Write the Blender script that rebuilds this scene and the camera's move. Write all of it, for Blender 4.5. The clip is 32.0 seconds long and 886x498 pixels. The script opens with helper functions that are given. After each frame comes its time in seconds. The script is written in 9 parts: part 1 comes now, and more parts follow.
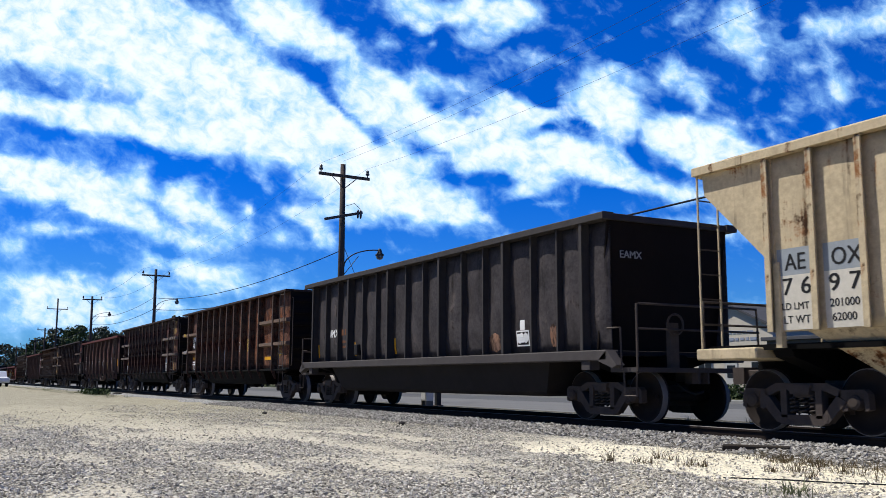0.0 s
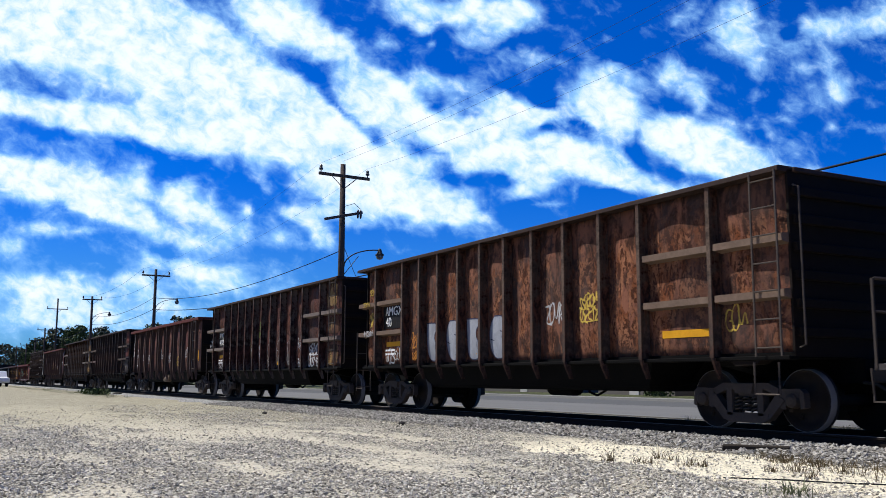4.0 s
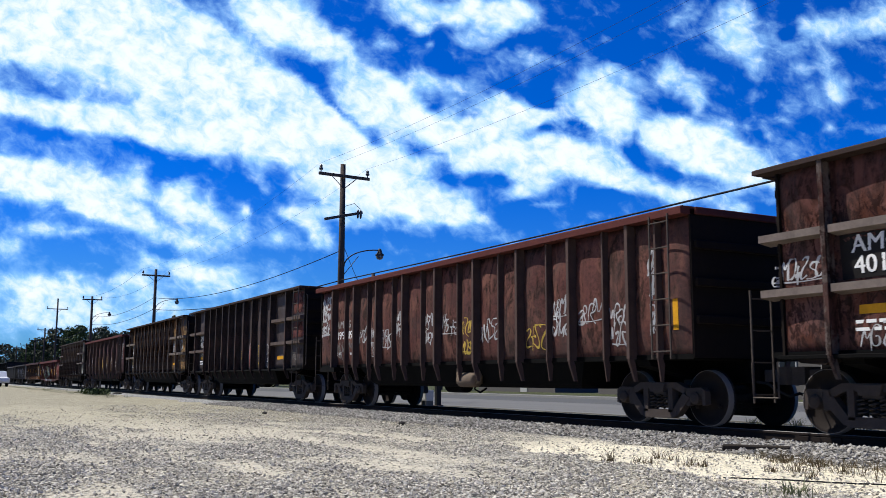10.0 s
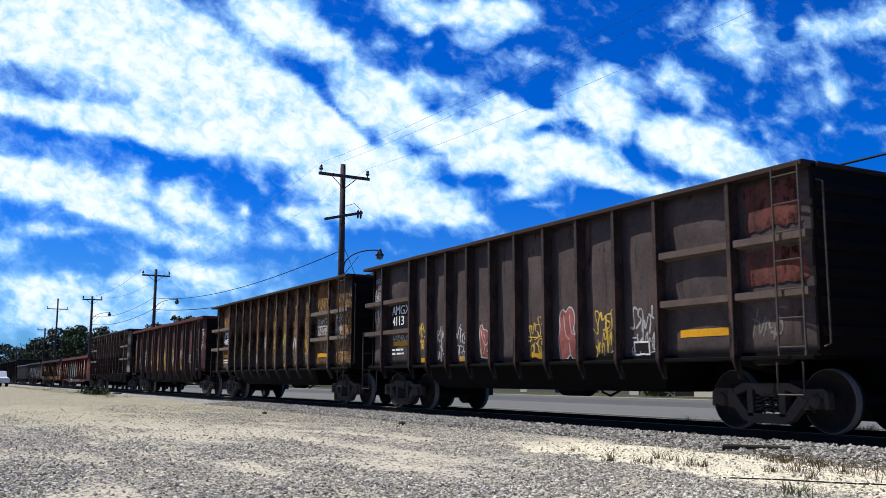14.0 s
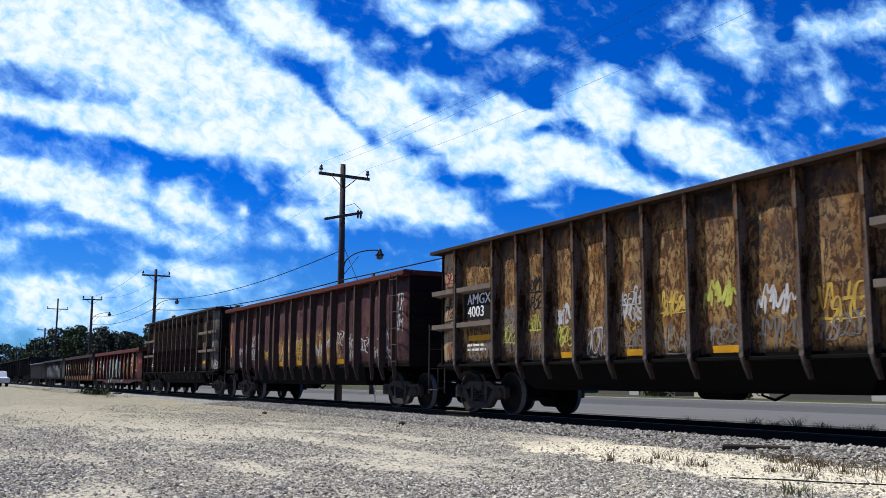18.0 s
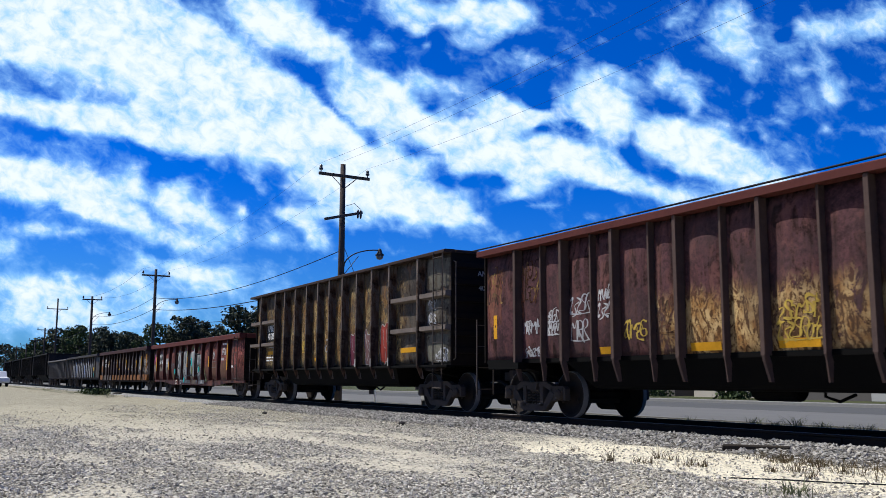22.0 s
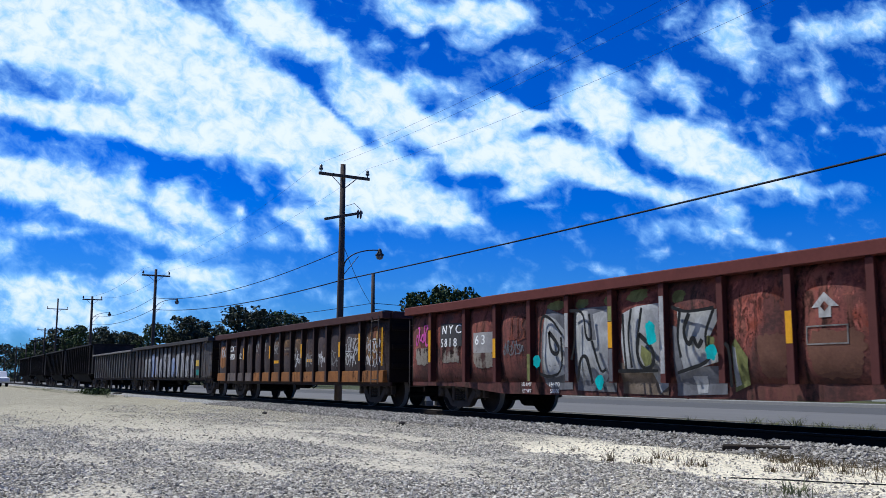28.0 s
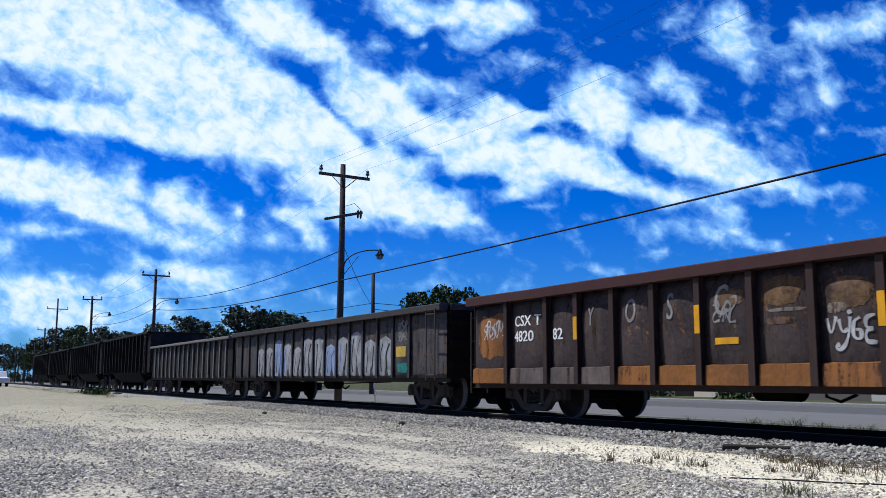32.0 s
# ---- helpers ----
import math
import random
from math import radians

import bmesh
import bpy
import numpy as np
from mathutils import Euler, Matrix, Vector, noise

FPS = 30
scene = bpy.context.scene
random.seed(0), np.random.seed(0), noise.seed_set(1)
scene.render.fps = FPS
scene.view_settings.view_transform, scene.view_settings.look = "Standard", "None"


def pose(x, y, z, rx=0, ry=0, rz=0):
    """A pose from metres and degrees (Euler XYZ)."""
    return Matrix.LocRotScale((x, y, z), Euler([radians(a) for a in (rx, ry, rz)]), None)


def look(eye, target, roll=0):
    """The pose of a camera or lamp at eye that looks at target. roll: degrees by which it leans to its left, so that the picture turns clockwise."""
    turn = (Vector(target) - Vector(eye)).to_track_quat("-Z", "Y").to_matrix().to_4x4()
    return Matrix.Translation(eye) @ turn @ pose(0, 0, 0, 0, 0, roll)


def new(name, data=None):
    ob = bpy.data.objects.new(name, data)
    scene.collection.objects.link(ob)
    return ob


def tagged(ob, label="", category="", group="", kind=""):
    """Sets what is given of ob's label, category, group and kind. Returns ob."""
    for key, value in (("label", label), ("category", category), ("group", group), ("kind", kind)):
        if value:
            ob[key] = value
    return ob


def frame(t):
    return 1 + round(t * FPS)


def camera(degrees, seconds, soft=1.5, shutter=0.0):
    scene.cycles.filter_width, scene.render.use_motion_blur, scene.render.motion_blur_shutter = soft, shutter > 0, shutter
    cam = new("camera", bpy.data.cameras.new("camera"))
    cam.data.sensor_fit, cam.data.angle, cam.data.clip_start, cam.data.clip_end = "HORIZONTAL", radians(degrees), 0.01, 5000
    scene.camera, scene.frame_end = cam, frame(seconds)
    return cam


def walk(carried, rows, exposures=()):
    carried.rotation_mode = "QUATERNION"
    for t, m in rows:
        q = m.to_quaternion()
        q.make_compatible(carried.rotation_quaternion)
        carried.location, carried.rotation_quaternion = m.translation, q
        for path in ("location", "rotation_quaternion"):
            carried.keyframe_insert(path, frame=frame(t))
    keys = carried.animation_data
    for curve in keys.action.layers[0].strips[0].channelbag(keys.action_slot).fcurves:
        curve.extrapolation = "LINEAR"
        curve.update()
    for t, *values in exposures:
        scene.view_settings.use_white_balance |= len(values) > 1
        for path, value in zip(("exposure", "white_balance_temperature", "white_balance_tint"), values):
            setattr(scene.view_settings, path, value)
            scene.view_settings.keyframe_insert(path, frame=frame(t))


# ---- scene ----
# ---------------------------------------------------------------- camera
EYE = Vector((0.0, 0.0, 0.927))
YAW, PITCH = radians(28.525), radians(8.05)
AIM = EYE + Vector((-math.cos(YAW) * math.cos(PITCH), math.sin(YAW) * math.cos(PITCH), math.sin(PITCH)))
cam = camera(51.0, 32.0, 0.65, 0.12)
walk(cam, [(0.0, look(EYE, AIM, 0.242)), (32.0, look(EYE, AIM, 0.242))],
     exposures=((0.0, 0.2, 6250, 10), (14.0, 0.2, 6250, 10), (17.5, 0.14, 6150, 10), (25.0, 0.12, 6150, 10), (28.0, 0.04, 5750, 10), (32.0, 0.07, 5850, 10)))

# ---------------------------------------------------------------- world, sun, exposure
SUN_WAY = Vector((-1.55, -1.45, 3.25)).normalized()          # from the ground towards the sun
SUN_ELEV = math.asin(SUN_WAY.z)
SUN_TURN = math.atan2(SUN_WAY.x, SUN_WAY.y)


def build_world():
    w = bpy.data.worlds.new("sky")
    scene.world = w
    w.use_nodes = True
    nt = w.node_tree
    nt.nodes.clear()
    out = nt.nodes.new("ShaderNodeOutputWorld")
    bg = nt.nodes.new("ShaderNodeBackground")
    sky = nt.nodes.new("ShaderNodeTexSky")
    sky.sky_type = "NISHITA"
    sky.sun_disc = False
    sky.sun_elevation = SUN_ELEV
    sky.sun_rotation = SUN_TURN
    sky.air_density = 1.0
    sky.dust_density = 0.3
    sky.ozone_density = 2.5
    hs = nt.nodes.new("ShaderNodeMixRGB")                 # deep polarised blue
    hs.blend_type = "MULTIPLY"
    hs.inputs[0].default_value = 1.0
    # the blue pales towards the sun
    tc = nt.nodes.new("ShaderNodeTexCoord")
    dot = nt.nodes.new("ShaderNodeVectorMath")
    dot.operation = "DOT_PRODUCT"
    dot.inputs[1].default_value = SUN_WAY
    nt.links.new(tc.outputs["Generated"], dot.inputs[0])
    near_sun = nt.nodes.new("ShaderNodeMapRange")
    near_sun.interpolation_type = "SMOOTHSTEP"
    near_sun.inputs["From Min"].default_value = 0.52
    near_sun.inputs["From Max"].default_value = 0.85
    nt.links.new(dot.outputs["Value"], near_sun.inputs["Value"])
    tint = nt.nodes.new("ShaderNodeMixRGB")
    tint.inputs[1].default_value = (0.02, 0.54, 1.75, 1.0)
    tint.inputs[2].default_value = (0.55, 0.55, 0.52, 1.0)
    nt.links.new(near_sun.outputs[0], tint.inputs[0])
    # paler towards the horizon
    height = nt.nodes.new("ShaderNodeSeparateXYZ")
    nt.links.new(tc.outputs["Generated"], height.inputs[0])
    low = nt.nodes.new("ShaderNodeMapRange")
    low.interpolation_type = "SMOOTHSTEP"
    low.inputs["From Min"].default_value = 0.24
    low.inputs["From Max"].default_value = 0.0
    nt.links.new(height.outputs["Z"], low.inputs["Value"])
    haze = nt.nodes.new("ShaderNodeMixRGB")
    haze.inputs[2].default_value = (0.30, 0.78, 1.58, 1.0)
    nt.links.new(low.outputs[0], haze.inputs[0])
    nt.links.new(tint.outputs[0], haze.inputs[1])
    nt.links.new(haze.outputs[0], hs.inputs[2])
    bg.inputs["Strength"].default_value = 0.061
    nt.links.new(sky.outputs[0], hs.inputs[1])
    nt.links.new(hs.outputs[0], bg.inputs[0])
    nt.links.new(bg.outputs[0], out.inputs[0])


build_world()
sun_data = bpy.data.lights.new("sun", "SUN")
sun_data.energy = 5.0
sun_data.angle = radians(0.53)
sun_data.color = (1.0, 0.96, 0.89)
sun = new("sun", sun_data)
sun.matrix_world = look(SUN_WAY * 200, (0, 0, 0))

# ---------------------------------------------------------------- the train's way along the track
TRACK_Y = 11.934          # centre line of the track
RAIL_Z = 0.20             # top of the rails
START = 0.17               # how far the train has rolled past its built place at the start
ROLLED = [(0, 0.0), (1, 5.27), (2, 10.54), (4, 21.02), (6, 31.44), (8, 41.76), (10, 51.93), (12, 61.96), (14, 72.01), (16, 82.07),
          (18, 92.10), (20, 102.13), (22, 112.19), (24, 122.36), (26, 132.68), (28, 143.09), (30, 153.54), (31, 158.77), (32, 164.0)]


def rolled(t):
    return float(np.interp(t, [a for a, _ in ROLLED], [b for _, b in ROLLED]))


# ---------------------------------------------------------------- mesh helpers
def mesh_from(name, bm, material, smooth=False):
    me = bpy.data.meshes.new(name)
    bm.to_mesh(me)
    bm.free()
    if smooth:
        for p in me.polygons:
            p.use_smooth = True
    if material:
        for m in (material if isinstance(material, (list, tuple)) else (material,)):
            me.materials.append(m)
    return me


def part(name, bm, material, parent, label="", smooth=False, at=None):
    """One mesh object under a thing or a part. bm may be a bmesh or a mesh that is shared."""
    me = bm if isinstance(bm, bpy.types.Mesh) else mesh_from(name, bm, material, smooth)
    ob = new(name, me)
    ob.parent = parent
    if at is not None:
        ob.matrix_basis = at
    if label:
        tagged(ob, label)
    return ob


def thing(name, m, label, category, group="", kind=""):
    ob = new(name)
    ob.empty_display_size = 0.3
    ob.matrix_basis = m
    return tagged(ob, label, category, group, kind)


def solid(name, bm, material, label, category="", group="", kind="", smooth=False, at=None):
    ob = new(name, bm if isinstance(bm, bpy.types.Mesh) else mesh_from(name, bm, material, smooth))
    if at is not None:
        ob.matrix_basis = at
    return tagged(ob, label, category, group, kind)


def box(bm, x0, x1, y0, y1, z0, z1, bevel=0.0, mat=0):
    """A box, its vertical and level edges chamfered where bevel is given."""
    r = bmesh.ops.create_cube(bm, size=1.0)
    vs = r["verts"]
    for v in vs:
        v.co = Vector((x0 + (v.co.x + 0.5) * (x1 - x0), y0 + (v.co.y + 0.5) * (y1 - y0), z0 + (v.co.z + 0.5) * (z1 - z0)))
    fs = list({f for v in vs for f in v.link_faces})
    for f in fs:
        f.material_index = mat
    if bevel > 0:
        es = list({e for v in vs for e in v.link_edges})
        bmesh.ops.bevel(bm, geom=es, offset=bevel, segments=1, affect="EDGES", profile=0.5)
    return bm


def prism(bm, outline, axis, a, b, mat=0):
    """A prism: outline of (p, q) pairs drawn across the axis ('x': (y, z), 'y': (x, z), 'z': (x, y)), from a to b along it."""
    def place(p, q, s):
        return {"x": (s, p, q), "y": (p, s, q), "z": (p, q, s)}[axis]
    lo = [bm.verts.new(place(p, q, a)) for p, q in outline]
    hi = [bm.verts.new(place(p, q, b)) for p, q in outline]
    n = len(outline)
    fs = [bm.faces.new(lo[::-1]), bm.faces.new(hi)]
    for i in range(n):
        fs.append(bm.faces.new((lo[i], lo[(i + 1) % n], hi[(i + 1) % n], hi[i])))
    for f in fs:
        f.material_index = mat
    bmesh.ops.recalc_face_normals(bm, faces=fs)
    return bm


def tube(bm, pts, r, sides=6, caps=True):
    """A round bar along a line of points."""
    pts = [Vector(p) for p in pts]
    rings = []
    for i, p in enumerate(pts):
        d = (pts[min(i + 1, len(pts) - 1)] - pts[max(i - 1, 0)]).normalized()
        side = d.cross(Vector((0, 0, 1)))
        if side.length < 0.05:
            side = d.cross(Vector((0, 1, 0)))
        side.normalize()
        up = side.cross(d)
        rad = r[i] if isinstance(r, (list, tuple)) else r
        rings.append([bm.verts.new(p + (side * math.cos(2 * math.pi * k / sides) + up * math.sin(2 * math.pi * k / sides)) * rad) for k in range(sides)])
    fs = []
    for a, b in zip(rings, rings[1:]):
        for k in range(sides):
            fs.append(bm.faces.new((a[k], a[(k + 1) % sides], b[(k + 1) % sides], b[k])))
    if caps:
        fs.append(bm.faces.new(rings[0][::-1]))
        fs.append(bm.faces.new(rings[-1]))
    bmesh.ops.recalc_face_normals(bm, faces=fs)
    return bm


def disc(bm, centre, axis, profile, sides=24):
    """A turned shape: profile of (along, radius) pairs, turned about the axis through centre."""
    c = Vector(centre)
    ax = {"x": Vector((1, 0, 0)), "y": Vector((0, 1, 0)), "z": Vector((0, 0, 1))}[axis]
    u = Vector((0, 0, 1)) if axis != "z" else Vector((1, 0, 0))
    w = ax.cross(u)
    rings = []
    for s, r in profile:
        if r < 1e-5:
            rings.append([bm.verts.new(c + ax * s)])
        else:
            rings.append([bm.verts.new(c + ax * s + (u * math.cos(2 * math.pi * k / sides) + w * math.sin(2 * math.pi * k / sides)) * r) for k in range(sides)])
    fs = []
    for a, b in zip(rings, rings[1:]):
        for k in range(sides):
            if len(a) == 1 and len(b) == 1:
                continue
            if len(a) == 1:
                fs.append(bm.faces.new((a[0], b[k], b[(k + 1) % sides])))
            elif len(b) == 1:
                fs.append(bm.faces.new((a[k], a[(k + 1) % sides], b[0])))
            else:
                fs.append(bm.faces.new((a[k], a[(k + 1) % sides], b[(k + 1) % sides], b[k])))
    bmesh.ops.recalc_face_normals(bm, faces=fs)
    return bm


# ---------------------------------------------------------------- materials
class Nodes:
    """A short way to write node materials."""

    def __init__(self, name):
        self.mat = bpy.data.materials.new(name)
        self.mat.use_nodes = True
        self.nt = self.mat.node_tree
        self.bsdf = self.nt.nodes["Principled BSDF"]
        self.coord = self.add("ShaderNodeTexCoord")

    def add(self, kind, **props):
        n = self.nt.nodes.new(kind)
        for k, v in props.items():
            if k == "operation":
                n.operation = v
            elif k == "blend":
                n.blend_type = v
        return n

    def link(self, a, b):
        self.nt.links.new(a, b)

    def scaled(self, sx, sy, sz, source="Object", shift=0.0):
        m = self.add("ShaderNodeMapping")
        m.inputs["Scale"].default_value = (sx, sy, sz)
        m.inputs["Location"].default_value = (shift, shift * 0.7, shift * 1.3)
        self.link(self.coord.outputs[source], m.inputs[0])
        return m.outputs[0]

    def noise(self, vec, scale, detail=4.0, rough=0.6, warp=0.0):
        n = self.add("ShaderNodeTexNoise")
        n.inputs["Scale"].default_value = scale
        n.inputs["Detail"].default_value = detail
        n.inputs["Roughness"].default_value = rough
        n.inputs["Distortion"].default_value = warp
        self.link(vec, n.inputs["Vector"])
        return n.outputs["Fac"]

    def cells(self, vec, scale, out="Distance", feature="F1"):
        n = self.add("ShaderNodeTexVoronoi")
        n.feature = feature
        n.inputs["Scale"].default_value = scale
        self.link(vec, n.inputs["Vector"])
        return n.outputs[out]

    def step(self, fac, lo, hi):
        n = self.add("ShaderNodeMapRange")
        n.interpolation_type = "SMOOTHSTEP"
        n.inputs["From Min"].default_value = lo
        n.inputs["From Max"].default_value = hi
        self.link(fac, n.inputs["Value"])
        return n.outputs["Result"]

    def math(self, op, a, b):
        n = self.add("ShaderNodeMath", operation=op)
        for s, v in ((0, a), (1, b)):
            if isinstance(v, (int, float)):
                n.inputs[s].default_value = v
            else:
                self.link(v, n.inputs[s])
        return n.outputs[0]

    def mix(self, fac, a, b, blend="MIX"):
        n = self.add("ShaderNodeMixRGB", blend=blend)
        for s, v in ((0, fac), (1, a), (2, b)):
            if isinstance(v, (int, float)):
                n.inputs[s].default_value = v
            elif isinstance(v, tuple):
                n.inputs[s].default_value = (*v, 1.0)
            else:
                self.link(v, n.inputs[s])
        return n.outputs[0]

    def axis(self, which, source="Object"):
        s = self.add("ShaderNodeSeparateXYZ")
        self.link(self.coord.outputs[source], s.inputs[0])
        return s.outputs[which]

    def bump(self, height, strength, distance):
        b = self.add("ShaderNodeBump")
        b.inputs["Strength"].default_value = strength
        b.inputs["Distance"].default_value = distance
        self.link(height, b.inputs["Height"])
        self.link(b.outputs[0], self.bsdf.inputs["Normal"])

    def done(self, colour, rough=0.7, metal=0.0, gloss=0.2):
        self.bsdf.inputs["Specular IOR Level"].default_value = gloss
        for key, v in (("Base Color", colour), ("Roughness", rough), ("Metallic", metal)):
            if isinstance(v, (int, float)):
                self.bsdf.inputs[key].default_value = v
            elif isinstance(v, tuple):
                self.bsdf.inputs[key].default_value = (*v, 1.0)
            else:
                self.link(v, self.bsdf.inputs[key])
        return self.mat


def car_paint(name, paint, rust, peel=None, amount=0.5, shift=0.0, peel_low=1.2, peel_high=3.2, grime=0.35, peel_x=None, cover=0.38, vary=1.0, dusty=0.55):
    """Weathered railcar paint: rust in patches and runs, peeled fields with dark flakes, grime from below, dents."""
    n = Nodes(name)
    paint, rust = tuple(c * 0.72 for c in paint), tuple(c * 0.66 for c in rust)
    v = n.scaled(1, 1, 1, shift=shift)
    runs = n.noise(n.scaled(5.5, 5.5, 0.45, shift=shift + 3), 1.0, 5, 0.65)
    patch = n.noise(v, 1.1, 6, 0.65, 0.6)
    fine = n.noise(v, 14.0, 5, 0.7)
    grain = n.noise(v, 60.0, 3, 0.6)
    worn = n.math("ADD", n.math("MULTIPLY", patch, 0.65), n.math("MULTIPLY", runs, 0.45))
    mask = n.step(n.math("ADD", worn, n.math("MULTIPLY", fine, 0.22)), 0.86 - 0.5 * amount, 0.96 - 0.5 * amount)
    colour = n.mix(n.step(n.math("ADD", n.math("MULTIPLY", fine, 0.5), n.math("MULTIPLY", patch, 0.6)), 0.38, 0.72), tuple(c * (1 - 0.65 * vary) for c in paint), tuple(c * (1 + 0.45 * vary) for c in paint))
    blotch = n.noise(n.scaled(2.4, 2.4, 1.1, shift=shift + 2), 1.6, 7, 0.62, 0.8)
    rusty = n.mix(n.step(n.math("ADD", n.math("MULTIPLY", blotch, 0.8), n.math("MULTIPLY", fine, 0.2)), 0.42, 0.58), tuple(c * 1.7 for c in rust), tuple(c * 0.3 for c in rust))
    colour = n.mix(mask, colour, rusty)
    if peel:
        z = n.axis(2)
        flakes = n.noise(n.scaled(1.6, 1.6, 0.9, shift=shift + 9), 2.6, 7, 0.72, 1.1)
        zz = n.math("ADD", z, n.math("MULTIPLY", n.math("SUBTRACT", n.noise(n.scaled(3.0, 3.0, 0.5, shift=shift), 1.0, 4, 0.6), 0.5), 0.9))
        band = n.math("MULTIPLY", n.step(zz, peel_low - 0.2, peel_low + 0.1), n.math("SUBTRACT", 1.0, n.step(zz, peel_high - 0.25, peel_high + 0.15)))
        if peel_x:
            xx = n.math("ADD", n.axis(0), n.math("MULTIPLY", n.math("SUBTRACT", flakes, 0.5), 3.0))
            band = n.math("MULTIPLY", band, n.math("MULTIPLY", n.step(xx, peel_x[0] - 0.3, peel_x[0] + 0.3), n.math("SUBTRACT", 1.0, n.step(xx, peel_x[1] - 0.3, peel_x[1] + 0.3))))
        pm = n.math("MULTIPLY", n.step(n.math("ADD", flakes, n.math("MULTIPLY", n.math("SUBTRACT", n.noise(n.scaled(0.30, 0.3, 0.5, shift=shift + 21), 1.0, 3, 0.5), 0.5), 0.5)), cover, cover + 0.06), band)
        cracks = n.noise(n.scaled(1.9, 1.9, 0.75, shift=shift + 5), 3.4, 6, 0.66, 2.0)
        crumbs = n.noise(n.scaled(1.0, 1.0, 0.8, shift=shift + 7), 11.0, 4, 0.65, 1.6)
        tone = n.noise(v, 2.6, 5, 0.65)
        peeled = n.mix(n.step(tone, 0.38, 0.62), tuple(c * 1.15 for c in peel), (peel[0] * 0.62, peel[1] * 0.45, peel[2] * 0.32))
        peeled = n.mix(n.step(n.math("ADD", cracks, n.math("MULTIPLY", crumbs, 0.35)), 0.645, 0.735), peeled, (peel[0] * 0.20, peel[1] * 0.14, peel[2] * 0.12))
        peeled = n.mix(n.math("MULTIPLY", n.step(crumbs, 0.54, 0.66), 0.45), peeled, (peel[0] * 0.3, peel[1] * 0.22, peel[2] * 0.2))
        colour = n.mix(pm, colour, peeled)
    dust = n.noise(n.scaled(0.8, 0.8, 0.5, shift=shift + 33), 1.3, 6, 0.6, 0.5)
    colour = n.mix(n.math("MULTIPLY", n.step(dust, 0.42, 0.66), dusty), colour, (0.046, 0.036, 0.033))
    low = n.step(n.math("ADD", n.axis(2), n.math("MULTIPLY", runs, 0.8)), 1.0, 2.0)
    dirt = n.mix(low, (0.030, 0.026, 0.023), (0.045, 0.036, 0.030))
    dirt_fac = n.math("MULTIPLY", n.math("SUBTRACT", 1.0, n.math("MULTIPLY", low, 0.8)), grime)
    colour = n.mix(dirt_fac, colour, dirt)
    colour = n.mix(n.math("MULTIPLY", n.step(runs, 0.55, 0.72), 0.6), colour, (0.010, 0.008, 0.007))
    n.bump(n.math("ADD", n.math("MULTIPLY", patch, 1.0), n.math("MULTIPLY", n.math("ADD", fine, n.math("MULTIPLY", grain, 0.4)), 0.12)), 0.5, 0.02)
    return n.done(colour, n.mix(mask, (0.6, 0.6, 0.6), (0.9, 0.9, 0.9)), 0.0, 0.1)


def plain(name, colour, rough=0.6, metal=0.0, var=0.3, scale=9.0, bump=0.1):
    n = Nodes(name)
    v = n.scaled(1, 1, 1)
    a = n.noise(v, scale, 5, 0.65)
    b = n.noise(v, scale * 7, 3, 0.6)
    c = n.mix(n.math("ADD", n.math("MULTIPLY", a, 0.7), n.math("MULTIPLY", b, 0.3)), tuple(k * (1 - var) for k in colour), tuple(min(1, k * (1 + var)) for k in colour))
    if bump:
        n.bump(n.math("ADD", a, n.math("MULTIPLY", b, 0.4)), bump, 0.01)
    return n.done(c, rough, metal, 0.5 if rough < 0.55 or metal > 0.5 else 0.1)


STEEL_DARK = plain("truck_steel", (0.066, 0.052, 0.044), 0.75, 0.1, 0.45, 6.0, 0.3)
# underside steel kept nearly black: the shade below the bodies is in this colour
STEEL_SHADED = plain("shaded_belly_steel", (0.003, 0.0027, 0.0025), 0.9, 0.0, 0.4, 4.0, 0.3)
WHEEL_STEEL = plain("wheel_steel", (0.022, 0.0165, 0.0135), 0.8, 0.0, 0.4, 8.0, 0.2)
TREAD_STEEL = plain("tread_steel", (0.17, 0.155, 0.145), 0.6, 0.25, 0.2, 8.0, 0.02)
BAR_STEEL = plain("grab_bar_steel", (0.075, 0.060, 0.050), 0.6, 0.2, 0.4, 8.0, 0.1)
SPRING_STEEL = plain("spring_steel", (0.055, 0.045, 0.038), 0.6, 0.2, 0.3, 10.0, 0.1)
LETTER_WHITE = plain("stencil_white", (0.72, 0.71, 0.68), 0.7, 0.0, 0.2, 6.0, 0.0)
LETTER_BLACK = plain("stencil_black", (0.02, 0.02, 0.02), 0.7, 0.0, 0.2, 6.0, 0.0)
REFLECTOR = plain("reflective_yellow", (0.60, 0.29, 0.015), 0.6, 0.0, 0.45, 7.0, 0.0)

# ---------------------------------------------------------------- ground, road, track
BARE = ((-20.5, 3.6, 6.5, 1.5, 0.15, 0.95), (-31.0, 3.2, 7.0, 1.6, 0.10, 0.8), (-13.5, 5.2, 3.2, 0.30, 0.05, 0.9), (-14.6, 6.6, 3.4, 0.35, 0.35, 0.8), (-9.7, 3.05, 0.75, 0.22, 0.2, 1.0), (-8.35, 1.35, 0.55, 0.25, 0.0, 0.8),
        (-9.2, 4.35, 0.9, 0.20, 0.3, 0.9), (-7.4, 3.1, 0.5, 0.18, 0.2, 0.6), (-8.2, 5.6, 0.8, 0.16, 0.3, 0.5), (-11.5, 1.6, 1.4, 0.3, 0.0, 0.7), (-6.4, 5.3, 0.5, 0.15, 0.3, 0.5))


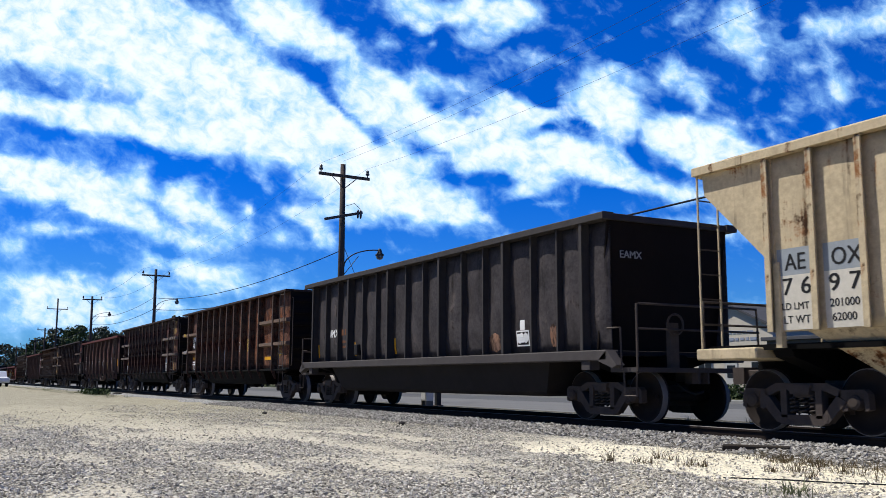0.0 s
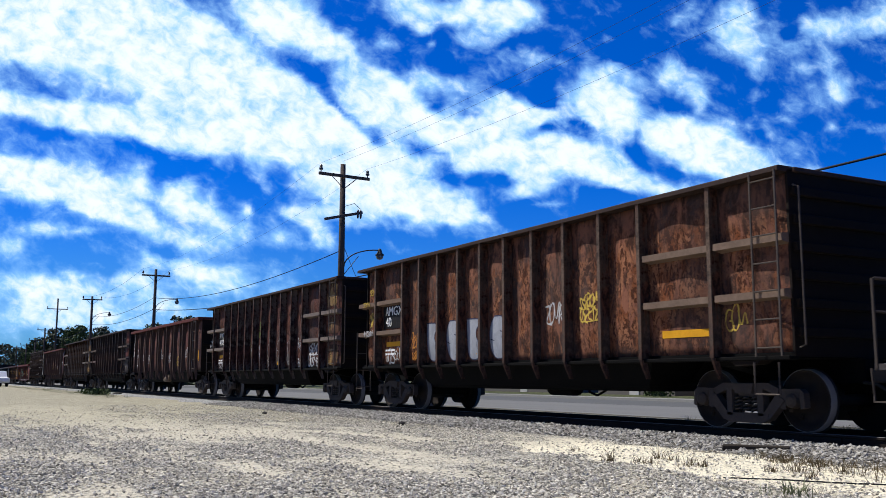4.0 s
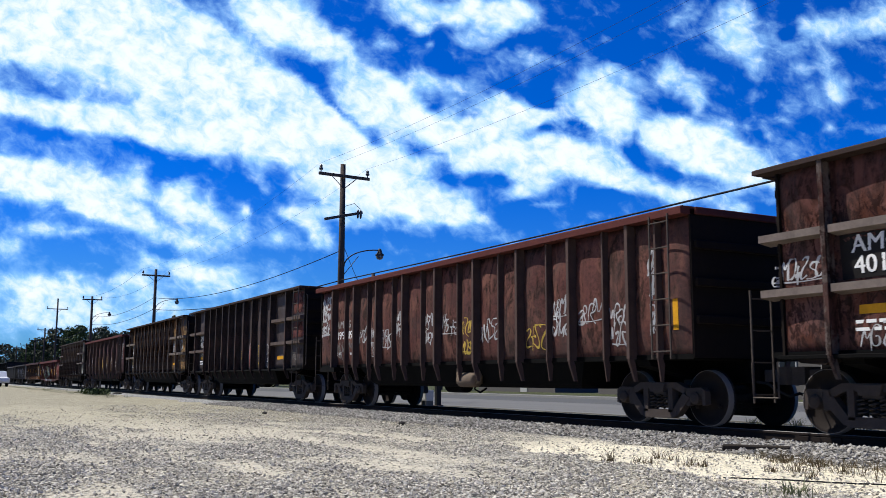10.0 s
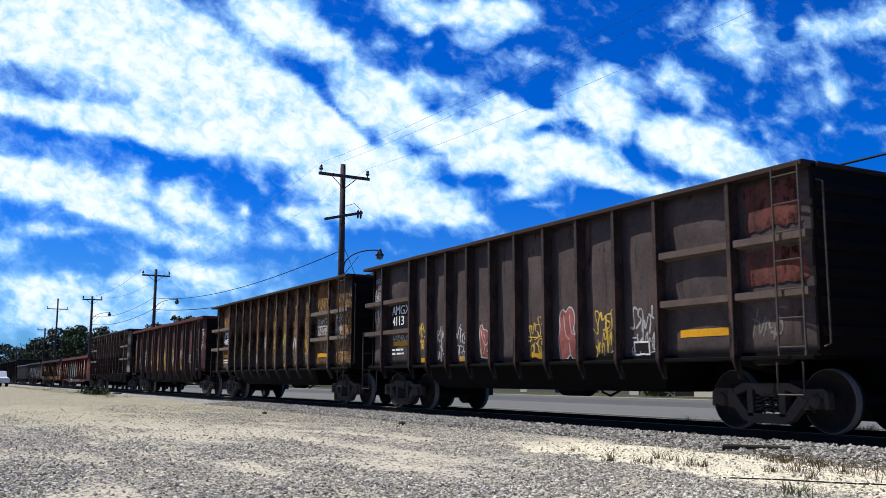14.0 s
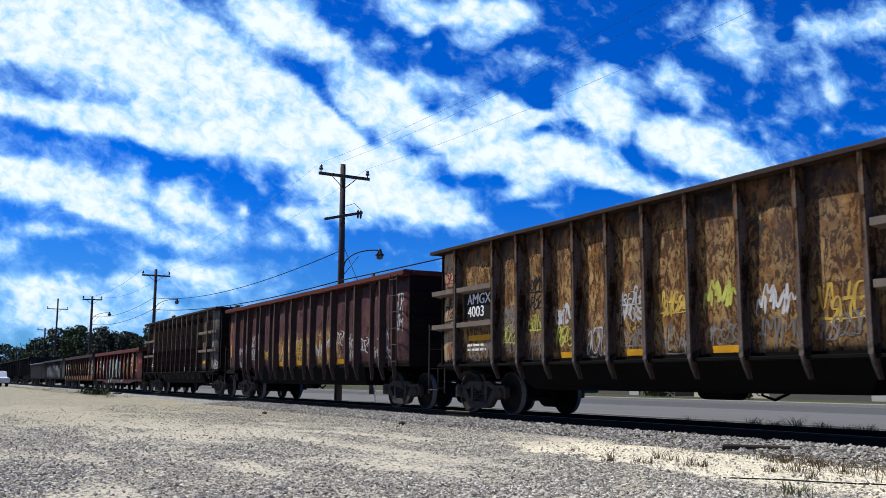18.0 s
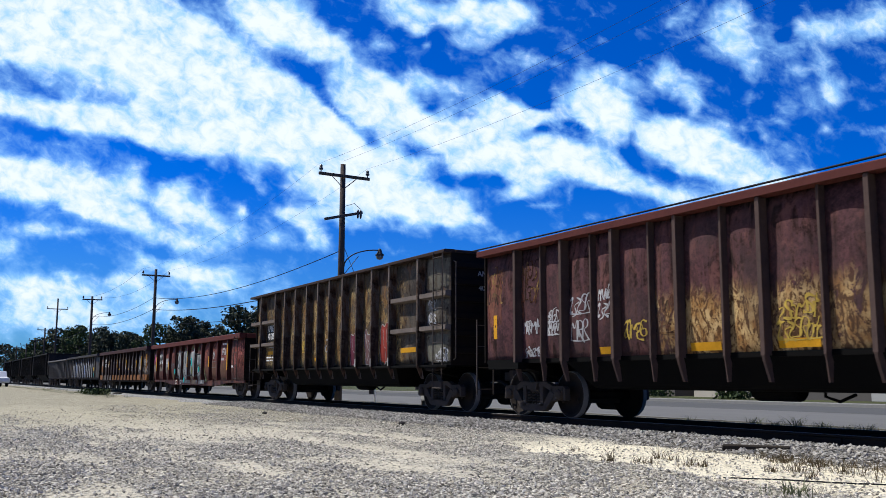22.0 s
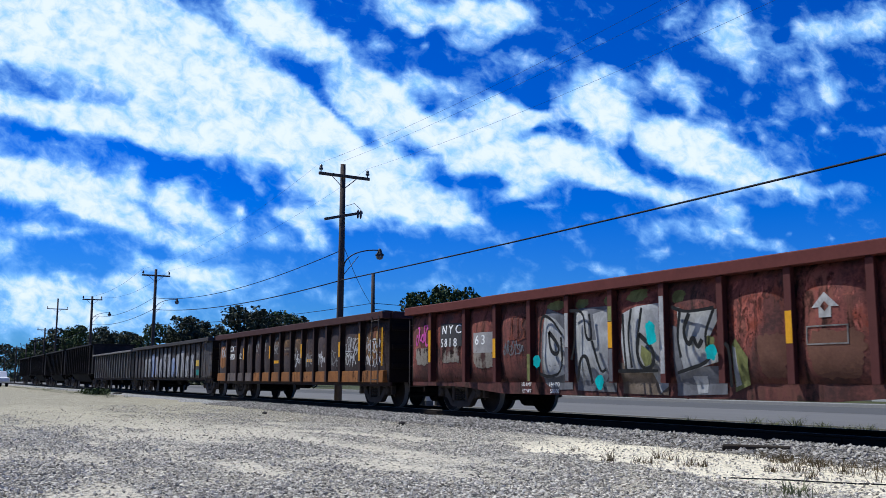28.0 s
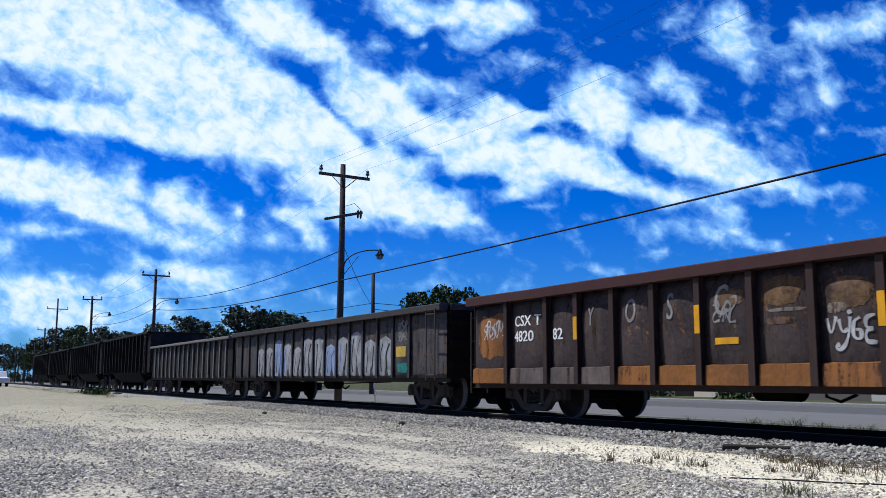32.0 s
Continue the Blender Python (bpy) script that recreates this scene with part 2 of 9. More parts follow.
def gravel_cover(x, y):
    """How thickly chips lie on the lot, from bare sand (0) to a full cover (1)."""
    c = 0.70 + 0.55 * noise.noise(Vector((x * 0.35, y * 0.95, 3.0))) + 0.55 * noise.noise(Vector((x * 1.1, y * 2.6, 8.0))) + 0.35 * noise.noise(Vector((x * 2.9, y * 5.0, 5.0)))
    for bx, by, rx, ry, turn, w in BARE:
        dx, dy = x - bx, y - by
        p, q = (dx * math.cos(turn) + dy * math.sin(turn)) / rx, (dy * math.cos(turn) - dx * math.sin(turn)) / ry
        c -= w * math.exp(-(p * p + q * q))
    edge = 0.35 * noise.noise(Vector((x * 1.3, y * 1.3, 11.0)))
    if x > -12.2 + 2 * edge:                       # washed sand along the ballast
        lo = 6.75 - 0.10 * (x + 8.0) + edge
        c -= 1.5 * min(1.0, max(0.0, (y - lo) * 3.0)) * min(1.0, max(0.0, (9.0 + edge - y) * 3.0)) * min(1.0, (x + 12.2 - 2 * edge) * 1.2)
    return min(1.0, max(0.0, c))


def lot_material():
    """Gravel lot: grey stone chips over pale sand."""
    n = Nodes("gravel_lot")
    v = n.scaled(1, 1, 1)
    mid = n.noise(n.scaled(0.5, 1.1, 1), 1.0, 5, 0.65, 0.5)
    bw = n.add("ShaderNodeSeparateColor")
    n.link(n.cells(v, 34.0, "Color"), bw.inputs[0])
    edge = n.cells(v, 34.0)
    grit = n.add("ShaderNodeSeparateColor")
    n.link(n.cells(v, 80.0, "Color"), grit.inputs[0])
    fine = n.noise(v, 90.0, 4, 0.7)
    lumps = n.noise(n.scaled(1.0, 1.6, 1), 5.0, 6, 0.75, 0.4)
    attr = n.add("ShaderNodeAttribute")
    attr.attribute_name = "gravel"
    cover = attr.outputs["Fac"]
    tone = n.math("ADD", n.math("MULTIPLY", bw.outputs[0], 0.65), n.math("MULTIPLY", grit.outputs[0], 0.35))
    chips = n.mix(n.step(tone, 0.05, 0.95), (0.17, 0.157, 0.128), (0.84, 0.78, 0.645))
    # dark gaps round the chips: the shade between them is painted into the colour
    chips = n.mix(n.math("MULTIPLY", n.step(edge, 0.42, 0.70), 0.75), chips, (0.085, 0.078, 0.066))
    chips = n.mix(n.step(bw.outputs[1], 0.80, 0.88), chips, (0.05, 0.047, 0.042))
    sand = n.mix(n.step(n.math("ADD", n.math("MULTIPLY", fine, 0.6), n.math("MULTIPLY", lumps, 0.5)), 0.35, 0.75), (0.38, 0.335, 0.245), (0.74, 0.675, 0.53))
    x, y = n.axis(0), n.axis(1)
    wash = n.math("MULTIPLY", n.step(y, 6.2, 7.2), n.step(x, -12.5, -10.5))
    sand = n.mix(n.math("MULTIPLY", wash, 0.8), sand, n.mix(fine, (0.72, 0.63, 0.44), (0.98, 0.91, 0.72)))
    lies = n.step(n.math("ADD", cover, n.math("MULTIPLY", n.math("SUBTRACT", bw.outputs[2], 0.5), 1.1)), 0.16, 0.60)
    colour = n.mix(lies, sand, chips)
    colour = n.mix(n.math("MULTIPLY", n.step(lumps, 0.56, 0.70), 0.35), colour, (0.11, 0.10, 0.088))
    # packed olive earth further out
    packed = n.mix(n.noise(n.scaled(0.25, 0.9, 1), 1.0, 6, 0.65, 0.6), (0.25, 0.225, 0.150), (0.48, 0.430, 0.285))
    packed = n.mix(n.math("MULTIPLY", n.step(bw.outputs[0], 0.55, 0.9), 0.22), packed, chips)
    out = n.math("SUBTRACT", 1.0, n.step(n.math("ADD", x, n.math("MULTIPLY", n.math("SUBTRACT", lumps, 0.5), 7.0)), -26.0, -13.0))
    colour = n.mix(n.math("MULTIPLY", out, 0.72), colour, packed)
    # turf and scrub past the lot
    turf = n.mix(n.noise(v, 3.0, 6, 0.7), (0.035, 0.045, 0.018), (0.11, 0.115, 0.05))
    far = n.math("MAXIMUM", n.step(y, 30.5, 31.3), n.math("SUBTRACT", 1.0, n.step(n.math("ADD", x, n.math("MULTIPLY", mid, 20.0)), -150.0, -125.0)))
    near_strip = n.math("MULTIPLY", n.math("MULTIPLY", n.step(y, 7.2, 7.9), n.math("SUBTRACT", 1.0, n.step(y, 8.6, 9.4))), n.math("SUBTRACT", 1.0, n.step(n.math("ADD", x, n.math("MULTIPLY", mid, 18.0)), -46.0, -40.0)))
    far = n.math("MAXIMUM", far, n.math("MULTIPLY", near_strip, n.step(mid, 0.4, 0.6)))
    colour = n.mix(far, colour, turf)
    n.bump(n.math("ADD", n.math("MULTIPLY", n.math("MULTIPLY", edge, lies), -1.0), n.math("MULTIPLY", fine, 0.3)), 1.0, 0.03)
    return n.done(colour, 0.95)


def road_material(name, lo, hi):
    n = Nodes(name)
    v = n.scaled(1, 1, 1)
    a = n.noise(n.scaled(0.15, 0.8, 1), 1.0, 5, 0.6)
    b = n.noise(v, 60.0, 4, 0.7)
    c = n.mix(n.math("ADD", n.math("MULTIPLY", a, 0.6), n.math("MULTIPLY", b, 0.4)), lo, hi)
    n.bump(b, 0.3, 0.01)
    return n.done(c, 0.9)


def ballast_material():
    n = Nodes("ballast_stone")
    v = n.scaled(1, 1, 1)
    s = n.cells(v, 16.0, "Color")
    sp = n.add("ShaderNodeSeparateColor")
    n.link(s, sp.inputs[0])
    e = n.cells(v, 16.0)
    c = n.mix(sp.outputs[0], (0.10, 0.10, 0.10), (0.46, 0.45, 0.43))
    n.bump(n.math("MULTIPLY", e, -1.0), 1.0, 0.05)
    return n.done(c, 0.92)


def stone_material(name, lo, hi):
    n = Nodes(name)
    g = n.add("ShaderNodeNewGeometry")
    c = n.mix(g.outputs["Random Per Island"], lo, hi)
    c = n.mix(n.math("MULTIPLY", n.noise(n.scaled(1, 1, 1), 40.0, 4, 0.7), 0.5), c, (0.30, 0.27, 0.22))
    return n.done(c, 0.92)


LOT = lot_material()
ROAD = road_material("bleached_road", (0.092, 0.090, 0.085), (0.19, 0.185, 0.173))
FAR_LANE = road_material("worn_asphalt", (0.055, 0.055, 0.053), (0.12, 0.118, 0.113))
BALLAST = ballast_material()
BALLAST_STONE = stone_material("loose_ballast", (0.040, 0.037, 0.033), (0.54, 0.51, 0.455))
LOT_STONE = stone_material("loose_gravel", (0.10, 0.093, 0.078), (0.90, 0.83, 0.69))
RAIL_STEEL = plain("rail_rust", (0.022, 0.016, 0.013), 0.8, 0.1, 0.3, 5.0, 0.2)
TIE_WOOD = plain("creosoted_wood", (0.03, 0.025, 0.02), 0.9, 0.0, 0.5, 7.0, 0.5)


def build_ground():
    bm = bmesh.new()
    xs = [-3000, -1500, -700, -350, -200, -140, -100, -75] + [-60 + i * 1.0 for i in range(25)] + [-35 + i * 0.22 for i in range(146)] + [-2, 2, 8, 15, 25, 50, 120, 400, 1200, 3000]
    ys = [-3000, -1200, -400, -120, -50, -25, -12, -6, -3, -1.5] + [i * 0.13 for i in range(77)] + [11, 14, 17, 25, 40, 60, 100, 180, 400, 1000, 3000]
    rows = []
    for x in xs:
        col = []
        for y in ys:
            z = 0.0
            if -61 < x < 11 and -4 < y < 10.5:
                z = 0.035 * noise.noise(Vector((x * 0.35, y * 0.5, 0.0))) + 0.02 * noise.noise(Vector((x * 1.1, y * 1.3, 4.0)))
            if y > 9.5:
                z = -0.02
            col.append(bm.verts.new((x, y, z)))
        rows.append(col)
    for a, b in zip(rows, rows[1:]):
        for k in range(len(ys) - 1):
            bm.faces.new((a[k], b[k], b[k + 1], a[k + 1]))
    bmesh.ops.recalc_face_normals(bm, faces=bm.faces)
    if bm.faces[0].normal.z < 0:
        bmesh.ops.reverse_faces(bm, faces=bm.faces)
    cover = [gravel_cover(v.co.x, v.co.y) for v in bm.verts]
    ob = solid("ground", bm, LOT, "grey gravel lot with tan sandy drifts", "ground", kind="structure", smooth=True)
    ob.data.attributes.new("gravel", "FLOAT", "POINT").data.foreach_set("value", cover)


def build_road():
    bm = bmesh.new()
    box(bm, -700, 300, 16.6, 23.8, -0.05, 0.012)
    solid("road", bm, ROAD, "sun-bleached road lane beside the track", "road", kind="structure")
    bm = bmesh.new()
    box(bm, -700, 300, 23.8, 29.5, -0.05, 0.016)
    solid("road_far_lane", bm, FAR_LANE, "worn grey asphalt lane beyond the bleached lane", "road", kind="structure")
    bm = bmesh.new()
    box(bm, -700, 300, 29.5, 29.68, -0.1, 0.15, 0.02)
    solid("kerb", bm, plain("kerb_concrete", (0.24, 0.235, 0.22), 0.9), "pale concrete kerb along the road", "kerb", kind="structure")
    bm = bmesh.new()
    box(bm, -700, 300, 29.68, 31.4, -0.1, 0.12)
    solid("pavement", bm, plain("pavement_concrete", (0.13, 0.125, 0.115), 0.9, 0.0, 0.15, 2.0), "pale concrete pavement along the road", "pavement", kind="structure")


def build_track():
    bm = bmesh.new()                                   # ballast ridge
    rnd = random.Random(5)
    prof = [(8.9, -0.04), (9.5, 0.0), (10.2, 0.03), (10.55, 0.045), (13.35, 0.045), (14.2, 0.0), (15.0, -0.06)]
    xs = [-600, -250, -120] + [-80 + i * 0.5 for i in range(175)] + [30, 120, 300]
    rings = []
    for x in xs:
        w = 0.25 * noise.noise(Vector((x * 0.3, 1.0, 2.0)))
        rings.append([bm.verts.new((x, y + (w if y < 10 else 0), z + (0.02 * noise.noise(Vector((x * 2.3, y * 2.1, 7.0))) if -80 <= x <= 7 else 0))) for y, z in prof])
    for a, b in zip(rings, rings[1:]):
        for k in range(len(prof) - 1):
            bm.faces.new((a[k], b[k], b[k + 1], a[k + 1]))
    bmesh.ops.recalc_face_normals(bm, faces=bm.faces)
    if bm.faces[0].normal.z < 0:
        bmesh.ops.reverse_faces(bm, faces=bm.faces)
    solid("ballast_bed", bm, BALLAST, "grey crushed stone ballast under the rails", "ballast", kind="structure")
    track = thing("railway_track", pose(0, TRACK_Y, 0), "rusty steel rails on dark wooden ties", "railway track", kind="structure")
    for s in (-1, 1):
        bm = bmesh.new()
        c = s * 0.7525
        outline = [(c - 0.075, 0.035), (c + 0.075, 0.035), (c + 0.07, 0.05), (c + 0.012, 0.07), (c + 0.012, 0.155), (c + 0.036, 0.165), (c + 0.036, RAIL_Z - 0.006), (c + 0.03, RAIL_Z),
                   (c - 0.03, RAIL_Z), (c - 0.036, RAIL_Z - 0.006), (c - 0.036, 0.165), (c - 0.012, 0.155), (c - 0.012, 0.07), (c - 0.07, 0.05)]
        prism(bm, outline, "x", -600, 300)
        for f in bm.faces:
            if all(v.co.z > RAIL_Z - 0.007 for v in f.verts):
                f.material_index = 1
        part("rail", bm, [RAIL_STEEL, TREAD_STEEL], track, "rusty rail with a polished head")
    bm = bmesh.new()
    box(bm, -0.115, 0.115, -1.3, 1.3, -0.10, 0.052, 0.012)
    me = mesh_from("tie", bm, TIE_WOOD)
    for i in range(150):
        ob = part("tie", me, None, track, at=pose(-72 + i * 0.53, rnd.uniform(-0.05, 0.05), rnd.uniform(-0.006, 0.006), 0, 0, rnd.uniform(-1.2, 1.2)))
    bm = bmesh.new()
    box(bm, -0.40, 0.40, 0.0, 0.025, 0.075, 0.15, 0.005)
    me = mesh_from("joint_bar", bm, RAIL_STEEL)
    for x in (-9.3, -21.2, -33.1):
        part("joint_bar", me, None, track, at=pose(x, -0.7525 - 0.037, 0))


build_ground()
build_road()
build_track()

# ---------------------------------------------------------------- sky with drifting clouds
RIGHT = Vector((math.sin(YAW), math.cos(YAW), 0.0))
FORE = (AIM - EYE).normalized()
ABOVE = RIGHT.cross(FORE)
puffs = []


def puff(u, v, ru, rv, turn, weight):
    """A bank of cloud: u to the right and v up from the view's axis, its half sizes (all in hundredths of the focal length), its turn and weight."""
    puffs.append((u / 100, v / 100, ru / 100, rv / 100, radians(turn), weight))


def layout_clouds():
    puff(-33.7, 17.7, 23.1, 9.1, -14, 0.52)
    puff(-8.8, 12.8, 11.6, 5.5, -14, 0.35)
    puff(-40.4, 6.8, 15.8, 3.7, -12, 0.35)
    puff(-36.7, -7.5, 20.3, 5.2, -5, 0.52)
    puff(10.7, 12.8, 11.6, 4.9, 0, 0.20)
    puff(-35.5, 23.5, 15.2, 4.6, -12, 1.50)
    puff(-44.0, 24.4, 7.9, 3.3, 0, 1.20)
    puff(-27.6, 19.2, 9.7, 3.3, -22, 1.25)
    puff(-20.9, 16.8, 6.7, 2.3, -25, 1.00)
    puff(-38.0, 20.1, 7.3, 1.8, -10, 0.60)
    puff(-17.3, 24.7, 6.4, 2.6, -25, 1.25)
    puff(-11.8, 21.1, 3.0, 1.5, -36, 0.95)
    puff(-41.6, 14.4, 9.7, 1.6, -10, 1.00)
    puff(-45.9, 15.3, 3.7, 1.3, 0, 0.60)
    puff(-20.3, 12.2, 9.1, 2.3, -14, 1.30)
    puff(-32.5, 12.7, 7.9, 1.1, -14, 1.00)
    puff(-16.1, 16.8, 3.0, 1.2, -22, 1.00)
    puff(-13.6, 11.6, 6.7, 2.9, -10, 1.35)
    puff(-41.0, 7.1, 9.1, 1.8, -13, 1.15)
    puff(-46.5, 8.6, 3.7, 1.3, 0, 0.80)
    puff(-35.5, 3.6, 9.1, 1.2, -19, 1.15)
    puff(-44.0, 5.5, 4.9, 0.9, -14, 0.70)
    puff(-27.6, 4.3, 3.3, 1.9, -28, 0.75)
    puff(-23.4, 1.8, 3.3, 1.5, -30, 0.60)
    puff(-26.7, 0.5, 3.7, 1.1, 0, 0.35)
    puff(-21.5, 4.0, 0.7, 0.7, 0, 0.75)
    puff(-16.1, 3.4, 2.4, 1.4, -25, 1.05)
    puff(-13.6, 1.6, 1.8, 1.1, -30, 0.60)
    puff(-18.6, 1.0, 1.6, 1.1, 0, 0.45)
    puff(-16.7, 0.7, 1.7, 1.1, 0, 0.40)
    puff(-43.4, 2.2, 3.3, 0.9, -12, 0.65)
    puff(-39.2, 1.2, 1.8, 0.4, -5, 0.50)
    puff(-46.8, 0.1, 1.5, 1.0, -20, 0.55)
    puff(-40.7, -2.4, 1.8, 0.5, -8, 0.40)
    puff(-37.7, -1.5, 1.5, 0.4, -20, 0.30)
    puff(-29.4, -2.1, 3.5, 0.9, -10, 0.75)
    puff(-25.2, -2.7, 3.3, 1.2, -12, 0.75)
    puff(-32.0, -0.9, 1.1, 0.7, -20, 0.50)
    puff(-27.0, -4.0, 4.6, 0.7, -5, 0.40)
    puff(-44.7, -4.2, 4.6, 1.3, -5, 0.65)
    puff(-41.0, -5.2, 3.7, 1.1, -10, 0.50)
    puff(-44.0, -7.2, 6.1, 1.5, 0, 0.40)
    puff(-33.7, -3.6, 1.9, 0.7, -15, 0.55)
    puff(-31.8, -5.4, 2.6, 1.2, -15, 0.45)
    puff(-38.0, -7.4, 5.5, 0.9, 0, 0.30)
    puff(-29.4, -6.0, 4.9, 0.7, 5, 0.35)
    puff(-8.8, 17.1, 3.3, 1.3, -20, 0.75)
    puff(-6.3, 18.0, 3.2, 1.3, -16, 0.90)
    puff(-5.7, 15.6, 3.8, 1.9, -10, 1.25)
    puff(-1.8, 13.3, 6.4, 1.7, -10, 1.05)
    puff(0.4, 17.1, 3.7, 1.6, -20, 0.50)
    puff(-2.1, 18.6, 1.6, 0.9, -30, 0.50)
    puff(-7.2, 22.0, 1.6, 1.8, 0, 0.45)
    puff(-1.6, 21.7, 0.6, 0.6, 0, 0.40)
    puff(-3.9, 25.9, 3.7, 2.1, -25, 0.85)
    puff(1.0, 26.2, 4.3, 1.3, 0, 0.90)
    puff(3.4, 25.0, 3.7, 1.3, 0, 0.80)
    puff(7.7, 25.6, 2.4, 2.1, 0, 1.25)
    puff(10.2, 24.9, 1.2, 1.8, 0, 0.40)
    puff(-2.6, 23.5, 1.2, 0.9, -30, 0.50)
    puff(2.3, 22.3, 2.2, 1.5, -10, 0.65)
    puff(5.8, 23.2, 3.7, 0.7, 0, 0.30)
    puff(8.3, 21.1, 2.8, 1.2, -10, 0.45)
    puff(4.6, 20.0, 2.6, 1.5, 0, 0.32)
    puff(11.0, 19.8, 2.6, 0.7, -15, 0.40)
    puff(6.8, 14.4, 4.4, 1.7, 0, 1.20)
    puff(5.8, 16.4, 1.8, 0.9, 0, 0.50)
    puff(10.7, 13.9, 2.4, 1.2, 0, 0.70)
    puff(16.2, 16.5, 3.2, 2.6, -10, 1.30)
    puff(18.6, 14.4, 2.6, 2.6, 0, 0.95)
    puff(6.4, 10.4, 7.9, 2.2, -3, 1.25)
    puff(14.4, 9.7, 5.2, 2.2, 0, 1.25)
    puff(-5.1, 9.2, 3.3, 1.5, -10, 1.20)
    puff(-10.0, 8.6, 4.9, 1.8, 0, 1.20)
    puff(-5.7, 5.8, 9.1, 2.6, -8, 1.30)
    puff(-1.5, 4.0, 4.3, 1.3, -6, 1.00)
    puff(-10.6, 3.4, 4.3, 1.0, -12, 0.80)
    puff(8.6, 6.8, 3.0, 1.2, 0, 0.95)
    puff(13.9, 6.0, 0.5, 0.9, 0, 0.50)
    puff(20.4, 7.2, 4.3, 1.6, -25, 1.10)
    puff(16.8, 8.6, 2.4, 1.5, 0, 0.90)
    puff(10.7, 4.8, 2.6, 0.5, 0, 0.45)
    puff(3.1, 3.8, 3.0, 0.9, -15, 0.50)
    puff(5.2, 1.5, 4.6, 1.2, -5, 0.35)
    puff(17.1, -2.3, 2.9, 0.7, -5, 0.55)
    puff(4.6, -1.0, 3.7, 0.4, 0, 0.25)
    puff(9.8, -1.3, 0.9, 0.4, 0, 0.25)
    puff(-5.7, 0.1, 2.4, 0.5, -5, 0.35)
    puff(-13.0, 0.1, 2.7, 0.9, -10, 0.35)
    puff(-11.2, -4.8, 3.7, 0.7, 0, 0.30)
    puff(-2.7, -3.6, 5.5, 0.6, 4, 0.25)
    puff(25.9, 25.9, 2.2, 1.3, 25, 0.52)
    puff(24.4, 24.6, 0.9, 0.9, 0, 0.32)
    puff(30.8, 24.4, 2.4, 2.4, -30, 0.76)
    puff(29.6, 21.4, 1.5, 1.3, 0, 0.40)
    puff(33.2, 20.6, 3.7, 2.1, -35, 0.60)
    puff(37.0, 21.4, 1.6, 1.2, 0, 0.56)
    puff(35.0, 24.5, 1.5, 2.4, 0, 0.44)
    puff(39.9, 24.1, 2.7, 1.9, 0, 0.84)
    puff(44.8, 24.4, 3.4, 2.4, 0, 0.60)
    puff(47.3, 25.1, 1.8, 2.1, 0, 0.48)
    puff(40.8, 20.1, 2.1, 1.8, 0, 0.52)
    puff(42.3, 17.4, 1.8, 1.3, -20, 0.64)
    puff(38.1, 18.9, 1.5, 1.3, 0, 0.44)
    puff(39.3, 16.1, 1.8, 1.5, 0, 0.48)
    puff(37.2, 14.8, 0.9, 2.4, 20, 0.32)
    puff(33.2, 16.8, 2.1, 1.1, -10, 0.34)
    puff(44.8, 18.3, 1.2, 0.6, 0, 0.30)
    puff(46.1, 16.2, 1.2, 1.1, 0, 0.27)
    puff(41.3, 13.1, 1.2, 0.9, 0, 0.40)
    puff(45.4, 13.3, 2.9, 1.1, 0, 0.36)
    puff(17.7, 23.1, 1.3, 0.7, 0, 0.48)
    puff(21.1, 23.7, 0.5, 0.4, 0, 0.30)
    puff(18.1, 19.2, 2.4, 0.9, -20, 0.50)
    puff(20.0, 17.0, 1.1, 2.2, -30, 0.40)
    puff(25.3, 17.7, 3.0, 1.6, -20, 0.72)
    puff(27.5, 16.4, 1.3, 1.7, -30, 0.56)
    puff(23.2, 18.9, 1.1, 1.3, 0, 0.40)
    puff(26.8, 11.6, 6.4, 2.8, -10, 1.40)
    puff(31.1, 10.3, 5.5, 1.9, -18, 1.15)
    puff(22.9, 12.5, 2.4, 1.3, 0, 0.80)
    puff(32.0, 8.7, 4.9, 1.5, -10, 0.90)
    puff(35.7, 7.5, 3.0, 1.0, -10, 0.70)
    puff(27.4, 6.0, 5.5, 1.2, 5, 0.80)
    puff(40.8, 6.6, 5.2, 0.9, 3, 0.62)
    puff(36.1, 5.3, 1.8, 0.7, 0, 0.50)
    puff(25.0, 2.4, 3.2, 1.3, 0, 0.62)
    puff(28.7, 3.0, 2.4, 1.7, 0, 0.42)
    puff(23.8, -0.1, 2.6, 0.7, 0, 0.38)
    puff(32.9, 2.4, 2.4, 1.0, -18, 0.72)
    puff(35.2, 1.2, 2.2, 0.9, -10, 0.62)
    puff(31.1, 4.2, 2.4, 0.9, -25, 0.50)
    puff(38.1, 2.2, 0.5, 0.5, 0, 0.50)
    puff(42.3, 2.0, 0.7, 0.5, 0, 0.50)
    puff(42.0, 0.8, 1.6, 0.5, 0, 0.25)
    # blue gaps between the banks
    puff(-18.5, 20.6, 6.4, 1.6, -33, -1.35)
    puff(-13.6, 16.2, 2.4, 0.6, -45, -0.60)
    puff(-31.0, 26.0, 1.8, 1.1, -30, -1.00)
    puff(-28.1, 23.4, 0.6, 0.7, 0, -0.60)
    puff(-46.8, 20.0, 1.3, 1.7, 0, -1.00)
    puff(-40.9, 18.2, 3.2, 1.7, 0, -1.00)
    puff(-41.3, 16.4, 2.4, 0.7, 0, -0.60)
    puff(-36.1, 18.4, 1.6, 0.5, 0, -0.45)
    puff(-45.3, 18.9, 2.4, 0.6, -20, -0.40)
    puff(-28.8, 15.1, 4.4, 1.2, -28, -0.85)
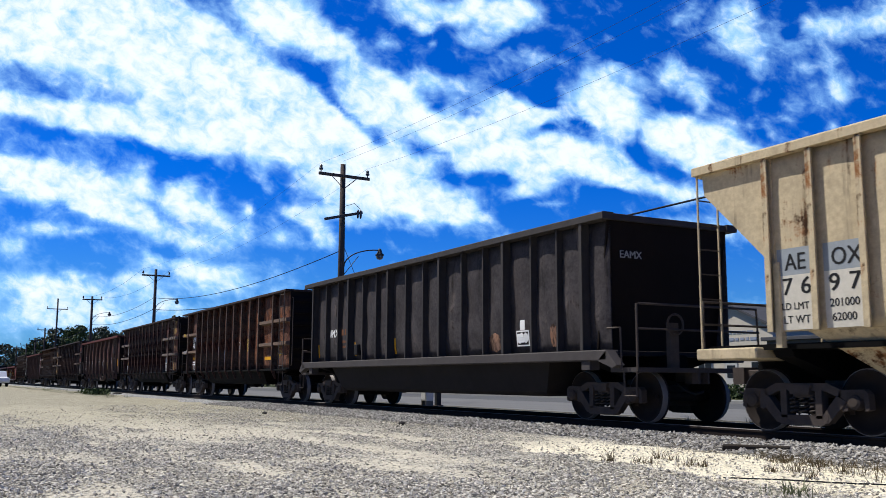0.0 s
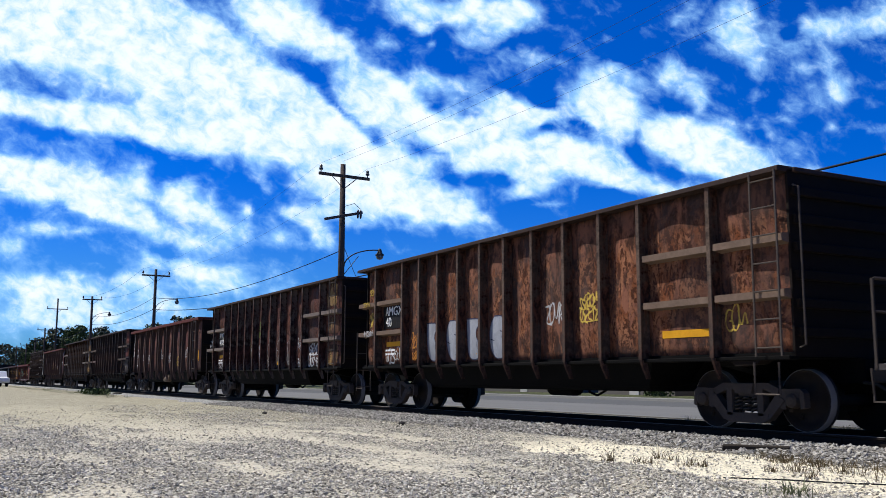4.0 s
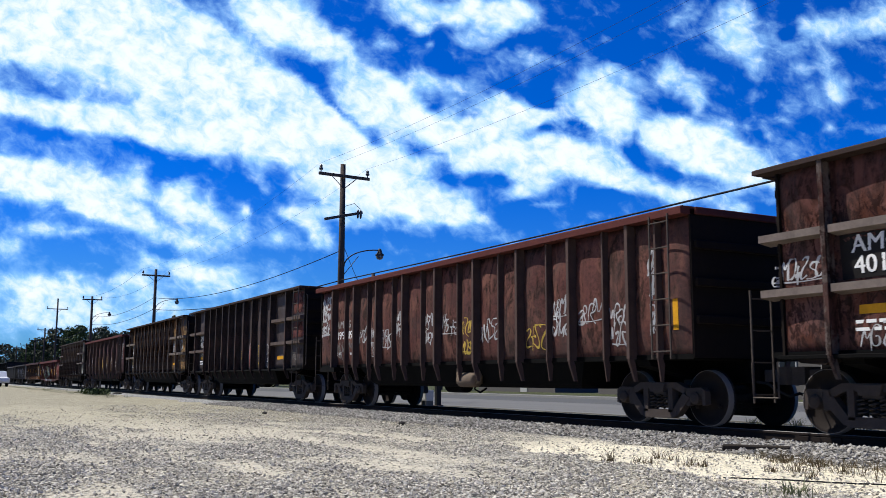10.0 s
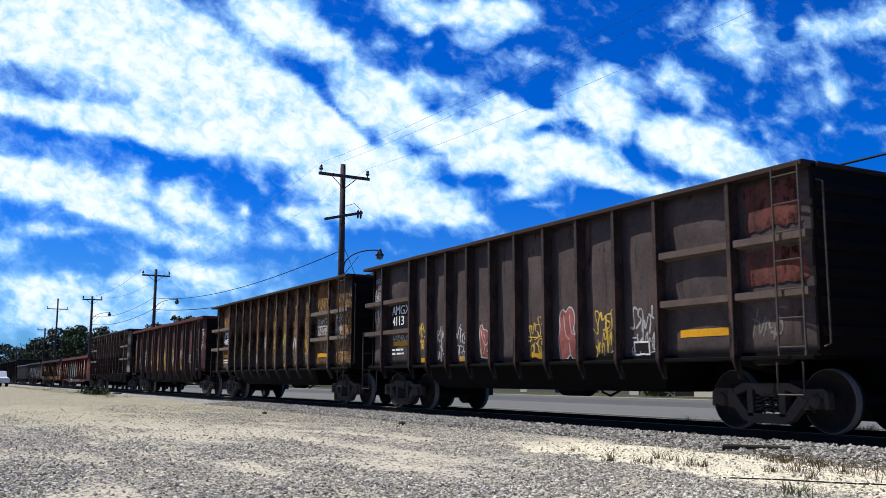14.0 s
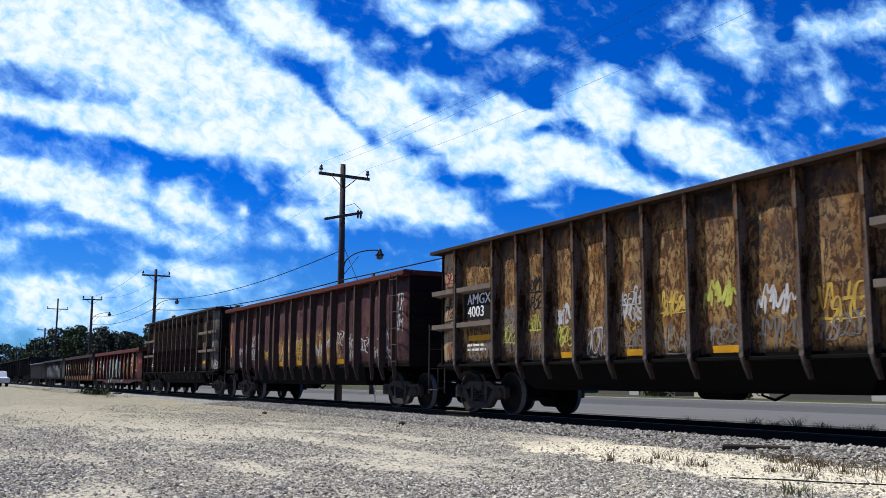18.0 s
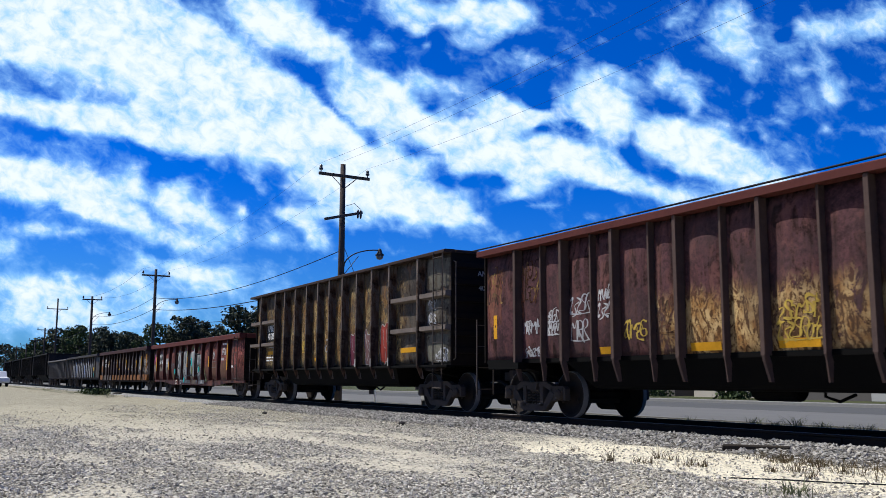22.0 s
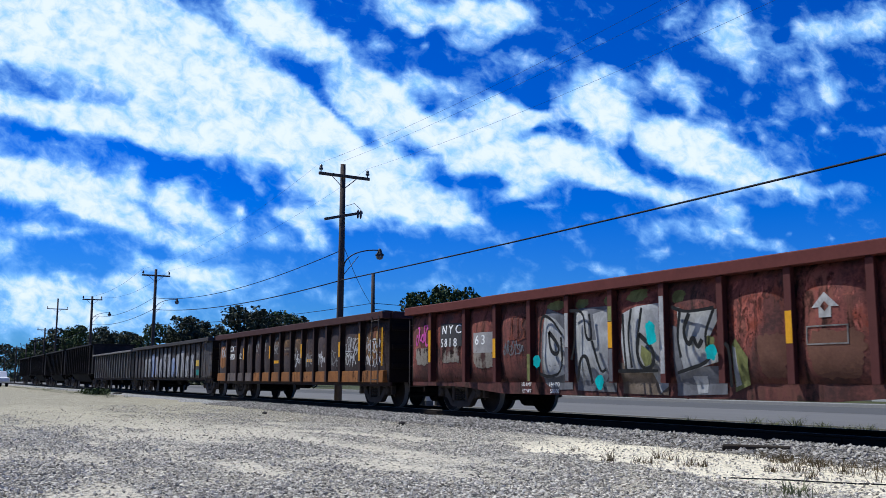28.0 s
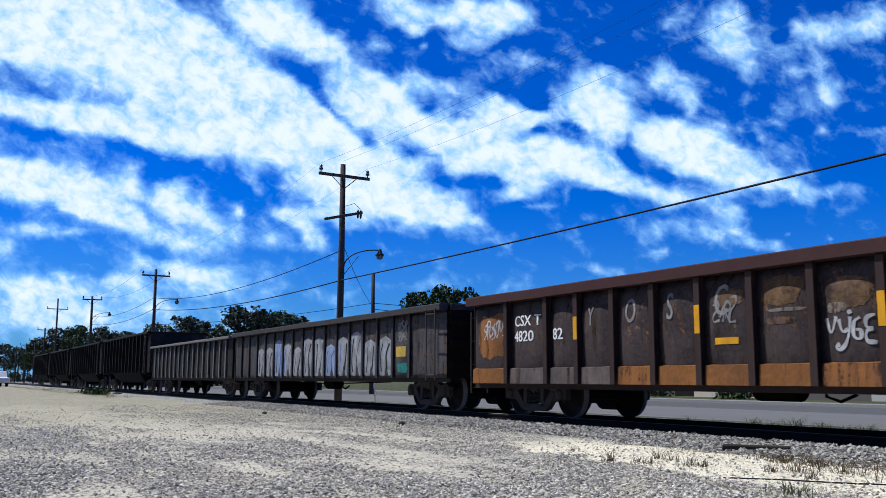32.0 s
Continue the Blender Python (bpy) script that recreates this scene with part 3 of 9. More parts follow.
    puff(-27.3, 16.5, 1.8, 1.2, 0, -0.55)
    puff(-26.7, 13.9, 1.8, 0.7, -20, -0.35)
    puff(-19.1, 14.9, 3.2, 1.1, -15, -1.00)
    puff(-23.9, 14.4, 3.0, 0.5, -5, -0.55)
    puff(-25.8, 18.5, 0.7, 0.4, 0, -0.50)
    puff(-44.7, 12.5, 4.1, 1.0, -8, -1.10)
    puff(-40.7, 11.8, 3.3, 0.7, -10, -0.55)
    puff(-44.0, 10.5, 2.6, 0.5, -15, -0.40)
    puff(-29.4, 8.6, 6.7, 1.6, -22, -1.30)
    puff(-34.6, 11.0, 1.8, 0.6, -25, -0.65)
    puff(-37.7, 10.4, 0.7, 0.4, -20, -0.50)
    puff(-20.9, 5.8, 6.1, 1.6, -26, -0.80)
    puff(-20.3, 10.9, 1.6, 0.4, -10, -0.50)
    puff(-45.3, 4.2, 4.0, 0.6, -8, -0.80)
    puff(-30.4, 2.8, 1.6, 0.5, -25, -0.50)
    puff(-37.4, 5.8, 4.9, 0.3, -16, -0.35)
    puff(-13.9, 18.0, 3.8, 0.8, -48, -1.30)
    puff(-9.7, 13.8, 3.0, 0.6, -40, -1.00)
    puff(-7.2, 11.3, 1.2, 0.7, -45, -1.00)
    puff(-1.2, 15.5, 1.1, 1.0, 0, -0.70)
    puff(-0.1, 14.3, 0.9, 0.5, 0, -0.40)
    puff(2.3, 14.3, 1.2, 0.7, 0, -0.90)
    puff(2.9, 12.8, 0.7, 0.6, 0, -0.50)
    puff(5.5, 12.2, 0.4, 0.7, 0, -1.00)
    puff(11.3, 12.5, 0.9, 0.6, 0, -1.00)
    puff(10.8, 16.6, 1.3, 1.2, 0, -1.00)
    puff(11.8, 15.4, 1.0, 0.5, 0, -0.60)
    puff(14.7, 13.7, 1.7, 0.5, -20, -1.10)
    puff(15.3, 12.7, 0.5, 0.4, 0, -0.50)
    puff(-1.9, 10.9, 3.2, 0.5, 3, -0.90)
    puff(0.0, 9.7, 1.3, 0.8, 0, -0.70)
    puff(0.5, 8.2, 1.2, 0.8, 0, -1.00)
    puff(4.0, 7.6, 2.7, 0.6, 0, -0.60)
    puff(37.0, 23.5, 1.2, 1.1, 0, -0.80)
    puff(23.6, 15.5, 1.8, 1.0, 0, -0.45)
    puff(20.7, 12.2, 0.8, 2.6, 10, -1.20)
    puff(20.3, 10.0, 1.3, 0.7, -30, -0.90)
    puff(24.7, 8.1, 1.2, 0.5, -15, -0.50)
    puff(17.4, 5.7, 3.0, 1.1, 0, -0.70)
    puff(5.8, 17.1, 3.7, 0.7, 0, -0.30)


def build_clouds():
    layout_clouds()
    R = 2600.0
    bm = bmesh.new()
    na, ne = 460, 200
    dirs = np.zeros((na + 1, ne + 1, 3))
    base = math.atan2(FORE.y, FORE.x)
    for i in range(na + 1):
        az = base + radians(46) * (1 - 2 * i / na)
        for k in range(ne + 1):
            el = radians(-1.5 + 39.5 * k / ne)
            dirs[i, k] = (math.cos(el) * math.cos(az), math.cos(el) * math.sin(az), math.sin(el))
    f = dirs @ np.array(FORE)
    u, v = dirs @ np.array(RIGHT) / f, dirs @ np.array(ABOVE) / f
    sway = np.array([noise.noise_vector(Vector((a * 22, b * 28, 0.5))) * 0.010 + noise.noise_vector(Vector((a * 60, b * 70, 3.5))) * 0.005 for a, b in zip(u.ravel(), v.ravel())])
    u0, v0 = u, v
    u, v = u + sway[:, 0].reshape(u.shape), v + sway[:, 1].reshape(u.shape)
    dens = 0.10 * np.clip((-0.02 - u) / 0.2, 0.0, 1.0)      # the veil thickens towards the sun
    for pu, pv, ru, rv, turn, wt in puffs:
        c, s = math.cos(turn), math.sin(turn)
        a = ((u - pu) * c + (v - pv) * s) / ru
        b = (-(u - pu) * s + (v - pv) * c) / rv
        lobe = np.exp(-1.1 * (a * a + b * b) ** 1.3)
        dens = np.minimum(dens + wt * lobe, 1.25) if wt > 0 else dens + (0.27 if pu < -0.11 else 0.54) * wt * lobe
    grid = [[bm.verts.new(dirs[i, k] * R) for k in range(ne + 1)] for i in range(na + 1)]
    for i in range(na):
        for k in range(ne):
            bm.faces.new((grid[i][k], grid[i + 1][k], grid[i + 1][k + 1], grid[i][k + 1]))
    n = Nodes("cloud_vapour")
    nt = n.nt
    attr = n.add("ShaderNodeAttribute")
    attr.attribute_name = "bank"
    sheet = n.add("ShaderNodeAttribute")
    sheet.attribute_name = "sheet"
    vec = sheet.outputs["Vector"]
    n1 = n.noise(vec, 18.0, 8, 0.56, 0.35)
    n2 = n.noise(vec, 55.0, 6, 0.6, 0.4)
    body = n.math("ADD", n.math("ADD", n.math("MULTIPLY", attr.outputs["Fac"], 1.0), 0.06), n.math("ADD", n.math("MULTIPLY", n.math("SUBTRACT", n1, 0.5), 1.9), n.math("MULTIPLY", n.math("SUBTRACT", n2, 0.5), 1.0)))
    cover = n.step(body, 0.08, 1.05)
    thick = n.step(n.math("ADD", body, n.math("MULTIPLY", n.math("SUBTRACT", n2, 0.5), 1.4)), 0.5, 1.7)
    glow = n.mix(thick, (0.34, 0.66, 1.06), (0.94, 0.99, 1.02))
    em = n.add("ShaderNodeEmission")
    em.inputs["Strength"].default_value = 0.95
    n.link(glow, em.inputs["Color"])
    tr = n.add("ShaderNodeBsdfTransparent")
    mx = n.add("ShaderNodeMixShader")
    n.link(n.math("MULTIPLY", cover, 0.97), mx.inputs[0])
    n.link(tr.outputs[0], mx.inputs[1])
    n.link(em.outputs[0], mx.inputs[2])
    out = [x for x in nt.nodes if x.type == "OUTPUT_MATERIAL"][0]
    n.link(mx.outputs[0], out.inputs["Surface"])
    me = mesh_from("cloud_banks", bm, n.mat, True)
    lie = radians(-22)                                   # the way in which the cloud streets are drawn out
    flow = np.stack([(u0 * math.cos(lie) + v0 * math.sin(lie)) * 0.95, (-u0 * math.sin(lie) + v0 * math.cos(lie)) * 1.25, np.zeros(u.shape)], 2)
    sh = me.attributes.new("sheet", "FLOAT_VECTOR", "POINT")
    sh.data.foreach_set("vector", flow.ravel().astype(np.float32))
    at = me.attributes.new("bank", "FLOAT", "POINT")
    at.data.foreach_set("value", dens.ravel().astype(np.float32))
    ob = new("backdrop", me)
    return tagged(ob, "broken white clouds drifting over a deep blue sky", "sky", kind="structure")


clouds = build_clouds()

# ---------------------------------------------------------------- utility poles and wires
POLE_WOOD = plain("weathered_pole_wood", (0.075, 0.06, 0.05), 0.9, 0.0, 0.4, 5.0, 0.5)
ARM_WOOD = plain("crossarm_wood", (0.09, 0.075, 0.06), 0.9, 0.0, 0.4, 6.0, 0.4)
PORCELAIN = plain("insulator_glaze", (0.05, 0.035, 0.03), 0.3, 0.0, 0.2, 10.0, 0.0)
LAMP_METAL = plain("lamp_arm_metal", (0.08, 0.078, 0.075), 0.5, 0.6, 0.2, 8.0, 0.05)
WIRE = plain("wire_black", (0.015, 0.015, 0.017), 0.6, 0.0, 0.1, 8.0, 0.0)


def utility_pole(x, y, h, turn, label, arm=2.5, lamp=False, second=False, lean=0.0, drop=0.5):
    p = thing("utility_pole", pose(x, y, -0.02, lean * 0.3, lean, turn), label, "utility pole", "poles along the road")
    bm = bmesh.new()
    tube(bm, [(0, 0, -0.8), (0, 0, 2), (0.01, 0.01, h * 0.6), (0, 0, h)], [0.17, 0.16, 0.14, 0.115], 12)
    part("shaft", bm, POLE_WOOD, p, smooth=True)
    top = h - drop
    if arm:
        bm = bmesh.new()
        box(bm, 0.12, 0.22, -arm / 2, arm / 2, top - 0.13, top, 0.01)
        part("crossarm", bm, ARM_WOOD, p)
        bm = bmesh.new()
        for s in (-1, 1):
            tube(bm, [(0.16, s * 0.62, top - 0.11), (0.13, 0.0, top - 0.63)], 0.02, 4)
        part("arm_brace", bm, LAMP_METAL, p)
        for yy in (-arm / 2 + 0.1, arm / 2 - 0.1):
            bm = bmesh.new()
            disc(bm, (0.17, yy, top), "z", [(0, 0.0), (0, 0.025), (0.10, 0.025), (0.10, 0.085), (0.17, 0.09), (0.20, 0.06), (0.28, 0.07), (0.33, 0.03), (0.33, 0.0)], 10)
            part("insulator", bm, PORCELAIN, p)
    if second:
        bm = bmesh.new()
        box(bm, 0.12, 0.22, -0.95, 0.95, -0.06, 0.06, 0.01)
        bmesh.ops.rotate(bm, verts=bm.verts, matrix=Matrix.Rotation(radians(14), 3, "X"))
        bmesh.ops.translate(bm, verts=bm.verts, vec=(0, 0, h - 2.35))
        part("crossarm", bm, ARM_WOOD, p)
        bm = bmesh.new()
        for q in (0.66, 0.80):
            disc(bm, (0.25, q, h - 2.42), "z", [(0, 0.0), (0, 0.03), (0.10, 0.055), (0.34, 0.055), (0.38, 0.03), (0.42, 0.0)], 8)
        tube(bm, [(0.25, 0.8, h - 2.0), (0.2, 0.5, h - 1.75), (0.1, 0.1, h - 1.9)], 0.012, 4)
        part("fuse_cutout", bm, PORCELAIN, p)
    if lamp:
        bm = bmesh.new()
        z = h - 4.6 if lamp is True else lamp
        arc = [(0.1, 0.1 + 1.75 * (1 - math.cos(a)) / 1.0, z + 0.85 * math.sin(a)) for a in [radians(d) for d in range(0, 91, 10)]]
        tube(bm, arc, 0.03, 6)
        tube(bm, [(0.1, 0.1, z - 0.35), (0.1, 0.8, z + 0.5)], 0.018, 5)
        arm_ob = part("lamp_arm", bm, LAMP_METAL, p, "curved street lamp bracket", smooth=True)
        bm = bmesh.new()
        disc(bm, (0.1, 1.88, z + 0.42), "z", [(0.52, 0.0), (0.50, 0.06), (0.42, 0.09), (0.30, 0.12), (0.24, 0.20), (0.20, 0.20), (0.20, 0.0)], 12)
        part("lamp_head", bm, plain("lamp_hood", (0.06, 0.058, 0.055), 0.6, 0.1), arm_ob, smooth=True)
        bm = bmesh.new()
        disc(bm, (0.1, 1.88, z + 0.42), "z", [(0.20, 0.0), (0.20, 0.17), (0.10, 0.16), (0.02, 0.10), (0.0, 0.0)], 12)
        part("lamp_glass", bm, plain("lamp_bowl", (0.16, 0.16, 0.155), 0.3), arm_ob, smooth=True)
    return p


POLES = [(-38.0, 15.5, 10.5, 2.5, True, True, 0.8, 0.5), (-82.4, 16.4, 10.4, 2.4, 7.0, False, 0.0, 0.5), (-109.0, 15.0, 10.0, 2.1, 7.4, False, 2.0, 0.3), (-156.4, 16.4, 13.4, 3.1, False, False, 0.0, 1.6),
         (-173.4, 16.4, 9.6, 2.5, False, False, 0.0, 0.3), (-189.6, 16.4, 8.4, 2.4, False, False, 0.0, 0.3), (-208.7, 16.4, 8.1, 2.4, False, False, 0.0, 0.3), (-234.0, 16.4, 8.4, 2.2, False, False, 0.0, 0.4), (-275.0, 16.6, 8.6, 2.2, False, False, 0.0, 0.4)]
for px, py, ph, pa, pl, ps, ln, drop in POLES:
    utility_pole(px, py, ph, 4 if ps else 0, "weathered wooden utility pole with crossarm" + (" and street lamp" if pl else ""), pa, pl, ps, ln, drop)
utility_pole(-56.5, 25.4, 8.0, 0, "short bare wooden service pole beside the road", 0)


def wire(name, pts_from, pts_to, sag, r, label):
    bm = bmesh.new()
    a, b = Vector(pts_from), Vector(pts_to)
    line = []
    for i in range(25):
        u = i / 24
        p = a.lerp(b, u)
        p.z -= sag * 4 * u * (1 - u)
        line.append(p)
    tube(bm, line, r, 5)
    solid(name, bm, WIRE, label, "cable", "overhead lines", smooth=True)
utility_pole(6.2, 14.9, 10.6, 0, "weathered wooden utility pole with crossarm", 2.5)


def string_wires():
    thin, thick = 0.004, 0.026
    wire("cable", (-38, 15.42, 5.25), (6.2, 14.75, 5.15), 0.14, thick, "thick black telephone cable strung between poles")
    wire("cable", (-38, 15.42, 5.25), (-82.4, 16.25, 6.9), 0.5, thick, "thick black telephone cable strung between poles")
    wire("cable", (-38, 15.38, 6.55), (-82.4, 16.3, 7.9), 0.75, 0.02, "black power cable strung between poles")
    for dy in (-1.15, 1.15):
        wire("wire", (-37.85, 15.5 + dy, 10.4), (6.35, 14.9 + dy, 10.35), 0.8, thin, "thin power wire strung between poles")
        wire("wire", (-37.85, 15.5 + dy, 10.4), (-82.25, 16.4 + dy, 10.35), 0.8, thin, "thin power wire strung between poles")
        wire("wire", (-82.25, 16.4 + dy, 10.35), (-109, 15.0 + dy, 9.9), 0.7, 0.009, "thin power wire strung between poles")
    wire("wire", (-37.95, 15.5, 10.65), (6.2, 14.9, 10.6), 0.7, thin, "thin power wire strung between poles")
    wire("cable", (-82.4, 16.3, 6.9), (-109, 15.0, 6.9), 0.5, 0.022, "thick black telephone cable strung between poles")
    wire("cable", (-82.4, 16.3, 7.9), (-109, 15.0, 7.8), 0.6, 0.018, "black power cable strung between poles")
    wire("cable", (-56.5, 25.4, 6.0), (-41.5, 41.4, 4.6), 0.2, 0.02, "black service cable strung from the short pole")
    wire("cable", (-56.5, 25.4, 5.6), (-42.5, 41.4, 4.3), 0.25, 0.02, "black service cable strung from the short pole")
    wire("cable", (-56.5, 25.4, 6.0), (-82.4, 16.5, 5.6), 0.3, 0.02, "black service cable strung from the short pole")
    wire("cable", (-38, 15.55, 7.0), (-56.5, 25.4, 5.8), 0.3, 0.014, "black service cable strung between poles")
    wire("cable", (-109, 15.0, 6.9), (-156.4, 16.4, 7.2), 0.6, 0.024, "thick black telephone cable strung between poles")


string_wires()


# ---------------------------------------------------------------- trees behind the road
def leaf_material(name, lo, hi):
    n = Nodes(name)
    g = n.add("ShaderNodeNewGeometry")
    c = n.mix(g.outputs["Random Per Island"], lo, hi)
    return n.done(c, 0.75)


LEAF_DARK = leaf_material("pine_leaves", (0.020, 0.026, 0.014), (0.085, 0.092, 0.050))
LEAF_GREEN = leaf_material("broad_leaves", (0.02, 0.036, 0.010), (0.08, 0.11, 0.035))
BARK = plain("tree_bark", (0.07, 0.055, 0.045), 0.95, 0.0, 0.4, 4.0, 0.5)


def tree_meshes(seed, h, spread, leaves):
    rnd = random.Random(seed)
    bm = bmesh.new()
    tube(bm, [(0, 0, -0.3), (0.1, 0.05, h * 0.3), (-0.05, 0.1, h * 0.6), (0.05, 0, h * 0.9)], [0.28, 0.22, 0.14, 0.04], 8)
    tips = []
    for k in range(11):
        z0 = h * (0.28 + 0.055 * k)
        a = k * 2.4 + rnd.uniform(-0.4, 0.4)
        ln = spread * (0.95 - 0.045 * k) * rnd.uniform(0.65, 1.1)
        tip = Vector((math.cos(a) * ln, math.sin(a) * ln, z0 + ln * rnd.uniform(0.25, 0.7)))
        tube(bm, [(0, 0, z0), tip * 0.55 + Vector((0, 0, z0 * 0.42)), tip], [0.09, 0.06, 0.02], 5)
        tips.append(tip)
    tips.append(Vector((0, 0, h * 0.95)))
    trunk = mesh_from("trunk", bm, BARK)
    verts, faces = [], []
    clumps = []
    for t in tips:
        for j in range(5):
            c = t + Vector((rnd.gauss(0, 0.5), rnd.gauss(0, 0.5), rnd.gauss(0.1, 0.4))) * spread * 0.35
            c.z = min(c.z, h - 0.35)
            clumps.append((c, spread * rnd.uniform(0.16, 0.30)))
    for c, r in clumps:
        for j in range(leaves):
            d = Vector((rnd.gauss(0, 1), rnd.gauss(0, 1), rnd.gauss(0, 0.8)))
            d = d.normalized() * r * rnd.uniform(0.55, 1.05) + c
            s = rnd.uniform(0.14, 0.32)
            u = Vector((rnd.gauss(0, 1), rnd.gauss(0, 1), rnd.gauss(0, 1))).normalized()
            w = u.cross(Vector((rnd.gauss(0, 1), rnd.gauss(0, 1), rnd.gauss(0, 1)))).normalized()
            i = len(verts)
            verts += [tuple(d + u * s), tuple(d + w * s * 0.7), tuple(d - u * s), tuple(d - w * s * 0.7)]
            faces.append((i, i + 1, i + 2, i + 3))
    return trunk, verts, faces


def leaf_mesh(verts, faces, material):
    me = bpy.data.meshes.new("crown")
    me.from_pydata(verts, [], faces)
    me.materials.append(material)
    return me


def build_trees():
    kinds = []
    for k in range(4):
        trunk, vs, fs = tree_meshes(900 + k, 10.5, 3.4 + 0.3 * (k % 2), 42)
        kinds.append((trunk, leaf_mesh(vs, fs, LEAF_DARK), leaf_mesh(vs, fs, LEAF_GREEN)))
    spots = [(-229, 20.6, 9.9), (-222, 26, 9.0), (-199, 21.6, 10.7), (-188, 24, 10.7), (-178, 26.5, 10.0), (-177, 30.5, 9.2), (-196, 36, 9.4), (-190, 31, 9.6), (-170, 30, 8.6), (-157, 32.4, 9.6), (-151, 35.2, 10.8), (-155, 39.0, 10.3), (-150, 42, 8.6),
             (-130, 37.7, 10.8), (-128.7, 40.7, 10.6), (-132.6, 44.4, 10.7), (-132, 47.5, 10.0), (-141, 53.3, 9.0), (-138, 50, 7.5), (-299, 18, 10.6), (-279, 20.3, 9.0), (-310, 24, 9.5), (-330, 14, 10.5), (-250, 22, 9.4), (-265, 26, 9.6), (-340, 6, 9.5), (-352, 0, 9.0), (-240, 30, 10.5), (-212, 31, 10.5), (-166, 38, 9.0)]
    rnd = random.Random(3)
    for i, (x, y, h) in enumerate(spots):
        t = thing("tree", pose(x, y, -0.05, 0, 0, rnd.uniform(0, 360)), "dark green tree with an uneven open crown behind the road", "tree", "trees behind the road")
        trunk, dark, green = kinds[i % 4]
        s = Matrix.Diagonal((h / 10.5 * 1.08, h / 10.5 * 1.08, h / 10.5, 1))
        part("trunk", trunk, None, t, at=s)
        part("crown", dark if i % 3 else green, None, t, at=s)
    for x, y, h in ((-84.6, 43.1, 9.6), (-83.6, 45.2, 10.3), (-82.7, 47.2, 10.0)):
        t = thing("tree", pose(x, y, -0.05, 0, 0, rnd.uniform(0, 360)), "bright green broadleaf tree behind the road", "tree", "trees behind the road")
        trunk, dark, green = kinds[int(h * 10) % 4]
        s = Matrix.Diagonal((h / 10.5 * 0.85, h / 10.5 * 0.85, h / 10.5, 1))
        part("trunk", trunk, None, t, at=s)
        part("crown", green, None, t, at=s)
    # low scrub that closes the view under the far trees
    verts, faces = [], []
    for k in range(260):
        x, y = rnd.uniform(-420, -135), rnd.uniform(33, 50)
        if k % 3 == 0:
            x, y = rnd.uniform(-420, -300), rnd.uniform(-30, 34)
        r = rnd.uniform(1.2, 2.4)
        for j in range(60):
            d = Vector((x + rnd.gauss(0, 0.8) * r, y + rnd.gauss(0, 0.6) * r, abs(rnd.gauss(0, 0.8)) * r))
            s = rnd.uniform(0.2, 0.45)
            u = Vector((rnd.gauss(0, 1), rnd.gauss(0, 1), rnd.gauss(0, 1))).normalized()
            w = u.cross(Vector((rnd.gauss(0, 1), rnd.gauss(0, 1), rnd.gauss(0, 1)))).normalized()
            i = len(verts)
            verts += [tuple(d + u * s), tuple(d + w * s), tuple(d - u * s), tuple(d - w * s)]
            faces.append((i, i + 1, i + 2, i + 3))
    ob = new("scrub", leaf_mesh(verts, faces, LEAF_DARK))
    tagged(ob, "dark scrub and hedge under the far trees", "scrub", kind="stuff")


build_trees()


# ---------------------------------------------------------------- buildings across the road
def wall_material(name, colour):
    n = Nodes(name)
    v = n.scaled(1, 1, 1)
    a = n.noise(n.scaled(1.2, 1.2, 0.3), 1.0, 5, 0.6)
    b = n.noise(v, 30.0, 4, 0.6)
    c = n.mix(n.math("ADD", n.math("MULTIPLY", a, 0.6), n.math("MULTIPLY", b, 0.3)), tuple(k * 0.75 for k in colour), colour)
    n.bump(b, 0.2, 0.01)
    return n.done(c, 0.85)


SIDING = wall_material("cream_siding", (0.56, 0.50, 0.40))
BLOCK = wall_material("grey_block_wall", (0.13, 0.118, 0.105))
ROOFING = plain("dark_shingle", (0.07, 0.07, 0.075), 0.9, 0.0, 0.4, 3.0, 0.4)
PANE = plain("dark_window_pane", (0.02, 0.025, 0.03), 0.08, 0.0, 0.1, 3.0, 0.0)
TRIM = plain("white_trim", (0.42, 0.41, 0.38), 0.6, 0.0, 0.1, 5.0, 0.0)


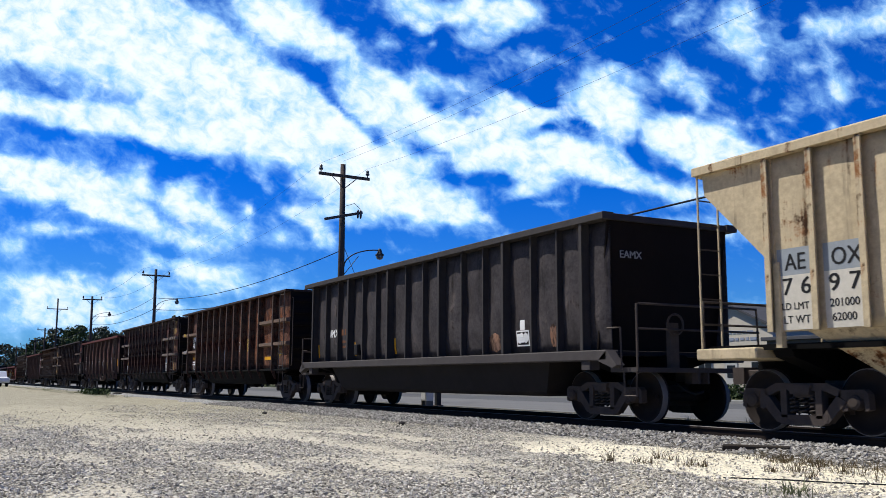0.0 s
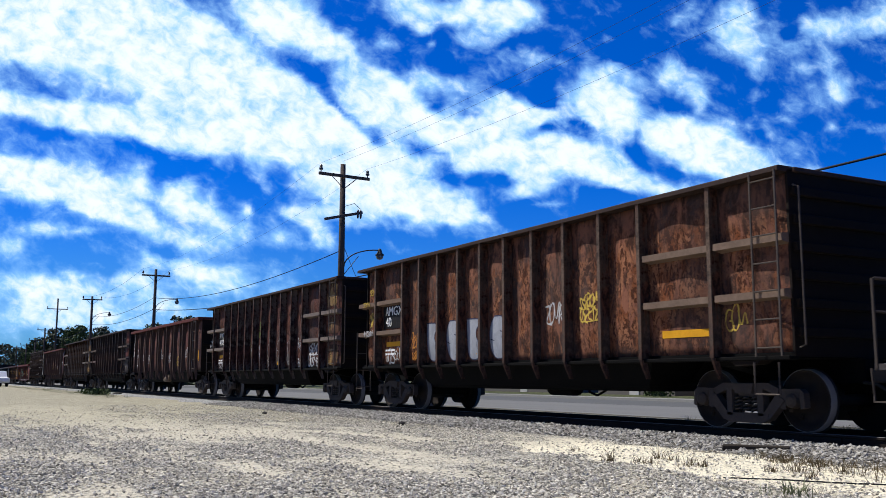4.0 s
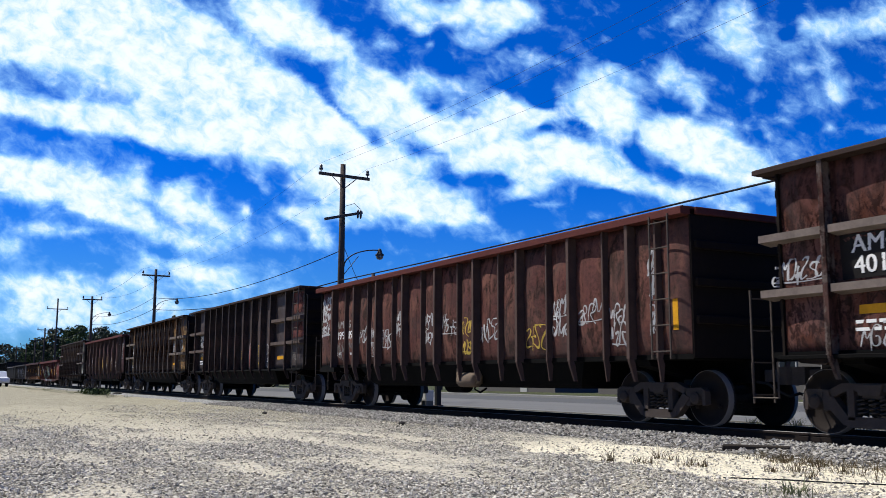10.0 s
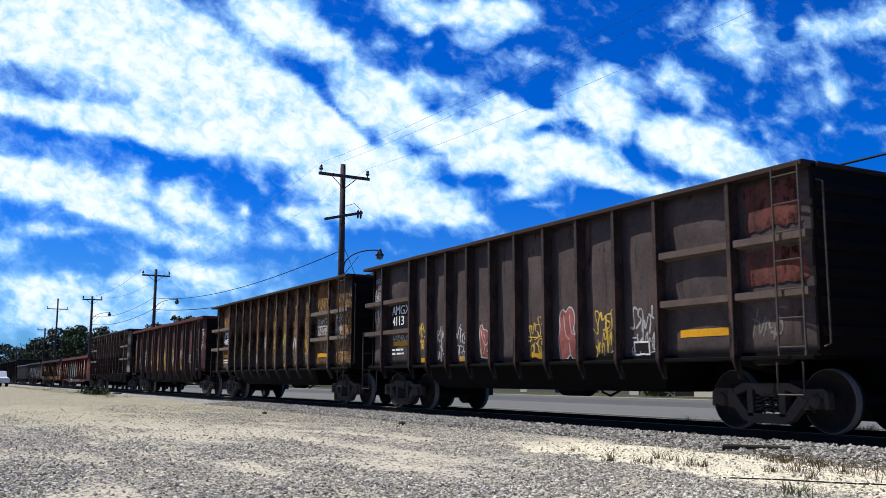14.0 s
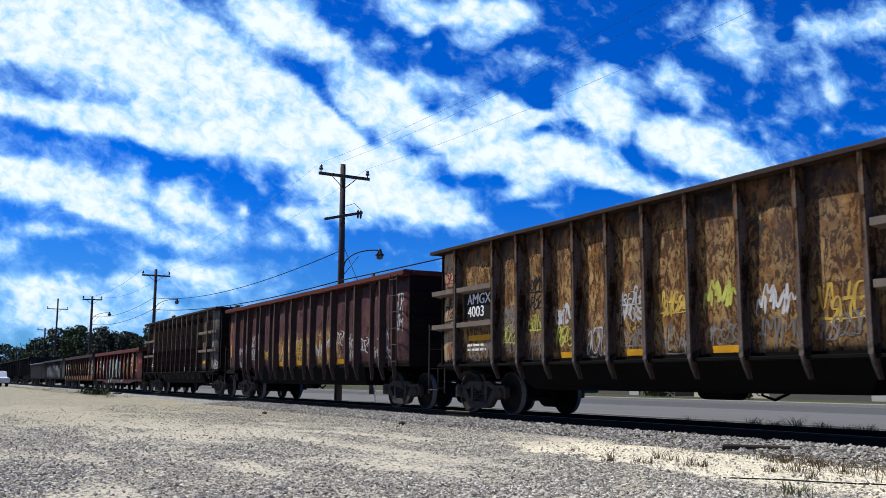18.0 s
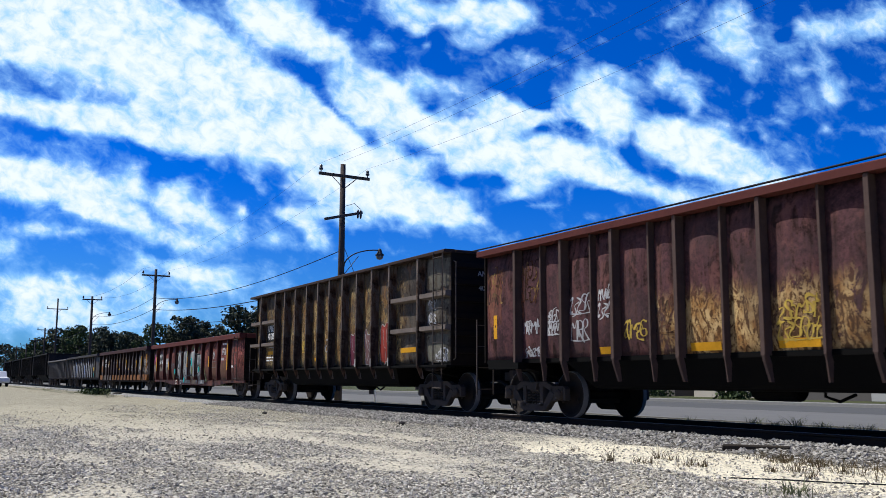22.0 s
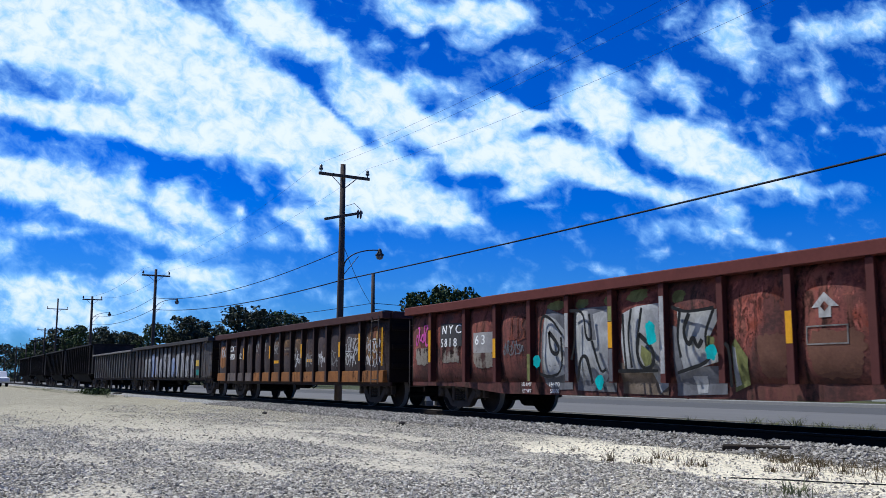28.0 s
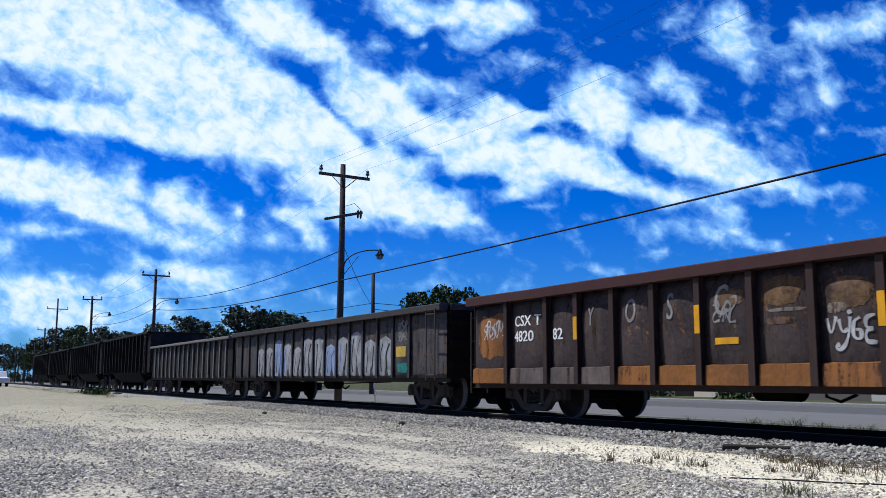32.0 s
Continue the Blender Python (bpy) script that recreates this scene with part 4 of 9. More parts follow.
def building(x, y, w, d, eave, ridge, label, wall, sign=False, windows=3):
    """A small building that faces the road (its front towards -y), with a gable over the front."""
    b = thing("building", pose(x, y, -0.02), label, "building", "buildings across the road")
    bm = bmesh.new()
    prism(bm, [(-w / 2, 0), (w / 2, 0), (w / 2, eave), (0, ridge), (-w / 2, eave)] if ridge > eave else [(-w / 2, 0), (w / 2, 0), (w / 2, eave), (-w / 2, eave)], "y", 0, d)
    part("wall", bm, wall, b)
    bm = bmesh.new()
    if ridge > eave:
        for s in (-1, 1):
            prism(bm, [(s * (w / 2 + 0.3), eave - 0.18), (0, ridge + 0.02), (0, ridge + 0.16), (s * (w / 2 + 0.3), eave - 0.02)], "y", -0.3, d + 0.3)
    else:
        box(bm, -w / 2 - 0.25, w / 2 + 0.25, -0.25, d + 0.25, eave, eave + 0.22, 0.03)
    part("roof", bm, ROOFING, b)
    for k in range(windows):
        cx = -w / 2 + w * (k + 0.5) / windows
        win = None
        if windows > 1 and k == windows // 2:
            bm = bmesh.new()
            box(bm, cx - 0.5, cx + 0.5, -0.05, 0.03, 0.0, 2.1, 0.01)
            win = part("door", bm, TRIM, b, "white panelled door")
            bm = bmesh.new()
            box(bm, cx - 0.32, cx + 0.32, -0.06, -0.045, 1.15, 1.9)
            part("pane", bm, PANE, win)
        else:
            bm = bmesh.new()
            box(bm, cx - 0.62, cx + 0.62, -0.06, 0.02, 0.85, 2.15, 0.01)
            win = part("window", bm, TRIM, b, "white framed window")
            for s in (-1, 1):
                bm = bmesh.new()
                box(bm, cx + s * 0.28 - 0.25, cx + s * 0.28 + 0.25, -0.07, -0.055, 0.93, 2.07)
                part("pane", bm, PANE, win)
    if sign:
        rnd = random.Random(12)
        for row, z in enumerate((3.75, 3.35)):
            bm = bmesh.new()
            cx = -1.6
            while cx < 1.7:
                ln = rnd.uniform(0.18, 0.5)
                box(bm, cx, cx + ln, -0.03, 0.0, z, z + 0.16)
                cx += ln + 0.12
            part("sign_lines", bm, plain("sign_grey", (0.25, 0.27, 0.32), 0.7), b, "grey painted sign lines")
    return b


building(-40.6, 41.6, 6.4, 12, 4.15, 5.45, "cream gabled shop building with a painted sign", SIDING, True)
building(-50.5, 42.5, 8.0, 10, 3.0, 3.0, "low flat-roofed grey block building across the road", BLOCK)
building(-30.3, 41.0, 14.0, 11, 3.2, 3.2, "low flat-roofed grey block building across the road", BLOCK, False, 5)
building(-68.0, 44.0, 12.0, 10, 2.9, 2.9, "low flat-roofed grey block building across the road", BLOCK, False, 4)


def hedge(x0, x1, y, h, seed):
    rnd = random.Random(seed)
    verts, faces = [], []
    for j in range(int((x1 - x0) * 260)):
        d = Vector((rnd.uniform(x0, x1), y + rnd.gauss(0, 0.3), rnd.uniform(0.0, h) * rnd.uniform(0.5, 1.0)))
        s = rnd.uniform(0.05, 0.11)
        u = Vector((rnd.gauss(0, 1), rnd.gauss(0, 1), rnd.gauss(0, 1))).normalized()
        w = u.cross(Vector((rnd.gauss(0, 1), rnd.gauss(0, 1), rnd.gauss(0, 1)))).normalized()
        i = len(verts)
        verts += [tuple(d + u * s), tuple(d + w * s), tuple(d - u * s), tuple(d - w * s)]
        faces.append((i, i + 1, i + 2, i + 3))
    return leaf_mesh(verts, faces, LEAF_GREEN)


for i, (x0, x1, y, h) in enumerate(((-38.6, -36.4, 38.5, 0.85), (-24.5, -22.5, 38.0, 0.8), (-47.0, -45.0, 40.5, 0.9))):
    tagged(new("hedge", hedge(x0, x1, y, h, 60 + i)), "clipped green hedge in front of a building", "hedge", "hedges")


def parked_car(x, y, turn, paint, label, pickup=False):
    c = thing("parked_truck" if pickup else "parked_car", pose(x, y, 0, 0, 0, turn), label, "truck" if pickup else "car")
    bm = bmesh.new()
    if pickup:
        prism(bm, [(-2.7, 0.45), (2.6, 0.45), (2.7, 0.6), (2.65, 0.98), (1.35, 1.08), (0.75, 1.75), (-0.75, 1.8), (-0.95, 1.10), (-2.7, 1.10)], "y", -0.92, 0.92)
    else:
        prism(bm, [(-2.2, 0.35), (2.2, 0.35), (2.25, 0.65), (2.0, 0.86), (1.0, 0.95), (0.35, 1.42), (-1.1, 1.44), (-1.75, 0.98), (-2.2, 0.92)], "y", -0.86, 0.86)
    bmesh.ops.bevel(bm, geom=list(bm.edges), offset=0.05, segments=2, affect="EDGES", profile=0.5)
    part("body", bm, plain("car_paint_" + label.split()[0], paint, 0.25, 0.0, 0.05, 3.0, 0.0), c)
    bm = bmesh.new()
    zt, zb = (1.68, 1.15) if pickup else (1.36, 1.0)
    x0, x1 = (-0.68, 0.95) if pickup else (-1.25, 0.75)
    for s in (-1, 1):
        q = 0.925 if pickup else 0.865
        box(bm, x0, x1 - 0.35, s * q - 0.006, s * q + 0.006, zb, zt)
    part("side_glass", bm, PANE, c)
    for wx in ((-1.75, 1.75) if pickup else (-1.35, 1.4)):
        for s in (-1, 1):
            bm = bmesh.new()
            r = 0.38 if pickup else 0.32
            disc(bm, (wx, s * 0.80, r), "y", [(-0.12, 0.0), (-0.12, r * 0.6), (-0.12, r - 0.04), (-0.08, r), (0.08, r), (0.12, r - 0.04), (0.12, r * 0.6), (0.12, 0.0)], 16)
            wh = part("wheel", bm, plain("tyre", (0.02, 0.02, 0.02), 0.85), c)
            bm = bmesh.new()
            disc(bm, (wx, s * 0.80, r), "y", [(s * 0.122, 0.0), (s * 0.125, r * 0.55), (s * 0.11, r * 0.6), (s * 0.10, 0.0)], 14)
            part("rim", bm, LAMP_METAL, wh)
    for s in (-1, 1):
        bm = bmesh.new()
        xx = 2.62 if pickup else 2.18
        box(bm, xx, xx + 0.06, s * 0.65 - 0.14, s * 0.65 + 0.14, 0.72, 0.86, 0.01)
        part("headlight", bm, plain("lamp_lens", (0.8, 0.8, 0.8), 0.1), c)
    return c


parked_car(-119.0, 6.4, 8, (0.75, 0.75, 0.75), "white pickup truck parked at the end of the lot", True)


def track_side():
    t = thing("signal_post", pose(-29.4, 15.8, 0), "black steel post beside the track", "post")
    bm = bmesh.new()
    box(bm, -0.09, 0.09, -0.09, 0.09, -0.3, 1.5, 0.01)
    part("shaft", bm, plain("post_black", (0.02, 0.02, 0.02), 0.6), t)
    bm = bmesh.new()
    box(bm, -0.14, 0.14, -0.14, 0.14, -0.02, 0.06, 0.01)
    part("base_plate", bm, STEEL_DARK, t)
    c = thing("relay_cabinet", pose(-30.6, 16.0, 0), "small white equipment cabinet beside the track", "cabinet")
    bm = bmesh.new()
    box(bm, -0.2, 0.2, -0.16, 0.16, 0.18, 0.58, 0.015)
    part("body", bm, plain("cabinet_white", (0.45, 0.44, 0.42), 0.5), c)
    bm = bmesh.new()
    box(bm, -0.17, 0.17, -0.175, -0.16, 0.22, 0.54, 0.005)
    part("door", bm, plain("cabinet_door", (0.4, 0.39, 0.37), 0.5), c)
    for sx in (-0.16, 0.16):
        bm = bmesh.new()
        box(bm, sx - 0.03, sx + 0.03, -0.15, 0.15, -0.05, 0.18)
        part("leg", bm, LAMP_METAL, c)
    g = thing("guy_wire_marker", pose(-35.6, 16.2, 0), "slanting white guy wire guard beside the pole", "guy guard")
    bm = bmesh.new()
    tube(bm, [(0, 0, -0.1), (-0.45, 0.0, 2.2)], 0.035, 8)
    part("guard", bm, plain("guard_white", (0.72, 0.71, 0.68), 0.5), g, smooth=True)


track_side()
# ---------------------------------------------------------------- railcars
PANEL_Y, RIB_Y = 1.45, 1.63                      # distances of panels and rib faces from the car's centre line
DEEPEST, DEEP, SHALLOW = 1.472, 1.502, 1.552      # distances of painted marks on cars with deep and shallow ribs
FACE = {"y": SHALLOW}
WHEEL_R = 0.457
moving = []                                      # (car, its place along the track at the start)
axles = []                                       # wheelsets that turn


def make_shared():
    """Meshes that every car uses."""
    sh = {}
    bm = bmesh.new()                             # one wheel with flange, tread, plate and hub, outer face towards -y
    disc(bm, (0, -0.74, 0), "y", [(-0.075, 0.0), (-0.075, 0.10), (-0.03, 0.13), (0.0, 0.20), (0.005, 0.37), (-0.045, 0.395), (-0.05, 0.443),
                                  (-0.045, WHEEL_R), (0.055, WHEEL_R + 0.004), (0.065, 0.485), (0.085, 0.48), (0.09, 0.39), (0.055, 0.36), (0.05, 0.15), (0.09, 0.11), (0.09, 0.0)], 28)
    bm.faces.ensure_lookup_table()
    for f in bm.faces:
        rr = [math.hypot(v.co.x, v.co.z) for v in f.verts]
        if min(rr) > 0.44 and max(rr) < 0.463:
            f.material_index = 1
    sh["wheel"] = mesh_from("wheel", bm, [WHEEL_STEEL, TREAD_STEEL], True)
    bm = bmesh.new()
    disc(bm, (0, 0, 0), "y", [(-0.66, 0.0), (-0.66, 0.10), (-0.1, 0.085), (0.1, 0.085), (0.66, 0.10), (0.66, 0.0)], 14)
    sh["axle"] = mesh_from("axle", bm, STEEL_DARK, True)
    bm = bmesh.new()                             # cast side frame, seen from the side: top member, pedestals, columns, bowed lower member
    y0, y1 = -1.06, -0.94
    prism(bm, [(-0.66, 0.62), (-0.45, 0.71), (0.45, 0.71), (0.66, 0.62), (0.66, 0.50), (0.40, 0.60), (-0.40, 0.60), (-0.66, 0.50)], "y", y0, y1)
    for s in (-1, 1):
        prism(bm, [(s * 0.64, 0.62), (s * 1.02, 0.63), (s * 1.09, 0.57), (s * 1.10, 0.36), (s * 1.03, 0.34), (s * 1.01, 0.52), (s * 0.78, 0.52), (s * 0.76, 0.34), (s * 0.68, 0.33), (s * 0.60, 0.44)], "y", y0, y1)
        prism(bm, [(s * 0.60, 0.54), (s * 0.76, 0.46), (s * 0.44, 0.15), (s * 0.26, 0.15)], "y", y0 - 0.015, y1)
        prism(bm, [(s * 0.25, 0.62), (s * 0.36, 0.62), (s * 0.36, 0.22), (s * 0.25, 0.22)], "y", y0 - 0.02, y1)
        prism(bm, [(s * 0.60, 0.62), (s * 0.74, 0.60), (s * 0.74, 0.40), (s * 0.60, 0.46)], "y", y0 + 0.01, y1)
    prism(bm, [(-0.46, 0.26), (0.46, 0.26), (0.44, 0.17), (0.34, 0.12), (-0.34, 0.12), (-0.44, 0.17)], "y", y0 - 0.02, y1)
    prism(bm, [(-0.20, 0.69), (0.20, 0.69), (0.16, 0.55), (-0.16, 0.55)], "y", y0 - 0.05, y1)
    sh["side_frame"] = mesh_from("side_frame", bm, STEEL_DARK)
    bm = bmesh.new()
    disc(bm, (0, -1.05, 0.457), "y", [(-0.07, 0.0), (-0.07, 0.06), (-0.05, 0.10), (0.03, 0.115), (0.06, 0.115), (0.06, 0.0)], 14)
    prism(bm, [(-0.13, 0.59), (0.13, 0.59), (0.12, 0.50), (-0.12, 0.50)], "y", -1.07, -0.93)
    sh["bearing"] = mesh_from("bearing", bm, plain("bearing_grease", (0.060, 0.046, 0.037), 0.7, 0.2, 0.4, 12.0, 0.2))
    bm = bmesh.new()                             # spring group: coils side by side
    for x in (-0.17, 0.0, 0.17):
        pts = [(x + 0.065 * math.cos(k * 0.9), -1.0 + 0.065 * math.sin(k * 0.9), 0.275 + 0.0082 * k) for k in range(28)]
        tube(bm, pts, 0.016, 5)
    sh["spring"] = mesh_from("spring", bm, SPRING_STEEL, True)
    bm = bmesh.new()
    box(bm, -0.17, 0.17, -1.04, 1.04, 0.50, 0.66, 0.02)
    box(bm, -0.24, 0.24, -0.28, 0.28, 0.62, 0.76, 0.02)
    box(bm, -0.62, -0.52, -0.75, 0.75, 0.28, 0.36)
    box(bm, 0.52, 0.62, -0.75, 0.75, 0.28, 0.36)
    sh["bolster"] = mesh_from("bolster", bm, STEEL_DARK)
    bm = bmesh.new()                             # knuckle coupler, head towards +x
    box(bm, -0.45, 0.18, -0.09, 0.09, 0.72, 0.92, 0.02)
    prism(bm, [(0.15, -0.15), (0.38, -0.19), (0.46, -0.12), (0.42, -0.03), (0.33, -0.02), (0.33, 0.08), (0.44, 0.12), (0.42, 0.18), (0.20, 0.16)], "z", 0.68, 0.96)
    sh["coupler"] = mesh_from("coupler", bm, STEEL_DARK)
    bm = bmesh.new()                             # air hose hanging from the end
    tube(bm, [(-0.1, -0.32, 0.72), (0.12, -0.33, 0.70), (0.30, -0.30, 0.58), (0.42, -0.18, 0.50), (0.50, -0.04, 0.55)], 0.025, 6)
    sh["hose"] = mesh_from("air_hose", bm, plain("hose_rubber", (0.02, 0.02, 0.02), 0.8), True)
    bm = bmesh.new()
    tube(bm, [(0, 0, -0.22), (0, 0, 0.22)], 0.012, 6)
    sh["rung"] = mesh_from("rung", bm, BAR_STEEL)
    return sh


SH = make_shared()


def bogie(car, x):
    """A four-wheeled truck: two cast side frames, springs, bolster, bearings, two wheelsets."""
    b = part("bogie", SH["bolster"], None, car, "grimy black cast steel truck", at=pose(x, 0, 0))
    for turn in (0, 180):
        m = pose(0, 0, 0, 0, 0, turn)
        part("side_frame", SH["side_frame"], None, b, at=m)
        part("spring", SH["spring"], None, b, at=m)
        for ax in (-0.889, 0.889):
            part("bearing", SH["bearing"], None, b, at=m @ pose(ax, 0, 0))
    for ax in (-0.889, 0.889):
        me = wheelset_mesh()
        w = part("wheelset", me, None, b, "steel wheels with polished treads", at=pose(ax, 0, WHEEL_R))
        axles.append((w, ax))
    return b


WS = {}


def wheelset_mesh():
    """Two wheels on their axle; they turn as one piece."""
    if "m" not in WS:
        bm = bmesh.new()
        bm.from_mesh(SH["wheel"])
        bm.from_mesh(SH["axle"])
        extra = bmesh.new()
        extra.from_mesh(SH["wheel"])
        bmesh.ops.rotate(extra, verts=extra.verts, matrix=Matrix.Rotation(math.pi, 3, "Z"))
        tmp = mesh_from("tmp", extra, None)
        bm.from_mesh(tmp)
        bpy.data.meshes.remove(tmp)
        # chalked inspection marks and casting lugs on the wheel plates
        for s in (-1, 1):
            box(bm, 0.22, 0.30, s * 0.752 - 0.012, s * 0.752 + 0.012, -0.03, 0.03, 0.004)
        WS["m"] = mesh_from("wheelset", bm, [WHEEL_STEEL, TREAD_STEEL], True)
    return WS["m"]


def running_gear(car, L, inset):
    bogies = [bogie(car, -L / 2 + inset), bogie(car, L / 2 - inset)]
    for s in (-1, 1):
        m = pose(s * (L / 2 + 0.30), 0, 0, 0, 0, 0 if s > 0 else 180)
        part("coupler", SH["coupler"], None, car, at=m)
        part("air_hose", SH["hose"], None, car, at=m)
    return bogies


def ladder(car, x, y, z0, z1, width, along, material=None, label="", step=0.36):
    """A grab-iron ladder. along: 'x' when it lies on a side, 'y' when it lies on an end."""
    bm = bmesh.new()
    h = width / 2
    for s in (-h, h):
        p = (x + s, y) if along == "x" else (x, y + s)
        box(bm, p[0] - 0.012, p[0] + 0.012, p[1] - 0.012, p[1] + 0.012, z0, z1)
    lad = part("ladder", bm, material or BAR_STEEL, car, label or "worn steel ladder")
    n = max(2, int((z1 - z0) / step))
    for i in range(n):
        z = z0 + 0.12 + (z1 - z0 - 0.24) * i / (n - 1)
        m = pose(x, y, z, 0, 90, 0) if along == "x" else pose(x, y, z, 90, 0, 0)
        r = part("rung", SH["rung"], None, lad, at=m @ Matrix.Diagonal((1, 1, width / 0.44, 1)))
    return lad


SKIN = []                                        # the side sheets of the car in work


def bow(sheet, px, pz):
    """How far a side sheet stands out from the centre line at a place."""
    x0, x1, z0, z1, bulge, y, seed, dent, splits = sheet
    lo, hi = z0, z1
    for q in splits:
        if pz < q:
            hi = q
            break
        lo = q
    a, b = 2 * (px - x0) / (x1 - x0) - 1, 2 * (pz - lo) / (hi - lo) - 1
    edge = max(0.0, 1 - a * a) ** 0.7 * max(0.0, 1 - b ** 4)
    return y + bulge * edge + dent * min(1.0, 4 * edge) * noise.noise(Vector((px * 1.7 + seed, pz * 1.5, seed * 3.1)))


def on_skin(px, pz, y):
    """The place of a painted mark: on the sheet behind it, or as given where it lies on ribs and bars."""
    if y > RIB_Y - 0.025:
        return y
    for sheet in SKIN:
        if sheet[0] - 0.03 <= px <= sheet[1] + 0.03:
            d = y - FACE["y"]
            return bow(sheet, min(max(px, sheet[0]), sheet[1]), min(max(pz, sheet[2]), sheet[3])) + 0.0045 + 0.25 * max(0.0, d) + 0.1 * min(0.0, d)
    return y


def bulged_panel(x0, x1, z0, z1, bulge, y=PANEL_Y, nx=12, nz=14, seed=0, dent=0.012, splits=()):
    """A side sheet, bowed out between its ribs and dented."""
    bm = bmesh.new()
    grid = []
    sheet = (x0, x1, z0, z1, bulge, y, seed, dent, splits)
    SKIN.append(sheet)
    for i in range(nx + 1):
        col = []
        for k in range(nz + 1):
            px, pz = x0 + (x1 - x0) * i / nx, z0 + (z1 - z0) * k / nz
            col.append(bm.verts.new((px, -bow(sheet, px, pz), pz)))
        grid.append(col)
    for i in range(nx):
        for k in range(nz):
            bm.faces.new((grid[i][k], grid[i + 1][k], grid[i + 1][k + 1], grid[i][k + 1]))
    # thickness
    back = [[bm.verts.new((c.co.x, -y + 0.02, c.co.z)) for c in (col[0], col[-1])] for col in (grid[0], grid[-1])]
    bm.faces.new((back[0][0], back[0][1], back[1][1], back[1][0]))
    bm.faces.new((grid[0][0], back[0][0], back[1][0], *[grid[i][0] for i in range(nx, 0, -1)]))
    bm.faces.new((*[grid[i][nz] for i in range(nx + 1)], back[1][1], back[0][1]))
    bmesh.ops.recalc_face_normals(bm, faces=bm.faces)
    for f in bm.faces:
        f.smooth = len(f.verts) == 4 and abs(f.normal.y) > 0.7
    return bm


def rib_mesh(z0, z1, foot, w=0.13, depth=RIB_Y, material=None):
    """An angle-section side post, a web with a face flange; below the sill a strap runs inwards to a foot."""
    bm = bmesh.new()
    h = w / 2
    prism(bm, [(-depth, z1 - 0.03), (-depth + 0.022, z1), (-depth + 0.022, z0), (-depth, z0)], "x", -h, h)
    prism(bm, [(-depth + 0.022, z1), (-1.37, z1), (-1.37, z0), (-depth + 0.022, z0)], "x", -h, -h + 0.024)
    if foot is not None:
        prism(bm, [(-depth, z0), (-depth + 0.11, z0), (-depth + 0.15, z0 - 0.10), (-1.43, foot), (-1.49, foot), (-depth + 0.02, z0 - 0.08)], "x", -h * 0.6, h * 0.6)
    bm.normal_update()
    return mesh_from("rib", bm, material)


def side(car, L, ribs, zb, zt, paint, rib_paint, bulge=0.045, foot=None, rib_w=0.13, thin=(), seed=0, dent=0.012, belly=None, depth=RIB_Y, open_ends=False, inset=0.02, sheet=PANEL_Y, splits=()):
    """The near side in panels and ribs, and the far side."""
    xs = [-L / 2 + inset] + [-L / 2 + r for r in ribs] + [L / 2 - 0.02]
    for i, (a, b) in enumerate(zip(xs, xs[1:])):
        if open_ends and i in (0, len(xs) - 2):
            continue
        part("side_panel", bulged_panel(a - (0.0 if i == 0 else rib_w / 2 - 0.02), b - (0.0 if i == len(xs) - 2 else rib_w / 2 - 0.02), zb, zt, bulge, sheet, seed=seed + i * 1.7, dent=dent, splits=splits if i in (0, 1, len(xs) - 3, len(xs) - 2) else ()), paint, car)
    me = rib_mesh(zb, zt, foot, rib_w, depth, rib_paint)
    me_thin = rib_mesh(zb, zt, foot, rib_w * 0.55, depth - 0.07, rib_paint)
    for i, r in enumerate(ribs):
        m = me_thin if i in thin else me
        part("rib", m, None, car, at=pose(-L / 2 + r, 0, 0))
        part("rib", m, None, car, at=pose(-L / 2 + r, 0, 0, 0, 0, 180))
    bm = bmesh.new()
    e = ribs[0] if open_ends else 0.02
    box(bm, -L / 2 + e, L / 2 - e, PANEL_Y - 0.03, PANEL_Y, zb, zt)
    part("far_side_wall", bm, paint, car)


def chords(car, L, zt, paint, h=0.14, w=0.16, over=0.0, rail_w=RIB_Y + 0.02):
    """Top chords round the open body, a little bent."""
    for s in (-1, 1):
        bm = bmesh.new()
        n = 14
        outline = [(s * (rail_w - w), zt - h), (s * rail_w, zt - h), (s * rail_w, zt - 0.02), (s * (rail_w - 0.03), zt), (s * (rail_w - w), zt)]
        rings = []
        for i in range(n + 1):
            x = -L / 2 - over + (L + 2 * over) * i / n
            wob = 0.012 * noise.noise(Vector((x * 0.6, L * 3.1, s)))
            rings.append([bm.verts.new((x, p + wob, q + wob)) for p, q in outline])
        for a, b in zip(rings, rings[1:]):
            for k in range(5):
                bm.faces.new((a[k], a[(k + 1) % 5], b[(k + 1) % 5], b[k]))
        bm.faces.new(rings[0])
        bm.faces.new(rings[-1])
        bmesh.ops.recalc_face_normals(bm, faces=bm.faces)
        part("top_chord", bm, paint, car)
        bm = bmesh.new()
        box(bm, s * L / 2 - 0.09, s * L / 2 + 0.05, -rail_w + w - 0.01, rail_w - w + 0.01, zt - h, zt - 0.01, 0.01)
        part("end_chord", bm, paint, car)


